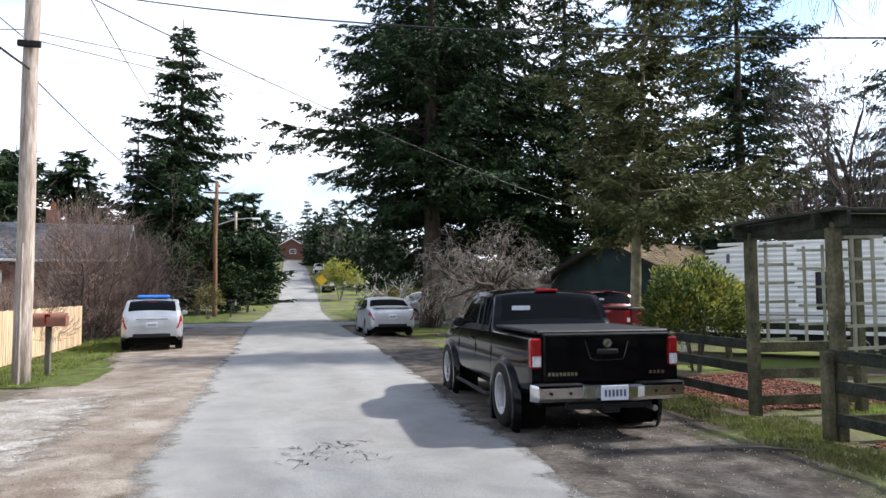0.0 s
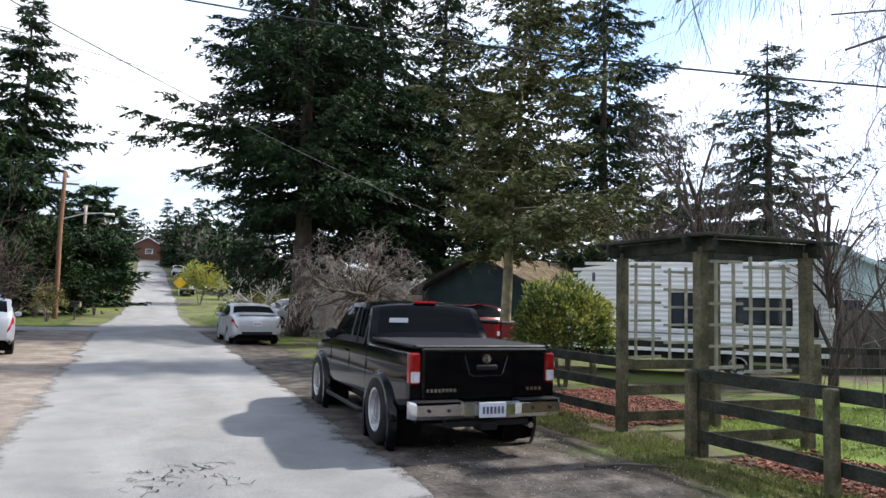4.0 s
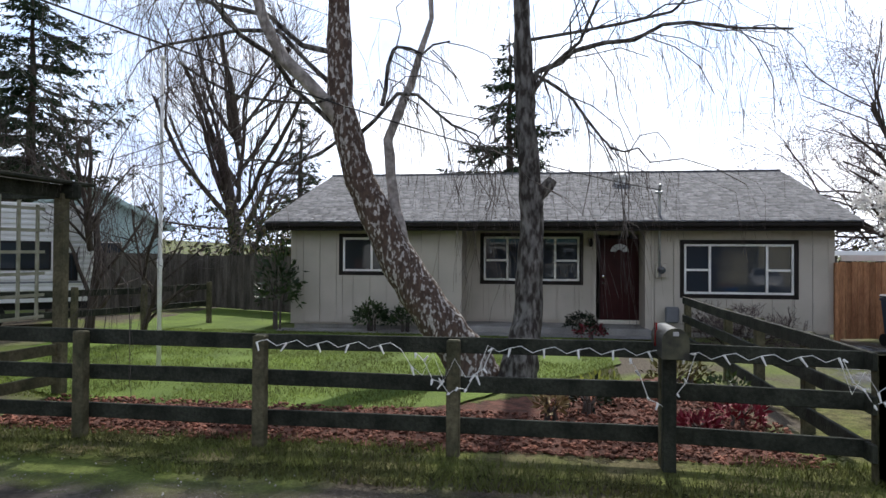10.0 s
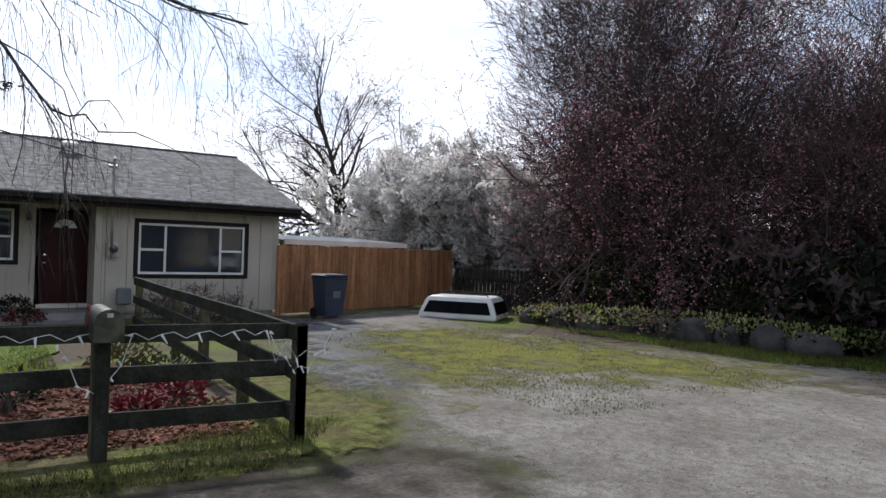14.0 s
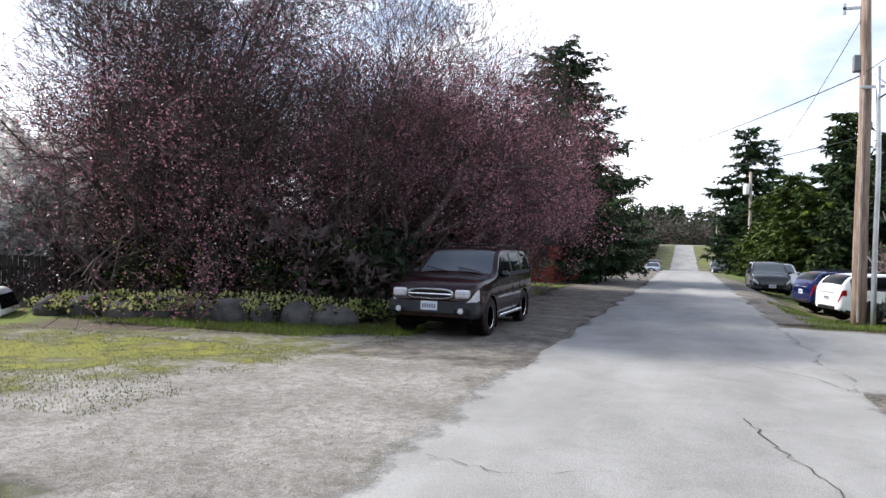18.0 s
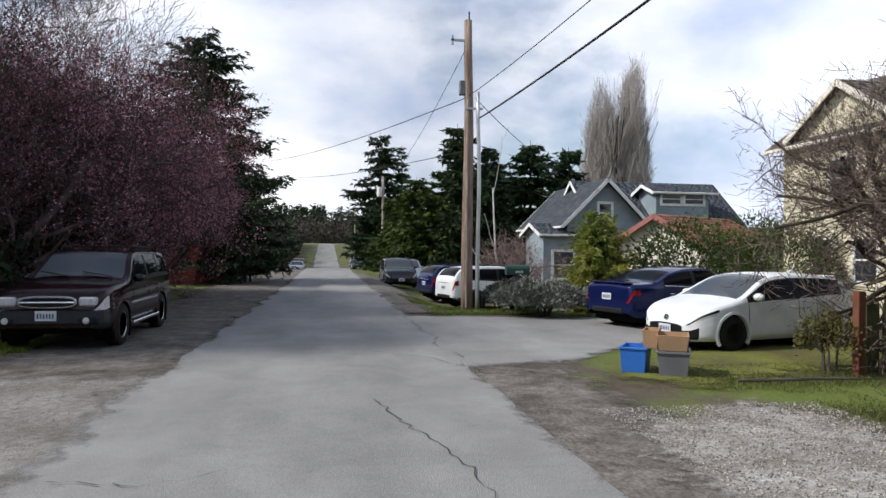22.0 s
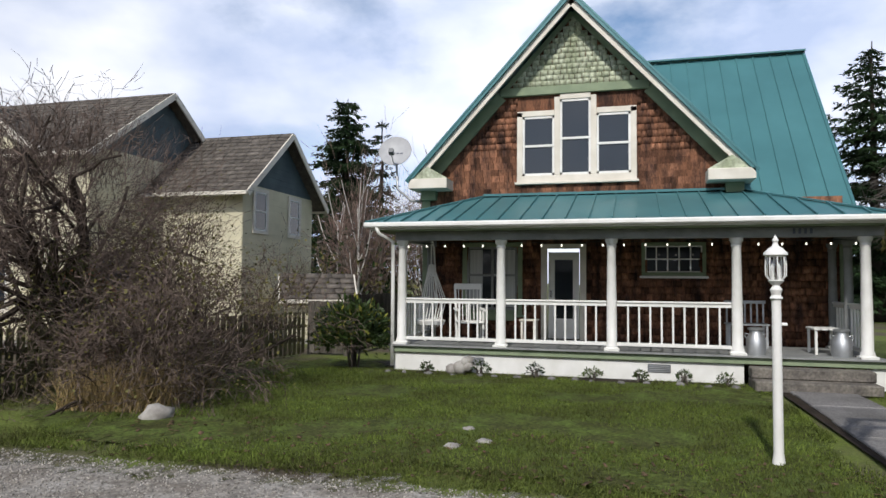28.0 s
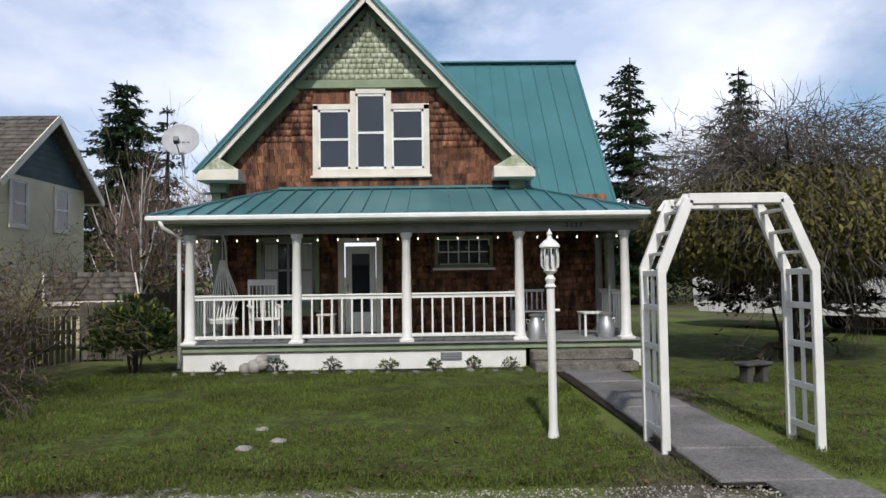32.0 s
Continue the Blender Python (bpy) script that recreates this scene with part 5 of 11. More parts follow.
    d = W("front_door", B(((WX - 0.06, door[0] + 0.07, door[2] + 0.02), (WX - 0.02, door[0] + 0.2, door[3] - 0.08)), ((WX - 0.06, door[1] - 0.2, door[2] + 0.02), (WX - 0.02, door[1] - 0.07, door[3] - 0.08)), ((WX - 0.06, door[0] + 0.2, door[2] + 0.02), (WX - 0.02, door[1] - 0.2, 0.94)), ((WX - 0.06, door[0] + 0.2, 2.18), (WX - 0.02, door[1] - 0.2, door[3] - 0.08))), M_WHITE, h, "white glazed front door")
    W("door_glass", B(((WX - 0.045, door[0] + 0.2, 0.94), (WX - 0.038, door[1] - 0.2, 2.18))), M_GLASS, d)
    W("door_handle", B(((WX - 0.02, door[0] + 0.10, 1.38), (WX + 0.02, door[0] + 0.14, 1.54)), bev=0.005), M_CHROME, d)
    W("door_panel", B(((WX - 0.02, -1.48, 0.6), (WX - 0.01, -1.18, 0.86)), bev=0.004), M_WHITE, d)
    W("door_casing", B(((WX, door[0] - 0.08, 0.5), (WX + 0.06, door[0] + 0.05, door[3] + 0.09)), ((WX, door[1] - 0.05, 0.5), (WX + 0.06, door[1] + 0.08, door[3] + 0.09)), ((WX, door[0] + 0.05, door[3]), (WX + 0.06, door[1] - 0.05, door[3] + 0.09))), M_CREAM, h)
    return h


porch_house()


# ---- rail fences and pergola ----
def rail_fence(name, posts, label, zs=(0.92, 0.60, 0.24), end=True, hgt=1.0, group="rail fences", mat_post=None, mat_rail=None, cap=False):
    f = thing(name, (*posts[0], 0.0), label, "fence", group)
    for x, y in posts:
        bm = B(((x - 0.055, y - 0.055, -0.15), (x + 0.055, y + 0.055, hgt)), bev=0.012)
        W("post", bm, mat_post or M_MOSSWOOD, f)
    for p, q in zip(posts, posts[1:]):
        for z in zs:
            off = 0.0 if not cap else 0.0
            d = (Vector(q) - Vector(p)).normalized()
            nrm = Vector((d.y, -d.x)) * -0.075
            a, b = Vector(p) - d * 0.07 + nrm, Vector(q) + d * 0.02 + nrm
            W("rail", beam(bmesh.new(), (a.x, a.y, z + random.uniform(-0.01, 0.01)), (b.x, b.y, z + random.uniform(-0.01, 0.01)), 0.04, 0.135, 0.006), mat_rail or M_DARKWOOD, f)
    return f


PY = [6.09, 4.36, 2.63, 0.92, -0.80, -2.31]
rail_fence("rail_fence", [(5.85, y) for y in PY[:-1]] + [(5.66, -2.31)], "dark weathered three-rail fence along the verge", hgt=0.98)
rail_fence("rail_fence", [(5.66, -2.31), (7.2, -2.34), (8.8, -2.36), (10.3, -2.38), (13.3, -2.42)], "dark three-rail fence running back to the house", hgt=0.98)
rail_fence("rail_fence", [(6.15, 12.2), (6.12, 9.6), (6.1, 7.6)], "dark rail fence by the mulch bed", hgt=1.0)
rail_fence("rail_fence", [(9.4, 12.6), (10.9, 10.8), (12.6, 9.5), (14.2, 9.0), (16.4, 8.6)], "dark rail fence before the trailer", zs=(0.92, 0.5), hgt=1.05)


def pergola():
    g = thing("pergola", (6.8, 6.8, 0.0), "mossy wooden entrance pergola with lattice sides", "pergola")
    P = [(6.1, 7.6), (6.0, 6.09), (7.62, 5.95), (7.7, 7.5)]
    for x, y in P:
        W("post", B(((x - 0.065, y - 0.065, -0.1), (x + 0.065, y + 0.065, 2.42)), bev=0.012), M_MOSSWOOD, g)
    for a, b in ((0, 1), (1, 2), (3, 2), (0, 3)):
        p, q = Vector((*P[a], 2.44)), Vector((*P[b], 2.44))
        d = (q - p).normalized() * 0.25
        W("beam", beam(bmesh.new(), p - d, q + d, 0.06, 0.17, 0.008), M_DARKWOOD, g)
    W("cap_board", beam(bmesh.new(), (5.95, 7.9, 2.54), (5.88, 5.8, 2.54), 0.16, 0.04, 0.006), M_DARKWOOD, g)
    W("cap_board", beam(bmesh.new(), (5.9, 5.98, 2.545), (7.95, 5.82, 2.545), 0.16, 0.04, 0.006), M_DARKWOOD, g)
    for a, b in ((0, 1),):
        pass
    for i, (p, q, us) in enumerate(((P[0], P[3], (0.14, 0.32, 0.5, 0.68, 0.86)), (P[1], P[2], (0.14, 0.3, 0.46, 0.62, 0.78)))):
        pv, qv = Vector((*p, 0)), Vector((*q, 0))
        for u in us:
            c = pv.lerp(qv, u)
            lo = 0.85 + 0.12 * random.random()
            W("lath", B(((c.x - 0.018, c.y - 0.012, lo), (c.x + 0.018, c.y + 0.012, 2.34 - 0.1 * random.random()))), M_LATH, g)
        for k in range(6):
            z = 1.0 + k * 0.25
            a, b = pv.lerp(qv, us[0] - 0.06), pv.lerp(qv, us[1] + 0.08)
            W("lath", beam(bmesh.new(), (a.x, a.y, z), (b.x, b.y, z + 0.01), 0.03, 0.035), M_LATH, g)
            a, b = pv.lerp(qv, us[2] - 0.06), pv.lerp(qv, us[4] + 0.06)
            W("lath", beam(bmesh.new(), (a.x, a.y, z - 0.05), (b.x, b.y, z - 0.04), 0.03, 0.035), M_LATH, g)
    for z in (0.9, 0.55, 0.2):
        W("side_rail", beam(bmesh.new(), (*P[0], z), (*P[3], z), 0.04, 0.13, 0.006), M_MOSSWOOD, g)
        if z < 0.8:
            W("side_rail", beam(bmesh.new(), (*P[1], z), (*P[2], z), 0.04, 0.13, 0.006), M_MOSSWOOD, g)


pergola()


def board_fence(name, p, q, height, material, label, width=0.14, gap=0.012, seed=1, group="board fences", topvar=0.01, rails=True, slots=()):
    """A close-boarded fence from p to q, each board a piece."""
    r = random.Random(seed)
    f = thing(name, (*p, 0.0), label, "fence", group)
    p, q = Vector((*p, 0)), Vector((*q, 0))
    L = (q - p).length
    d = (q - p) / L
    ang = math.degrees(math.atan2(d.y, d.x))
    n = int(L / width)
    for k in range(n):
        c = p + d * (k + 0.5) * L / n
        hh = height + r.uniform(-topvar, topvar)
        z = ground_z(c.x, c.y)
        piece("board", material, f, (c.x, c.y, z + hh / 2 + 0.03), (L / n - gap, 0.02, hh), pose(0, 0, 0, r.uniform(-0.5, 0.5), 0, ang))
    if rails:
        nrm = Vector((-d.y, d.x, 0)) * 0.035
        for z in (0.35, height - 0.3):
            W("back_rail", beam(bmesh.new(), p + nrm + Vector((0, 0, z)), q + nrm + Vector((0, 0, z)), 0.04, 0.09), material, f)
    for k in range(int(L / 2.4) + 1):
        c = p + d * min(L, k * 2.4) + Vector((-d.y, d.x, 0)) * 0.06
        W("post", B(((c.x - 0.05, c.y - 0.05, -0.1), (c.x + 0.05, c.y + 0.05, height + 0.02)), bev=0.01), material, f)
    return f


board_fence("cedar_fence", (15.7, -5.95), (17.6, -12.2), 1.62, M_CEDAR, "orange cedar board fence beside the house", seed=2)
board_fence("grey_fence", (16.8, 13.4), (21.7, 11.8), 1.75, M_GREYWOOD, "weathered grey board fence behind the lawn", seed=3)
board_fence("grey_fence", (21.7, 11.8), (19.2, 6.6), 1.7, M_GREYWOOD, "weathered grey board fence beside the house", seed=4)
board_fence("pale_fence", (-6.0, 14.5), (-6.1, 24.0), 1.25, M_PALEBOARD, "pale new wooden board fence", seed=5, gap=0.02)
board_fence("red_fence", (5.9, -33.0), (5.0, -40.5), 1.75, M_REDFENCE, "red painted board fence", seed=6)
board_fence("red_fence", (9.0, -33.2), (5.9, -33.0), 1.75, M_REDFENCE, "red painted board fence end", seed=7)
board_fence("brown_fence", (-14.6, -6.2), (-19.6, -6.6), 1.35, M_GREYWOOD, "old grey-brown board fence beside the farmhouse", seed=8)
board_fence("brown_fence", (-14.6, -7.2), (-14.6, -6.2), 1.2, M_GREYWOOD, "old grey-brown board fence end", seed=12)
board_fence("low_fence", (-7.4, -8.35), (-14.4, -7.2), 0.95, mat("mossy_picket", (0.11, 0.11, 0.055), (0.055, 0.05, 0.03), scale=4, rough=0.9, vary=0.2), "low mossy picket fence under the shrubs", width=0.16, gap=0.05, seed=9)
board_fence("dark_fence", (17.5, -12.3), (13.2, -14.4), 1.1, mat("dark_picket", (0.04, 0.034, 0.028), (0.02, 0.017, 0.014), scale=4, rough=0.9, vary=0.2), "dark picket fence under the plum trees", width=0.13, gap=0.03, seed=10)
board_fence("tan_fence", (-20.0, 12.5), (-14.2, 17.0), 1.6, mat("tan_board", (0.26, 0.13, 0.075), (0.17, 0.085, 0.05), scale=3, rough=0.9, vary=0.15), "reddish board fence behind the yard", seed=11)
board_fence("grey_rail", (5.6, -46.0), (5.0, -62.0), 0.9, M_GREYWOOD, "low grey board fence along the lane", seed=13)


# ---- vehicles ----
def paint(name, c, metal=0.0, rough=0.12):
    return mat(name, c, tuple(v * 0.85 for v in c), scale=3, rough=rough, metal=metal, coat=0.0, spec=0.4)


def loft(bm, stations, ring):
    """Skins rings of points, one ring a station."""
    rows = [[bm.verts.new(p) for p in ring(*s)] for s in stations]
    n = len(rows[0])
    for a, b in zip(rows, rows[1:]):
        for k in range(n):
            bm.faces.new((a[k], b[k], b[(k + 1) % n], a[(k + 1) % n]))
    bm.faces.new(rows[0])
    bm.faces.new(rows[-1][::-1])
    bmesh.ops.recalc_face_normals(bm, faces=bm.faces[:])
    return bm


def slope_any(bm, corners, thick):
    c = [Vector(p) for p in corners]
    n = (c[1] - c[0]).cross(c[2] - c[0]).normalized()
    a = [bm.verts.new(p + n * thick / 2) for p in c]
    b = [bm.verts.new(p - n * thick / 2) for p in c]
    bm.faces.new(a)
    bm.faces.new(b[::-1])
    for i in range(len(c)):
        j = (i + 1) % len(c)
        bm.faces.new((a[i], b[i], b[j], a[j]))
    return bm


LOW, UPP, TOP = 12, 7, 8   # rows of faces: sill to belt, belt to roof edge, roof edge to the middle


def car_shell(S):
    """Points of the whole skin, ring by ring, and a list of its faces with what each one is."""
    top, belt, wide, sill = (smooth_curve(S[k]) for k in ("top", "belt", "wide", "sill"))
    x0, x1 = S["top"][0][0], S["top"][-1][0]
    n = int((x1 - x0) / 0.03)
    xs = np.sort(np.concatenate([x0 + (x1 - x0) * np.arange(n + 1) / n, [x0 + 0.006, x0 + 0.015, x1 - 0.006, x1 - 0.015]]))
    zt, zb, w, zs = top(xs), belt(xs), wide(xs), sill(xs)
    zb = np.minimum(zb, zt - 0.035)
    crown = np.minimum(0.05, (zt - zb) * 0.35 + 0.012)
    ze = zt - crown
    wt = w * 0.985 - np.maximum(0.045, S.get("tumble", 0.42) * (ze - zb))
    rows = []
    for k in range(LOW + 1):
        f = k / LOW
        side = 0.90 + 0.10 * min(1.0, f / 0.16) ** 0.5 + 0.012 * math.sin(f * math.pi) - 0.015 * f ** 3 - (0.010 if 0.62 < f < 0.74 else 0.0)
        rows.append(np.stack([xs, w * side, zs + (zb - zs) * f], 1))
    base = rows[-1][:, 1]
    for k in range(1, UPP + 1):
        f = k / UPP
        rows.append(np.stack([xs, base + (wt - base) * (f * 0.75 + 0.25 * f * f), zb + (ze - zb) * (1 - (1 - f) ** 1.15)], 1))
    for k in range(1, TOP + 1):
        f = k / TOP
        rows.append(np.stack([xs, wt * (1 - f), ze + crown * (1 - (1 - f) ** 2.6)], 1))
    P = np.stack(rows, 1)
    return xs, P, dict(top=top, belt=belt, wide=wide, sill=sill)


def car_skin(c, S, col, kind):
    """Body, panes and lamps: pieces of one continuous skin, with the wheel openings left out."""
    xs, P, cur = car_shell(S)
    R = S["r"] * 1.14
    pick = collections.defaultdict(list)
    m = P.shape[1]
    mirror = P * [1, -1, 1]
    pts = np.concatenate([P.reshape(-1, 3), mirror.reshape(-1, 3)])
    off = P.shape[0] * m
    A0, A1 = S["screen"]
    R0, R1 = S["back"]
    for i in range(len(xs) - 1):
        x = (xs[i] + xs[i + 1]) / 2
        for k in range(m - 1):
            q = P[i:i + 2, k:k + 2].reshape(-1, 3).mean(0)
            what = "body"
            if k < LOW and min(math.hypot(x - S["fx"], q[2] - S["r"]), math.hypot(x - S["rx"], q[2] - S["r"])) < R:
                continue
            tall = P[i, LOW + UPP, 2] - P[i, LOW, 2]
            if LOW <= k < LOW + UPP - 1 and S["side"][0] < x < S["side"][1] and tall > 0.10:
                what = "frame" if k == LOW or any(abs(x - p) < 0.05 for p in S["posts"]) or tall < 0.16 or x < S["side"][0] + 0.045 else "glass"
            elif k >= LOW + UPP + 1 and A0 < x < A1:
                what = "screen"
            elif k >= LOW + UPP + 1 and R0 < x < R1:
                what = "rear"
            for name, test in S["lamps"]:
                if test(x, abs(q[1]), q[2], k):
                    what = name
            a, b, d, e = i * m + k, (i + 1) * m + k, (i + 1) * m + k + 1, i * m + k + 1
            for s in (1, -1):
                o = 0 if s > 0 else off
                quad = (a + o, b + o, d + o, e + o) if s < 0 else (e + o, d + o, b + o, a + o)
                key = what if what in ("body", "screen", "rear", "frame") else (what, s)
                if what == "glass":
                    key = ("glass", s, sum(x > p for p in S["posts"]))
                pick[key].append(quad)
    label = dict(headlamp="clear headlamp", tail_lamp="red tail lamp", fog_lamp="fog lamp")
    for key, quads in pick.items():
        what = key if isinstance(key, str) else key[0]
        mats = dict(body=col, frame=M_PLASTIC, screen=M_SCREEN, rear=M_CARGLASS, glass=M_CARGLASS, headlamp=M_WHITELAMP, tail_lamp=M_REDLAMP, cladding=M_CLADDING, grille=M_GRILLE, reversing_lamp=M_WHITELAMP)
        name = dict(screen="windscreen", rear="rear_window", glass="side_window", frame="window_frame").get(what, what)
        used, f = np.unique(np.array(quads), return_inverse=True)
        ob = arrays(name, pts[used], f.reshape(-1, 4), mats[what], c, label.get(what, ""), smooth=True)
        ob.data.set_sharp_from_angle(angle=radians(38))
    for i, nm in ((0, "rear_panel"), (-1, "front_panel")):
        ring = [tuple(p) for p in P[i]] + [tuple(p * [1, -1, 1]) for p in P[i][::-1][1:]]
        bm = bmesh.new()
        bm.faces.new([bm.verts.new(p) for p in (ring if i else ring[::-1])])
        part(nm, bm, S.get(nm, col), c)
    return cur


def wheel_opening(c, x, side, wide, r, material, wid=0.03, flare=0.02):
    """The lip round a wheel opening and the dark liner behind it."""
    s = side
    n, R = 26, r * 1.14
    a = [radians(-32 + 244 * k / n) for k in range(n + 1)]
    lip, liner = bmesh.new(), bmesh.new()
    rows, deep = [], []
    for t in a:
        u = Vector((math.cos(t), 0, math.sin(t)))
        y = s * (float(wide(x + u.x * R)) + 0.004)
        o = Vector((x, y, r))
        rows.append([lip.verts.new(o + u * q + Vector((0, s * d, 0))) for q, d in ((R - 0.012, -0.10), (R - 0.012, flare), (R + wid * 0.6, flare), (R + wid, 0.002), (R + wid + 0.01, -0.03))])
        deep.append([liner.verts.new(o + u * (R + 0.01) + Vector((0, -s * d, 0))) for d in (0.02, 0.36)])
    for p, q in zip(rows, rows[1:]):
        for k in range(4):
            lip.faces.new((p[k], q[k], q[k + 1], p[k + 1]))
    for p, q in zip(deep, deep[1:]):
        liner.faces.new((p[0], q[0], q[1], p[1]))
    liner.faces.new([d[1] for d in deep])
    for bm in (lip, liner):
        bmesh.ops.recalc_face_normals(bm, faces=bm.faces[:])
    part("wheel_arch", lip, material, c, smooth=True, angle=40)
    part("wheel_liner", liner, M_LINER, c)


def wheel(parent, x, y, r, width, rim_m, spokes=6, name="wheel"):
    s = 1 if y > 0 else -1
    w = new(name)
    w.parent = parent
    w.matrix_basis = pose(x, y, r, 90 * -s, 0, 0)
    prof = [(r * 0.62, -width / 2), (r * 0.90, -width / 2), (r * 0.985, -width * 0.36), (r, -width * 0.2), (r, width * 0.2), (r * 0.985, width * 0.36), (r * 0.90, width / 2), (r * 0.64, width / 2), (r * 0.62, width * 0.44)]
    bm = bmesh.new()
    n = 28
    rings = [[bm.verts.new((q * math.cos(2 * math.pi * k / n), q * math.sin(2 * math.pi * k / n), z)) for k in range(n)] for q, z in prof]
    for a, b in zip(rings, rings[1:] + rings[:1]):
        for k in range(n):
            bm.faces.new((a[k], a[(k + 1) % n], b[(k + 1) % n], b[k]))
    ty = part("tyre", bm, M_TYRE, w, smooth=True, angle=50)
    bm = lathe(bmesh.new(), [(r * 0.62, width * 0.44), (r * 0.56, width * 0.42), (r * 0.55, width * 0.05), (0.0, width * 0.05)], 24)
    rim = part("rim", bm, M_PLASTIC, w)
    for k in range(spokes):
        bm = bmesh.new()
        m = pose(0, 0, 0, 0, 0, 360 * k / spokes)
        box(bm, (r * 0.10, -r * 0.065, width * 0.22), (r * 0.60, r * 0.065, width * 0.43), 0.008, m)
        part("spoke", bm, rim_m, rim)
    part("hub", lathe(bmesh.new(), [(r * 0.17, width * 0.25), (r * 0.16, width * 0.42), (0, width * 0.44)], 14), rim_m, rim)
    part("rim_lip", lathe(bmesh.new(), [(r * 0.64, width * 0.44), (r * 0.63, width * 0.47), (r * 0.57, width * 0.46), (r * 0.55, width * 0.40)], 28), rim_m, rim, smooth=True)
    return w


def plate(parent, x, y, z, face, w=0.32, h=0.16):
    p = part("number_plate", B(((x, y - w / 2, z - h / 2), (x + face * 0.012, y + w / 2, z + h / 2)), bev=0.004), M_PLATE, parent, "white number plate with plain dark bars")
    for k in range(6):
        part("plate_bar", B(((x + face * 0.013, y - w * 0.40 + k * w * 0.14, z - h * 0.25), (x + face * 0.016, y - w * 0.40 + k * w * 0.14 + w * 0.08, z + h * 0.22))), M_INK, p)
    return p


# the windscreen's pale blue-grey base adds reflected sky to the glass colour
M_SCREEN = glassmat("windscreen_sky_tint", (0.05, 0.058, 0.066), 0.04)
M_CARGLASS = glassmat("car_glass", (0.004, 0.005, 0.006), 0.03)
M_CARGLASS.node_tree.nodes["Principled BSDF"].inputs["Specular IOR Level"].default_value = 0.05
M_LINER = mat("wheel_liner", (0.008, 0.008, 0.008), (0.006, 0.006, 0.006), rough=0.95, spec=0.05)
M_CLADDING = mat("grey_cladding", (0.030, 0.032, 0.038), (0.024, 0.026, 0.03), scale=10, rough=0.55, spec=0.3)
M_GRILLE = mat("grille_black", (0.010, 0.010, 0.011), (0.006, 0.006, 0.006), scale=60, rough=0.5, spec=0.2)


def mirrors(c, x, y, z, m):
    for s in (-1, 1):
        bm = bmesh.new()
        bmesh.ops.create_uvsphere(bm, u_segments=14, v_segments=8, radius=1.0, matrix=Matrix.Translation((x, s * (y + 0.10), z + 0.075)) @ Matrix.Diagonal((0.085, 0.115, 0.075, 1)))
        for v in bm.verts:
            v.co.x = max(v.co.x, x - 0.03)
        mi = part("wing_mirror", bm, m, c, smooth=True, angle=40)
        part("mirror_stalk", B(((x - 0.03, s * (y - 0.05), z - 0.03), (x + 0.03, s * (y + 0.05), z + 0.03)), bev=0.012), M_PLASTIC, mi)


def handles(c, xs, y, z, m):
    for s in (-1, 1):
        for x in xs:
            part("door_handle", B(((x - 0.09, s * y - 0.012, z), (x + 0.09, s * y + 0.026, z + 0.032)), bev=0.012), m, c)


def door_gaps(c, xs, cur, z0):
    """Thin dark joints round the doors, following the bulge of the side."""
    for s in (-1, 1):
        for x in xs:
            w, zb = float(cur["wide"](x)), float(cur["belt"](x))
            pts = [Vector((x, s * w * k, z0 + (zb - z0) * f)) for f, k in ((0.0, 0.992), (0.2, 1.004), (0.5, 1.010), (0.62, 1.006), (0.8, 0.998), (1.0, 0.984))]
            part("door_gap", tube(bmesh.new(), pts, 0.0055, 4), M_PLASTIC, c)


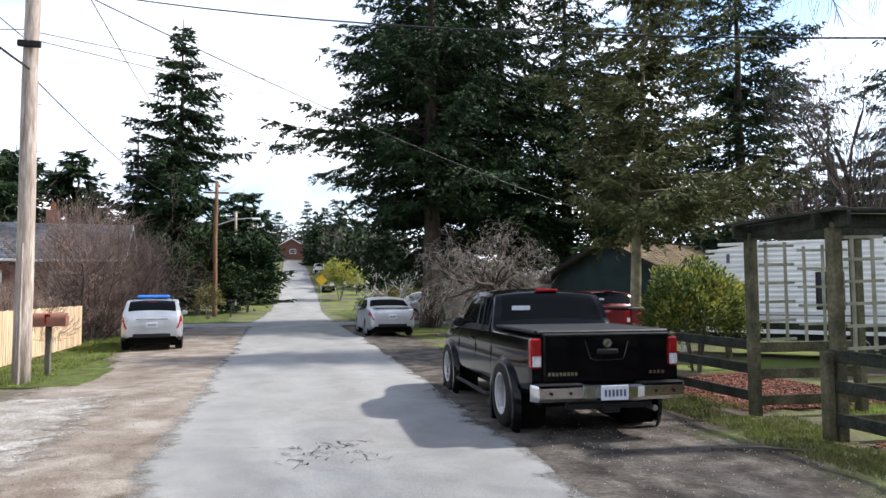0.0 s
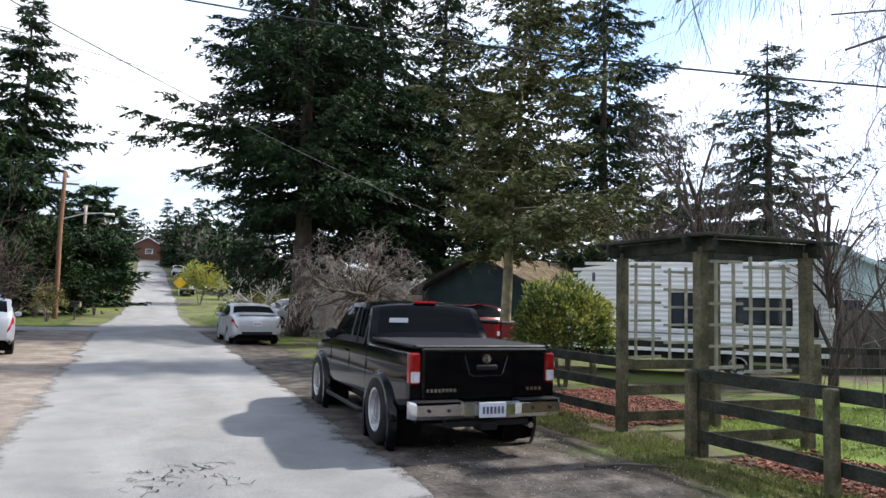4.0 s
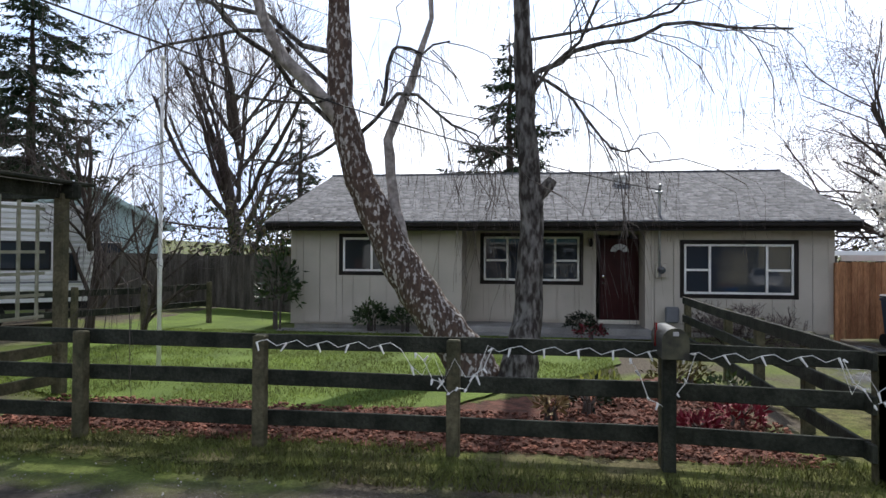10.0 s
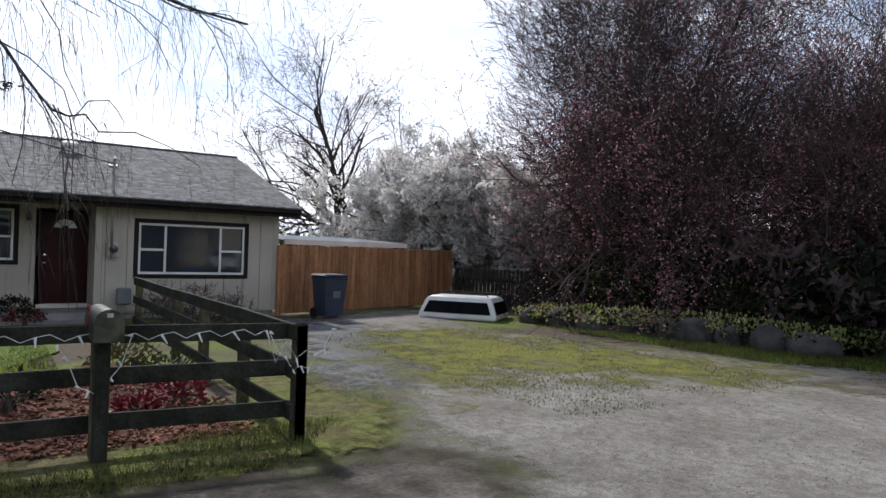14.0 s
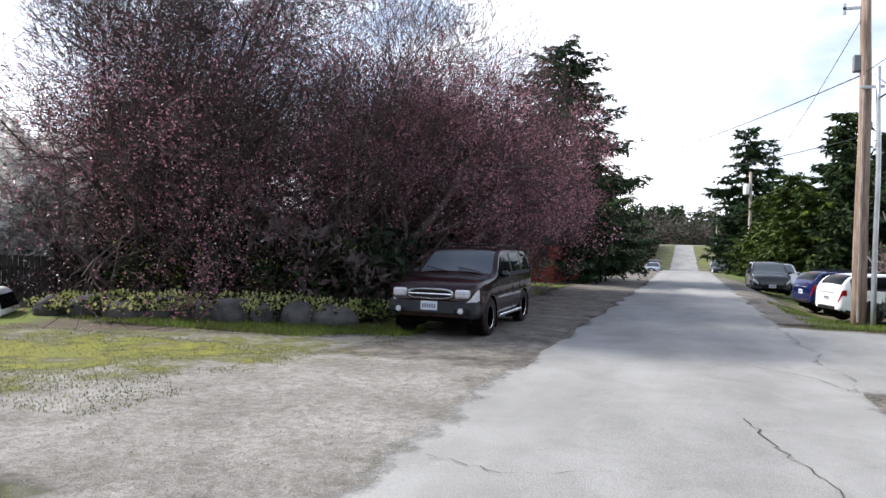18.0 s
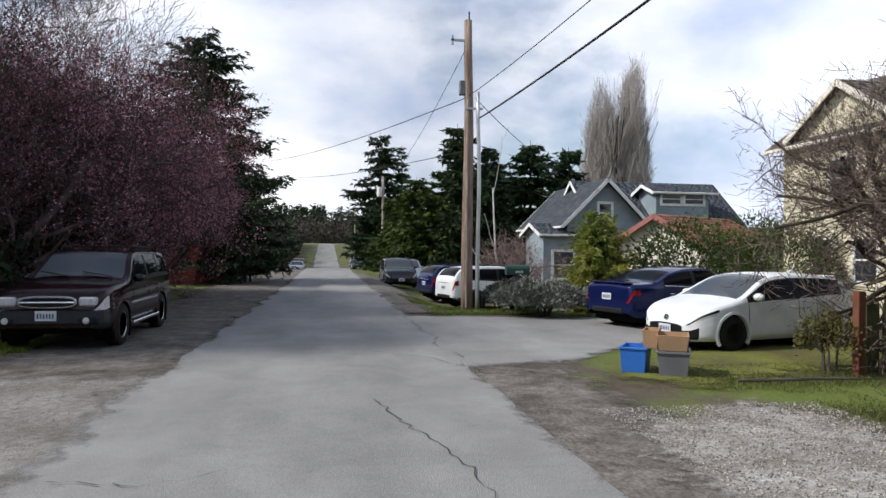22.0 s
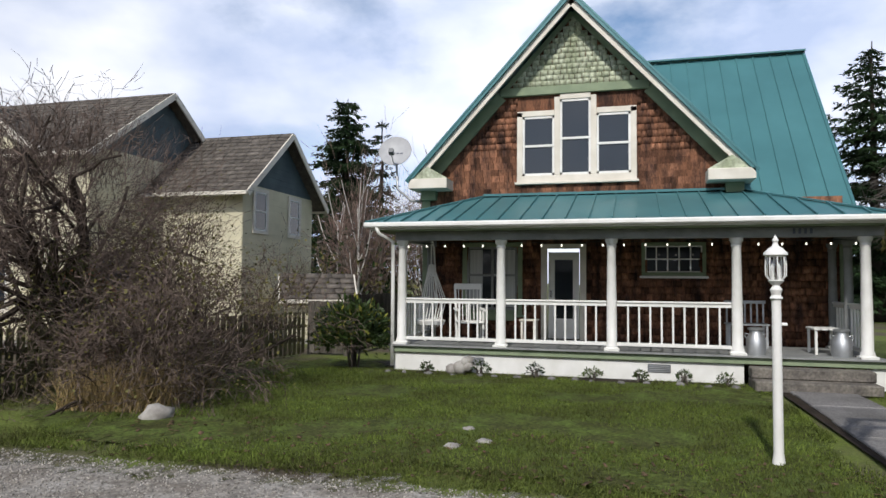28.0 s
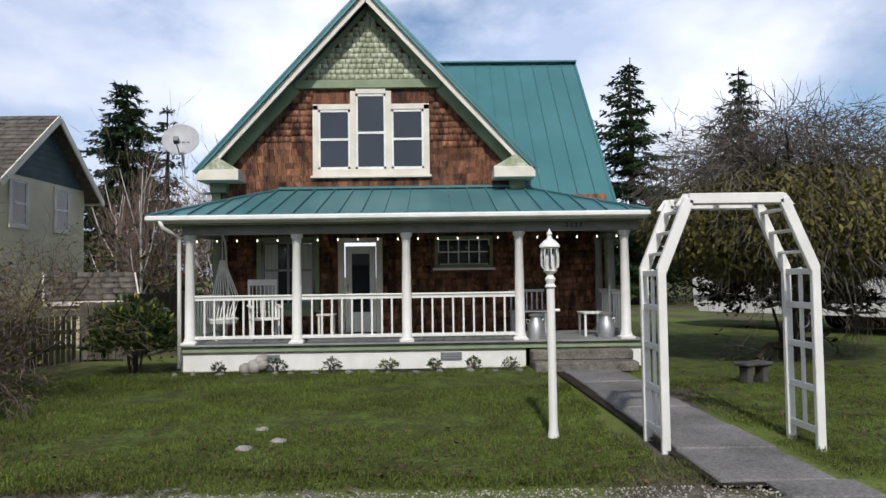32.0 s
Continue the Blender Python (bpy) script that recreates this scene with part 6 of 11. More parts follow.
SHAPES = dict(
    sedan=dict(r=0.33, fx=1.40, rx=-1.36,
               top=[(-2.40, .72), (-2.385, 1.00), (-2.32, 1.08), (-2.2, 1.105), (-1.75, 1.13), (-1.62, 1.16), (-1.0, 1.40), (-.55, 1.475), (0, 1.495), (.32, 1.455), (1.20, 1.03), (1.36, 1.0), (1.9, .92), (2.2, .80), (2.34, .66), (2.40, .48)],
               belt=[(-2.40, .66), (-2.3, .98), (-1.6, 1.03), (-.4, .975), (.9, .93), (1.3, .90), (1.9, .80), (2.2, .68), (2.40, .44)],
               wide=[(-2.40, .66), (-2.36, .78), (-2.2, .86), (-1.7, .905), (-.6, .91), (.6, .905), (1.5, .90), (2.0, .83), (2.25, .68), (2.36, .52), (2.40, .40)],
               sill=[(-2.40, .40), (-2.25, .30), (-1.8, .23), (1.8, .21), (2.25, .22), (2.40, .28)],
               screen=(.36, 1.16), back=(-1.60, -1.02), side=(-1.42, 1.0), posts=(-.36,), belt_z=.95,
               lamps=[("headlamp", lambda x, y, z, k: x > 1.93 and y > .42 and 9 <= k < LOW), ("grille", lambda x, y, z, k: x > 2.2 and y < .5 and 3 <= k < 8),
                      ("tail_lamp", lambda x, y, z, k: -2.39 < x < -2.13 and 9 <= k < 11)]),
    hatch=dict(r=0.33, fx=1.33, rx=-1.30,
               top=[(-2.18, .62), (-2.165, .90), (-2.12, 1.02), (-2.02, 1.14), (-1.80, 1.30), (-1.55, 1.385), (-.9, 1.44), (-.25, 1.45), (.15, 1.42), (1.18, .985), (1.30, .955), (1.7, .865), (1.98, .75), (2.10, .66), (2.18, .50)],
               belt=[(-2.18, .60), (-2.1, .97), (-1.6, 1.02), (-.5, .965), (.9, .905), (1.2, .88), (1.7, .78), (2.0, .66), (2.18, .46)],
               wide=[(-2.18, .64), (-2.12, .77), (-1.9, .86), (-1.3, .90), (-.3, .885), (.7, .885), (1.35, .90), (1.75, .85), (2.0, .74), (2.12, .60), (2.18, .44)],
               sill=[(-2.18, .44), (-2.05, .32), (-1.75, .22), (0, .18), (1.7, .19), (2.1, .19), (2.18, .26)],
               screen=(.20, 1.14), back=(-2.10, -1.62), side=(-1.62, .98), posts=(-.38,), belt_z=.92,
               lamps=[("headlamp", lambda x, y, z, k: 1.72 < x < 2.06 and k == 10), ("grille", lambda x, y, z, k: (x > 2.04 and 1 <= k < 7) or (1.66 < x < 2.14 and k == 11)),
                      ("tail_lamp", lambda x, y, z, k: x < -1.90 and 10 <= k < LOW)]),
    wagon=dict(r=0.345, fx=1.34, rx=-1.32, tumble=0.30,
               top=[(-2.24, .80), (-2.225, 1.08), (-2.16, 1.20), (-2.02, 1.40), (-1.86, 1.54), (-1.7, 1.585), (-.8, 1.63), (-.1, 1.63), (.22, 1.58), (1.12, 1.10), (1.26, 1.07), (1.8, 1.0), (2.08, .90), (2.2, .74), (2.25, .56)],
               belt=[(-2.24, .74), (-2.15, 1.08), (-1.5, 1.10), (-.4, 1.05), (.9, 1.01), (1.2, .99), (1.8, .92), (2.1, .78), (2.25, .52)],
               wide=[(-2.24, .72), (-2.2, .80), (-2.0, .87), (-1.4, .90), (.6, .895), (1.4, .895), (1.9, .84), (2.12, .70), (2.21, .58), (2.25, .48)],
               sill=[(-2.24, .46), (-2.1, .36), (-1.8, .30), (1.8, .28), (2.15, .29), (2.25, .34)],
               screen=(.26, 1.08), back=(-2.12, -1.76), side=(-1.92, .94), posts=(-.34, -1.26), belt_z=1.03,
               lamps=[("headlamp", lambda x, y, z, k: 1.88 < x < 2.2 and 8 <= k < 11), ("grille", lambda x, y, z, k: x > 2.19 and 4 <= k < LOW),
                      ("tail_lamp", lambda x, y, z, k: x < -2.02 and 9 <= k < LOW), ("cladding", lambda x, y, z, k: z < .44 or (min(abs(x - 1.34), abs(x + 1.32)) < .47 and z < .66 and min(math.hypot(x - 1.34, z - .345), math.hypot(x + 1.32, z - .345)) < .46))]),
    suv=dict(r=0.375, fx=1.42, rx=-1.43, tumble=0.30,
             top=[(-2.38, .84), (-2.372, 1.10), (-2.32, 1.25), (-2.16, 1.58), (-2.02, 1.655), (-1.2, 1.69), (0, 1.69), (.24, 1.655), (.98, 1.20), (1.10, 1.165), (1.6, 1.13), (2.05, 1.07), (2.24, 1.0), (2.33, .90), (2.38, .74)],
             belt=[(-2.38, .80), (-2.3, 1.12), (-1.5, 1.13), (0, 1.10), (1.0, 1.08), (1.6, 1.02), (2.1, .96), (2.38, .70)],
             wide=[(-2.38, .78), (-2.35, .84), (-2.15, .885), (-1.5, .90), (1.4, .90), (1.9, .87), (2.15, .82), (2.30, .75), (2.38, .66)],
             sill=[(-2.38, .50), (-2.2, .42), (-1.8, .36), (1.8, .36), (2.2, .38), (2.38, .42)],
             screen=(.28, .95), back=(-2.28, -2.06), side=(-2.10, .84), posts=(-.30, -1.20), belt_z=1.08,
             lamps=[("headlamp", lambda x, y, z, k: 2.06 < x < 2.375 and 7 <= k < 11), ("tail_lamp", lambda x, y, z, k: x < -2.24 and 7 <= k < LOW), ("cladding", lambda x, y, z, k: k < 1 or (abs(x) > 2.02 and k < 5))]),
    pickup=dict(r=0.405, fx=1.62, rx=-1.60, tumble=0.26,
                top=[(-2.60, 1.285), (-1.02, 1.295), (-.98, 1.30), (-.955, 1.34), (-.90, 1.42), (-.76, 1.69), (-.66, 1.76), (-.2, 1.80), (.12, 1.80), (.38, 1.755), (1.10, 1.285), (1.2, 1.265), (1.8, 1.20), (2.25, 1.10), (2.42, 1.0), (2.5, .84)],
                belt=[(-2.60, 1.22), (-1.0, 1.22), (1.0, 1.19), (1.6, 1.14), (2.2, 1.02), (2.5, .80)],
                wide=[(-2.60, .865), (-2.5, .875), (-1.5, .885), (1.5, .885), (2.1, .86), (2.4, .78), (2.5, .68)],
                sill=[(-2.60, .62), (-2.4, .58), (-2.0, .52), (2.0, .50), (2.5, .56)],
                screen=(.42, 1.08), back=(-.93, -.70), side=(-.80, .98), posts=(-.12,), belt_z=1.2,
                lamps=[("headlamp", lambda x, y, z, k: 2.15 < x < 2.45 and 8 <= k < LOW)]),
    van=dict(r=0.34, fx=1.5, rx=-1.5, tumble=0.25,
             top=[(-2.5, .8), (-2.48, 1.1), (-2.4, 1.3), (-2.25, 1.62), (-2.1, 1.7), (-1, 1.74), (.3, 1.72), (.6, 1.66), (1.5, 1.12), (1.7, 1.06), (2.2, .9), (2.4, .76), (2.5, .55)],
             belt=[(-2.5, .75), (-2.4, 1.05), (0, 1.04), (1.5, 1.0), (2.1, .82), (2.5, .5)],
             wide=[(-2.5, .80), (-2.4, .90), (-2, .96), (1.6, .95), (2.2, .84), (2.42, .66), (2.5, .5)],
             sill=[(-2.5, .42), (-2.2, .3), (-1.8, .25), (2.0, .25), (2.5, .32)],
             screen=(.64, 1.45), back=(-2.36, -2.16), side=(-2.15, 1.25), posts=(.2, -1.1), belt_z=1.0,
             lamps=[("headlamp", lambda x, y, z, k: x > 2.05 and 8 <= k < 11), ("tail_lamp", lambda x, y, z, k: x < -2.3 and 7 <= k < LOW)]))


def car(name, label, x, y, rz, kind, col, rim=None, plates=True, size=1.0):
    """A parked car of one of six shapes, front towards its own +x."""
    z = ground_z(x, y)
    c = thing(name, (x, y, z), label, "car" if kind != "pickup" else "pickup", "parked cars", rz)
    c.matrix_basis = c.matrix_basis @ Matrix.Scale(size, 4)
    rim = rim or M_ALLOY
    S = dict(SHAPES[kind])
    S["rear_panel"], S["front_panel"] = col, M_GRILLE if kind in ("hatch", "wagon") else col
    r = S["r"]
    cur = car_skin(c, S, col, kind)
    xr, xf = S["top"][0][0], S["top"][-1][0]
    W_ = float(cur["wide"](0.0))
    for s in (-1, 1):
        for x_ in (S["fx"], S["rx"]):
            w = float(cur["wide"](x_))
            wheel_opening(c, x_, s, cur["wide"], r, M_CLADDING if kind == "wagon" else col, 0.10 if kind == "pickup" else 0.04, 0.055 if kind == "pickup" else 0.010)
            wheel(c, x_, s * (w - (0.07 if kind == "pickup" else 0.11)), r, 0.22 if kind != "pickup" else 0.28, rim, 6 if kind == "pickup" else 5 if kind in ("suv", "sedan") else 8)
    zs, B0 = float(cur["sill"](0.0)), S["belt_z"]
    door_gaps(c, [S["posts"][0], S["side"][1] - 0.02] + ([S["rx"] + r + 0.10] if kind not in ("pickup",) else [-0.96]), cur, zs + 0.06)
    handles(c, [S["posts"][0] + 0.18, S["posts"][0] - 0.78] if kind != "pickup" else [0.08], W_ * 0.995, B0 - 0.13, M_CHROME if kind == "sedan" else col)
    mirrors(c, S["side"][1] - 0.22, W_ * 0.94, B0 + 0.01, P_DARK if kind in ("suv", "pickup") else col)
    part("underbody", B(((xr + 0.25, -W_ * 0.78, zs - 0.06), (xf - 0.25, W_ * 0.78, zs + 0.12))), M_LINER, c)
    zf, zr_ = float(cur["sill"](xf)), float(cur["sill"](xr))
    if kind == "hatch":
        part("lower_lip", prism(bmesh.new(), [(-0.62, 0.17), (0.62, 0.17), (0.50, 0.25), (-0.50, 0.25)], xf - 0.10, xf + 0.03, "x"), M_PLASTIC, c)
        part("badge", lathe(bmesh.new(), [(0.06, 0), (0.055, 0.012), (0.03, 0.012), (0.03, 0.0)], 18, pose(xf - 0.02, 0, 0.60, 0, 70)), M_CHROME, c)
        part("roof_fin", prism(bmesh.new(), [(-1.30, 1.42), (-1.06, 1.43), (-1.26, 1.50)], -0.03, 0.03, "y"), col, c)
        part("rear_spoiler", B(((-1.92, -0.52, 1.345), (-1.60, 0.52, 1.385)), bev=0.015), col, c)
    if kind == "sedan":
        for s in (-1, 1):
            pts = [(x_, s * (float(cur["wide"](x_)) * 0.985 + 0.004), float(cur["belt"](x_)) + 0.01) for x_ in np.linspace(-1.4, 0.95, 12)]
            part("window_trim", tube(bmesh.new(), pts, 0.010, 5), M_CHROME, c)
        part("boot_lip", B(((xr + 0.02, -0.66, 1.085), (xr + 0.24, 0.66, 1.118)), bev=0.012), col, c)
    if kind in ("sedan", "wagon", "hatch", "van"):
        part("rear_diffuser", B(((xr - 0.02, -0.55, zr_ - 0.04), (xr + 0.16, 0.55, zr_ + 0.10)), bev=0.03), M_PLASTIC, c)
    if kind == "wagon":
        if "blue roof block" in label:
            # a low blue block along the roof
            part("roof_box", B(((-1.5, -0.48, 1.64), (0.1, 0.48, 1.74)), bev=0.04), M_BLUETUB, c, "low blue block along the roof")
        part("tail_trim", B(((xr - 0.012, -0.46, 0.985), (xr + 0.03, 0.46, 1.01)), bev=0.006), M_CHROME, c)
        part("high_brake_lamp", B(((-1.90, -0.14, 1.50), (-1.86, 0.14, 1.53)), bev=0.006), M_REDLAMP, c)
    if plates:
        plate(c, xf + (0.012 if kind != "suv" else 0.045), 0, zf + (0.13 if kind != "suv" else 0.20), 1)
        plate(c, xr - (0.012 if kind != "pickup" else 0.21), 0, zr_ + (0.36 if kind != "pickup" else 0.03), -1)
    if kind == "suv":
        part("front_bumper", prism(bmesh.new(), [(2.10, -0.86), (2.30, -0.84), (2.42, -0.66), (2.42, 0.66), (2.30, 0.84), (2.10, 0.86)], 0.50, 0.70, "z"), M_CLADDING, c, "grey moulded front bumper")
        part("rear_bumper", prism(bmesh.new(), [(-2.20, -0.88), (-2.38, -0.86), (-2.46, -0.70), (-2.46, 0.70), (-2.38, 0.86), (-2.20, 0.88)], 0.50, 0.72, "z"), M_CLADDING, c, "grey moulded rear bumper")
        for s in (-1, 1):
            part("roof_rack", tube(bmesh.new(), [(-1.9, s * 0.60, 1.64), (-1.8, s * 0.60, 1.735), (0.0, s * 0.60, 1.745), (0.12, s * 0.60, 1.66)], 0.018, 6), M_PLASTIC, c)
            part("side_strip", B(((-0.96, s * (W_ + 0.004) - 0.008, 0.70), (0.94, s * (W_ + 0.004) + 0.008, 0.745)), bev=0.004), M_CHROME, c)
            part("running_board", B(((-0.95, s * (W_ - 0.12), 0.33), (0.95, s * (W_ + 0.06), 0.39)), bev=0.015), M_CHROME, c)
            fl = part("fog_lamp_bezel", B(((2.30, s * 0.46, 0.48), (2.43, s * 0.78, 0.60)), bev=0.025), M_PLASTIC, c)
            part("fog_lamp", lathe(bmesh.new(), [(0.055, 0), (0.05, 0.02), (0, 0.03)], 14, pose(2.42, s * 0.60, 0.54, 0, 90)), M_WHITELAMP, fl)
        for x_ in (-1.5, -0.4):
            part("roof_crossbar", tube(bmesh.new(), [(x_, -0.6, 1.74), (x_, 0.6, 1.74)], 0.014, 6), M_PLASTIC, c)
        part("grille", B(((xf - 0.04, -0.41, 0.755), (xf + 0.008, 0.41, 0.915)), bev=0.015), M_GRILLE, c)
        ring = [(xf + 0.012, 0.43 * math.copysign(abs(math.cos(t)) ** 0.6, math.cos(t)), 0.835 + 0.085 * math.copysign(abs(math.sin(t)) ** 0.7, math.sin(t))) for t in np.linspace(0, 2 * math.pi, 33)]
        part("grille_surround", tube(bmesh.new(), ring, 0.020, 6, False), M_CHROME, c)
        part("grille_bar", tube(bmesh.new(), [(xf + 0.012, -0.42, 0.835), (xf + 0.02, 0, 0.838), (xf + 0.012, 0.42, 0.835)], 0.013, 6), M_CHROME, c)
        for s in (-1, 1):
            part("headlamp", B(((xf - 0.16, s * 0.47, 0.765), (xf + 0.014, s * 0.735, 0.92)), bev=0.03), M_WHITELAMP, c, "clear headlamp")
        for s in (-1, 1):
            part("wiper", beam(bmesh.new(), (1.00, s * 0.35 + 0.22, 1.20), (0.88, s * 0.35 - 0.30, 1.285), 0.02, 0.015), M_PLASTIC, c)
    if kind == "wagon":
        for s in (-1, 1):
            part("roof_rail", tube(bmesh.new(), [(-1.6, s * 0.58, 1.58), (-1.5, s * 0.58, 1.64), (0.1, s * 0.58, 1.64), (0.2, s * 0.58, 1.58)], 0.016, 6), M_PLASTIC, c)
    if kind == "pickup":
        part("bed_cover", B(((-2.56, -0.80, 1.270), (-1.0, 0.80, 1.318)), bev=0.016), mat("bed_cover_vinyl", (0.016, 0.016, 0.018), (0.010, 0.010, 0.011), scale=8, rough=0.55, bump=0.2), c)
        for s in (-1, 1):
            part("bed_rail", tube(bmesh.new(), [(-2.55, s * 0.815, 1.30), (-1.02, s * 0.815, 1.305)], 0.020, 6), M_PLASTIC, c)
            l = part("tail_lamp", B(((-2.62, s * 0.755, 0.90), (-2.50, s * 0.882, 1.24)), bev=0.022), M_REDLAMP, c)
            part("reversing_lamp", B(((-2.628, s * 0.77, 0.925), (-2.60, s * 0.868, 1.045)), bev=0.008), M_WHITELAMP, l)
            part("lamp_divider", B(((-2.63, s * 0.78, 1.05), (-2.60, s * 0.892, 1.066))), M_REDLAMP, l)
            part("side_step", tube(bmesh.new(), [(-1.0, s * 0.86, 0.42), (-0.9, s * 0.93, 0.40), (0.9, s * 0.93, 0.40), (1.0, s * 0.86, 0.42)], 0.03, 8), M_PLASTIC, c)
            part("b_pillar_strip", beam(bmesh.new(), (-0.52, s * 0.905, 1.20), (-0.44, s * 0.79, 1.68), 0.03, 0.02, 0.006), col, c)
        part("tailgate", B(((-2.640, -0.745, 0.735), (-2.575, 0.745, 1.285)), bev=0.022), col, c)
        part("tailgate_lip", B(((-2.655, -0.75, 1.255), (-2.58, 0.75, 1.288)), bev=0.012), M_PLASTIC, c)
        rim_ = [(-0.26, 1.20), (-0.20, 1.01), (-0.16, 0.99), (0.16, 0.99), (0.20, 1.01), (0.26, 1.20)]
        part("tailgate_recess", tube(bmesh.new(), [(-2.641, y_, z_) for y_, z_ in rim_], 0.008, 6), P_DARK, c)
        part("tailgate_handle", B(((-2.665, -0.13, 1.055), (-2.635, 0.13, 1.115)), bev=0.014), M_PLASTIC, c)
        part("badge", lathe(bmesh.new(), [(0.055, 0), (0.05, 0.014), (0.036, 0.014), (0.036, 0.0)], 18, pose(-2.642, 0, 1.175, 0, -90)), M_CHROME, c)
        part("badge_bar", B(((-2.660, -0.06, 1.167), (-2.645, 0.06, 1.183))), M_CHROME, c)
        for k in range(8):
            part("badge_bar", B(((-2.648, 0.70 - k * 0.044, 0.825), (-2.638, 0.70 - k * 0.044 - 0.030, 0.862))), M_CHROME, c)
        for k in range(4):
            part("badge_bar", B(((-2.648, -0.50 - k * 0.05, 0.825), (-2.638, -0.50 - k * 0.05 - 0.032, 0.862))), M_CHROME, c)
        prof = [(-2.60, 0.735), (-2.76, 0.735), (-2.80, 0.71), (-2.80, 0.60), (-2.75, 0.555), (-2.60, 0.545)]
        bp = bmesh.new()
        st = [(-0.89, 0.13, 0.0), (-0.85, 0.02, 0.0), (-0.36, 0.0, 0.0), (-0.30, 0.035, -0.012), (0.30, 0.035, -0.012), (0.36, 0.0, 0.0), (0.85, 0.02, 0.0), (0.89, 0.13, 0.0)]
        rows = [[bp.verts.new((min(x_ + dx, -2.58), y_, z_ + dz)) for x_, z_ in prof] for y_, dx, dz in st]
        for a, b in zip(rows, rows[1:]):
            for k in range(6):
                bp.faces.new((a[k], b[k], b[(k + 1) % 6], a[(k + 1) % 6]))
        bp.faces.new(rows[0])
        bp.faces.new(rows[-1][::-1])
        bmesh.ops.recalc_face_normals(bp, faces=bp.faces[:])
        bump = part("rear_bumper", bp, M_CHROME, c, "chrome step bumper", smooth=True, angle=25)
        part("step_pad", B(((-2.785, -0.86, 0.733), (-2.60, -0.34, 0.746)), bev=0.004), M_PLASTIC, bump)
        part("step_pad", B(((-2.785, 0.34, 0.733), (-2.60, 0.86, 0.746)), bev=0.004), M_PLASTIC, bump)
        for y_ in (-0.72, -0.50, 0.50, 0.72):
            part("parking_sensor", lathe(bmesh.new(), [(0.018, 0), (0.016, 0.006), (0, 0.008)], 10, pose(-2.80, y_, 0.655, 0, -90)), M_PLASTIC, bump)
        part("tow_hitch", B(((-2.74, -0.10, 0.42), (-2.50, 0.10, 0.50)), ((-2.70, -0.5, 0.46), (-2.60, 0.5, 0.53)), bev=0.01), M_PLASTIC, c)
        part("brake_lamp", B(((-0.72, -0.16, 1.755), (-0.66, 0.16, 1.792)), bev=0.008), M_REDLAMP, c)
        part("window_sticker", beam(bmesh.new(), (-0.868, 0.30, 1.535), (-0.868, 0.56, 1.535), 0.006, 0.06), M_PLATE, c, "blue and white sticker")
        part("exhaust", tube(bmesh.new(), [(-2.0, -0.6, 0.45), (-2.55, -0.62, 0.42)], 0.035, 8), M_GALV, c)
        for ch in c.children:
            if not ch.name.startswith("wheel") or ch.name.startswith(("wheel_arch", "wheel_liner")):
                ch.matrix_basis = Matrix.Translation((0, 0, -0.10)) @ ch.matrix_basis
        part("rear_axle", tube(bmesh.new(), [(-1.6, -0.75, 0.42), (-1.6, 0.75, 0.42)], 0.06, 8), M_LINER, c)
    return c


P_DARK = paint("trim_black", (0.012, 0.012, 0.014), 0.0, 0.25)
P_BLACK = paint("black_paint", (0.003, 0.003, 0.004), 0.0, 0.08)
P_BLACK.node_tree.nodes["Principled BSDF"].inputs["Specular IOR Level"].default_value = 0.16
P_MAROON = paint("dark_maroon_paint", (0.014, 0.0035, 0.005), 0.0)
P_MAROON.node_tree.nodes["Principled BSDF"].inputs["Specular IOR Level"].default_value = 0.25
P_SILVER = paint("silver_paint", (0.45, 0.47, 0.50), 0.6, 0.35)
P_WHITE = paint("white_paint_car", (0.76, 0.77, 0.78), 0.0, 0.3)
P_BLUE = paint("navy_paint", (0.008, 0.014, 0.075), 0.3)
P_RED = paint("red_paint", (0.16, 0.02, 0.02), 0.3)
P_GREY = paint("charcoal_paint", (0.05, 0.052, 0.055), 0.4)

car("pickup_truck", "black pickup truck with chrome bumper and bed cover", 3.64, 9.38, 87.5, "pickup", P_BLACK, M_ALLOY)
car("suv", "dark maroon sport utility car with chrome grille on the shoulder", 4.20, -13.75, 90, "suv", P_MAROON, M_CHROME, size=0.96)
car("hatchback", "white hatchback parked on the driveway edge", -7.75, -11.6, 14, "hatch", P_WHITE, M_PLASTIC, size=0.90)
car("sedan", "dark blue saloon car parked on the driveway", -8.2, -15.0, 198, "sedan", P_BLUE, M_ALLOY, size=0.90)
car("crossover", "white estate car parked beyond the utility pole", -6.6, -26.3, 196, "wagon", P_WHITE, M_PLASTIC)
car("crossover", "blue estate car parked beside the white one", -6.3, -29.4, 196, "wagon", P_BLUE, M_PLASTIC)
car("crossover", "black estate car facing up the lane", -4.1, -39.2, 90, "wagon", P_GREY)
car("crossover", "grey car parked behind the black estate", -5.2, -44.2, 90, "wagon", P_SILVER)
car("sedan", "silver saloon car parked under the firs", 4.25, 27.6, 90, "sedan", P_SILVER)
car("crossover", "pale silver estate car with blue roof block on the verge", -3.75, 23.0, 97, "wagon", P_SILVER, size=0.93)
car("minivan", "white minivan parked in a drive behind the firs", 9.2, 41.5, 200, "van", P_WHITE)
car("pickup_truck", "red pickup parked behind the garden shrub", 9.6, 19.3, 100, "pickup", P_RED)
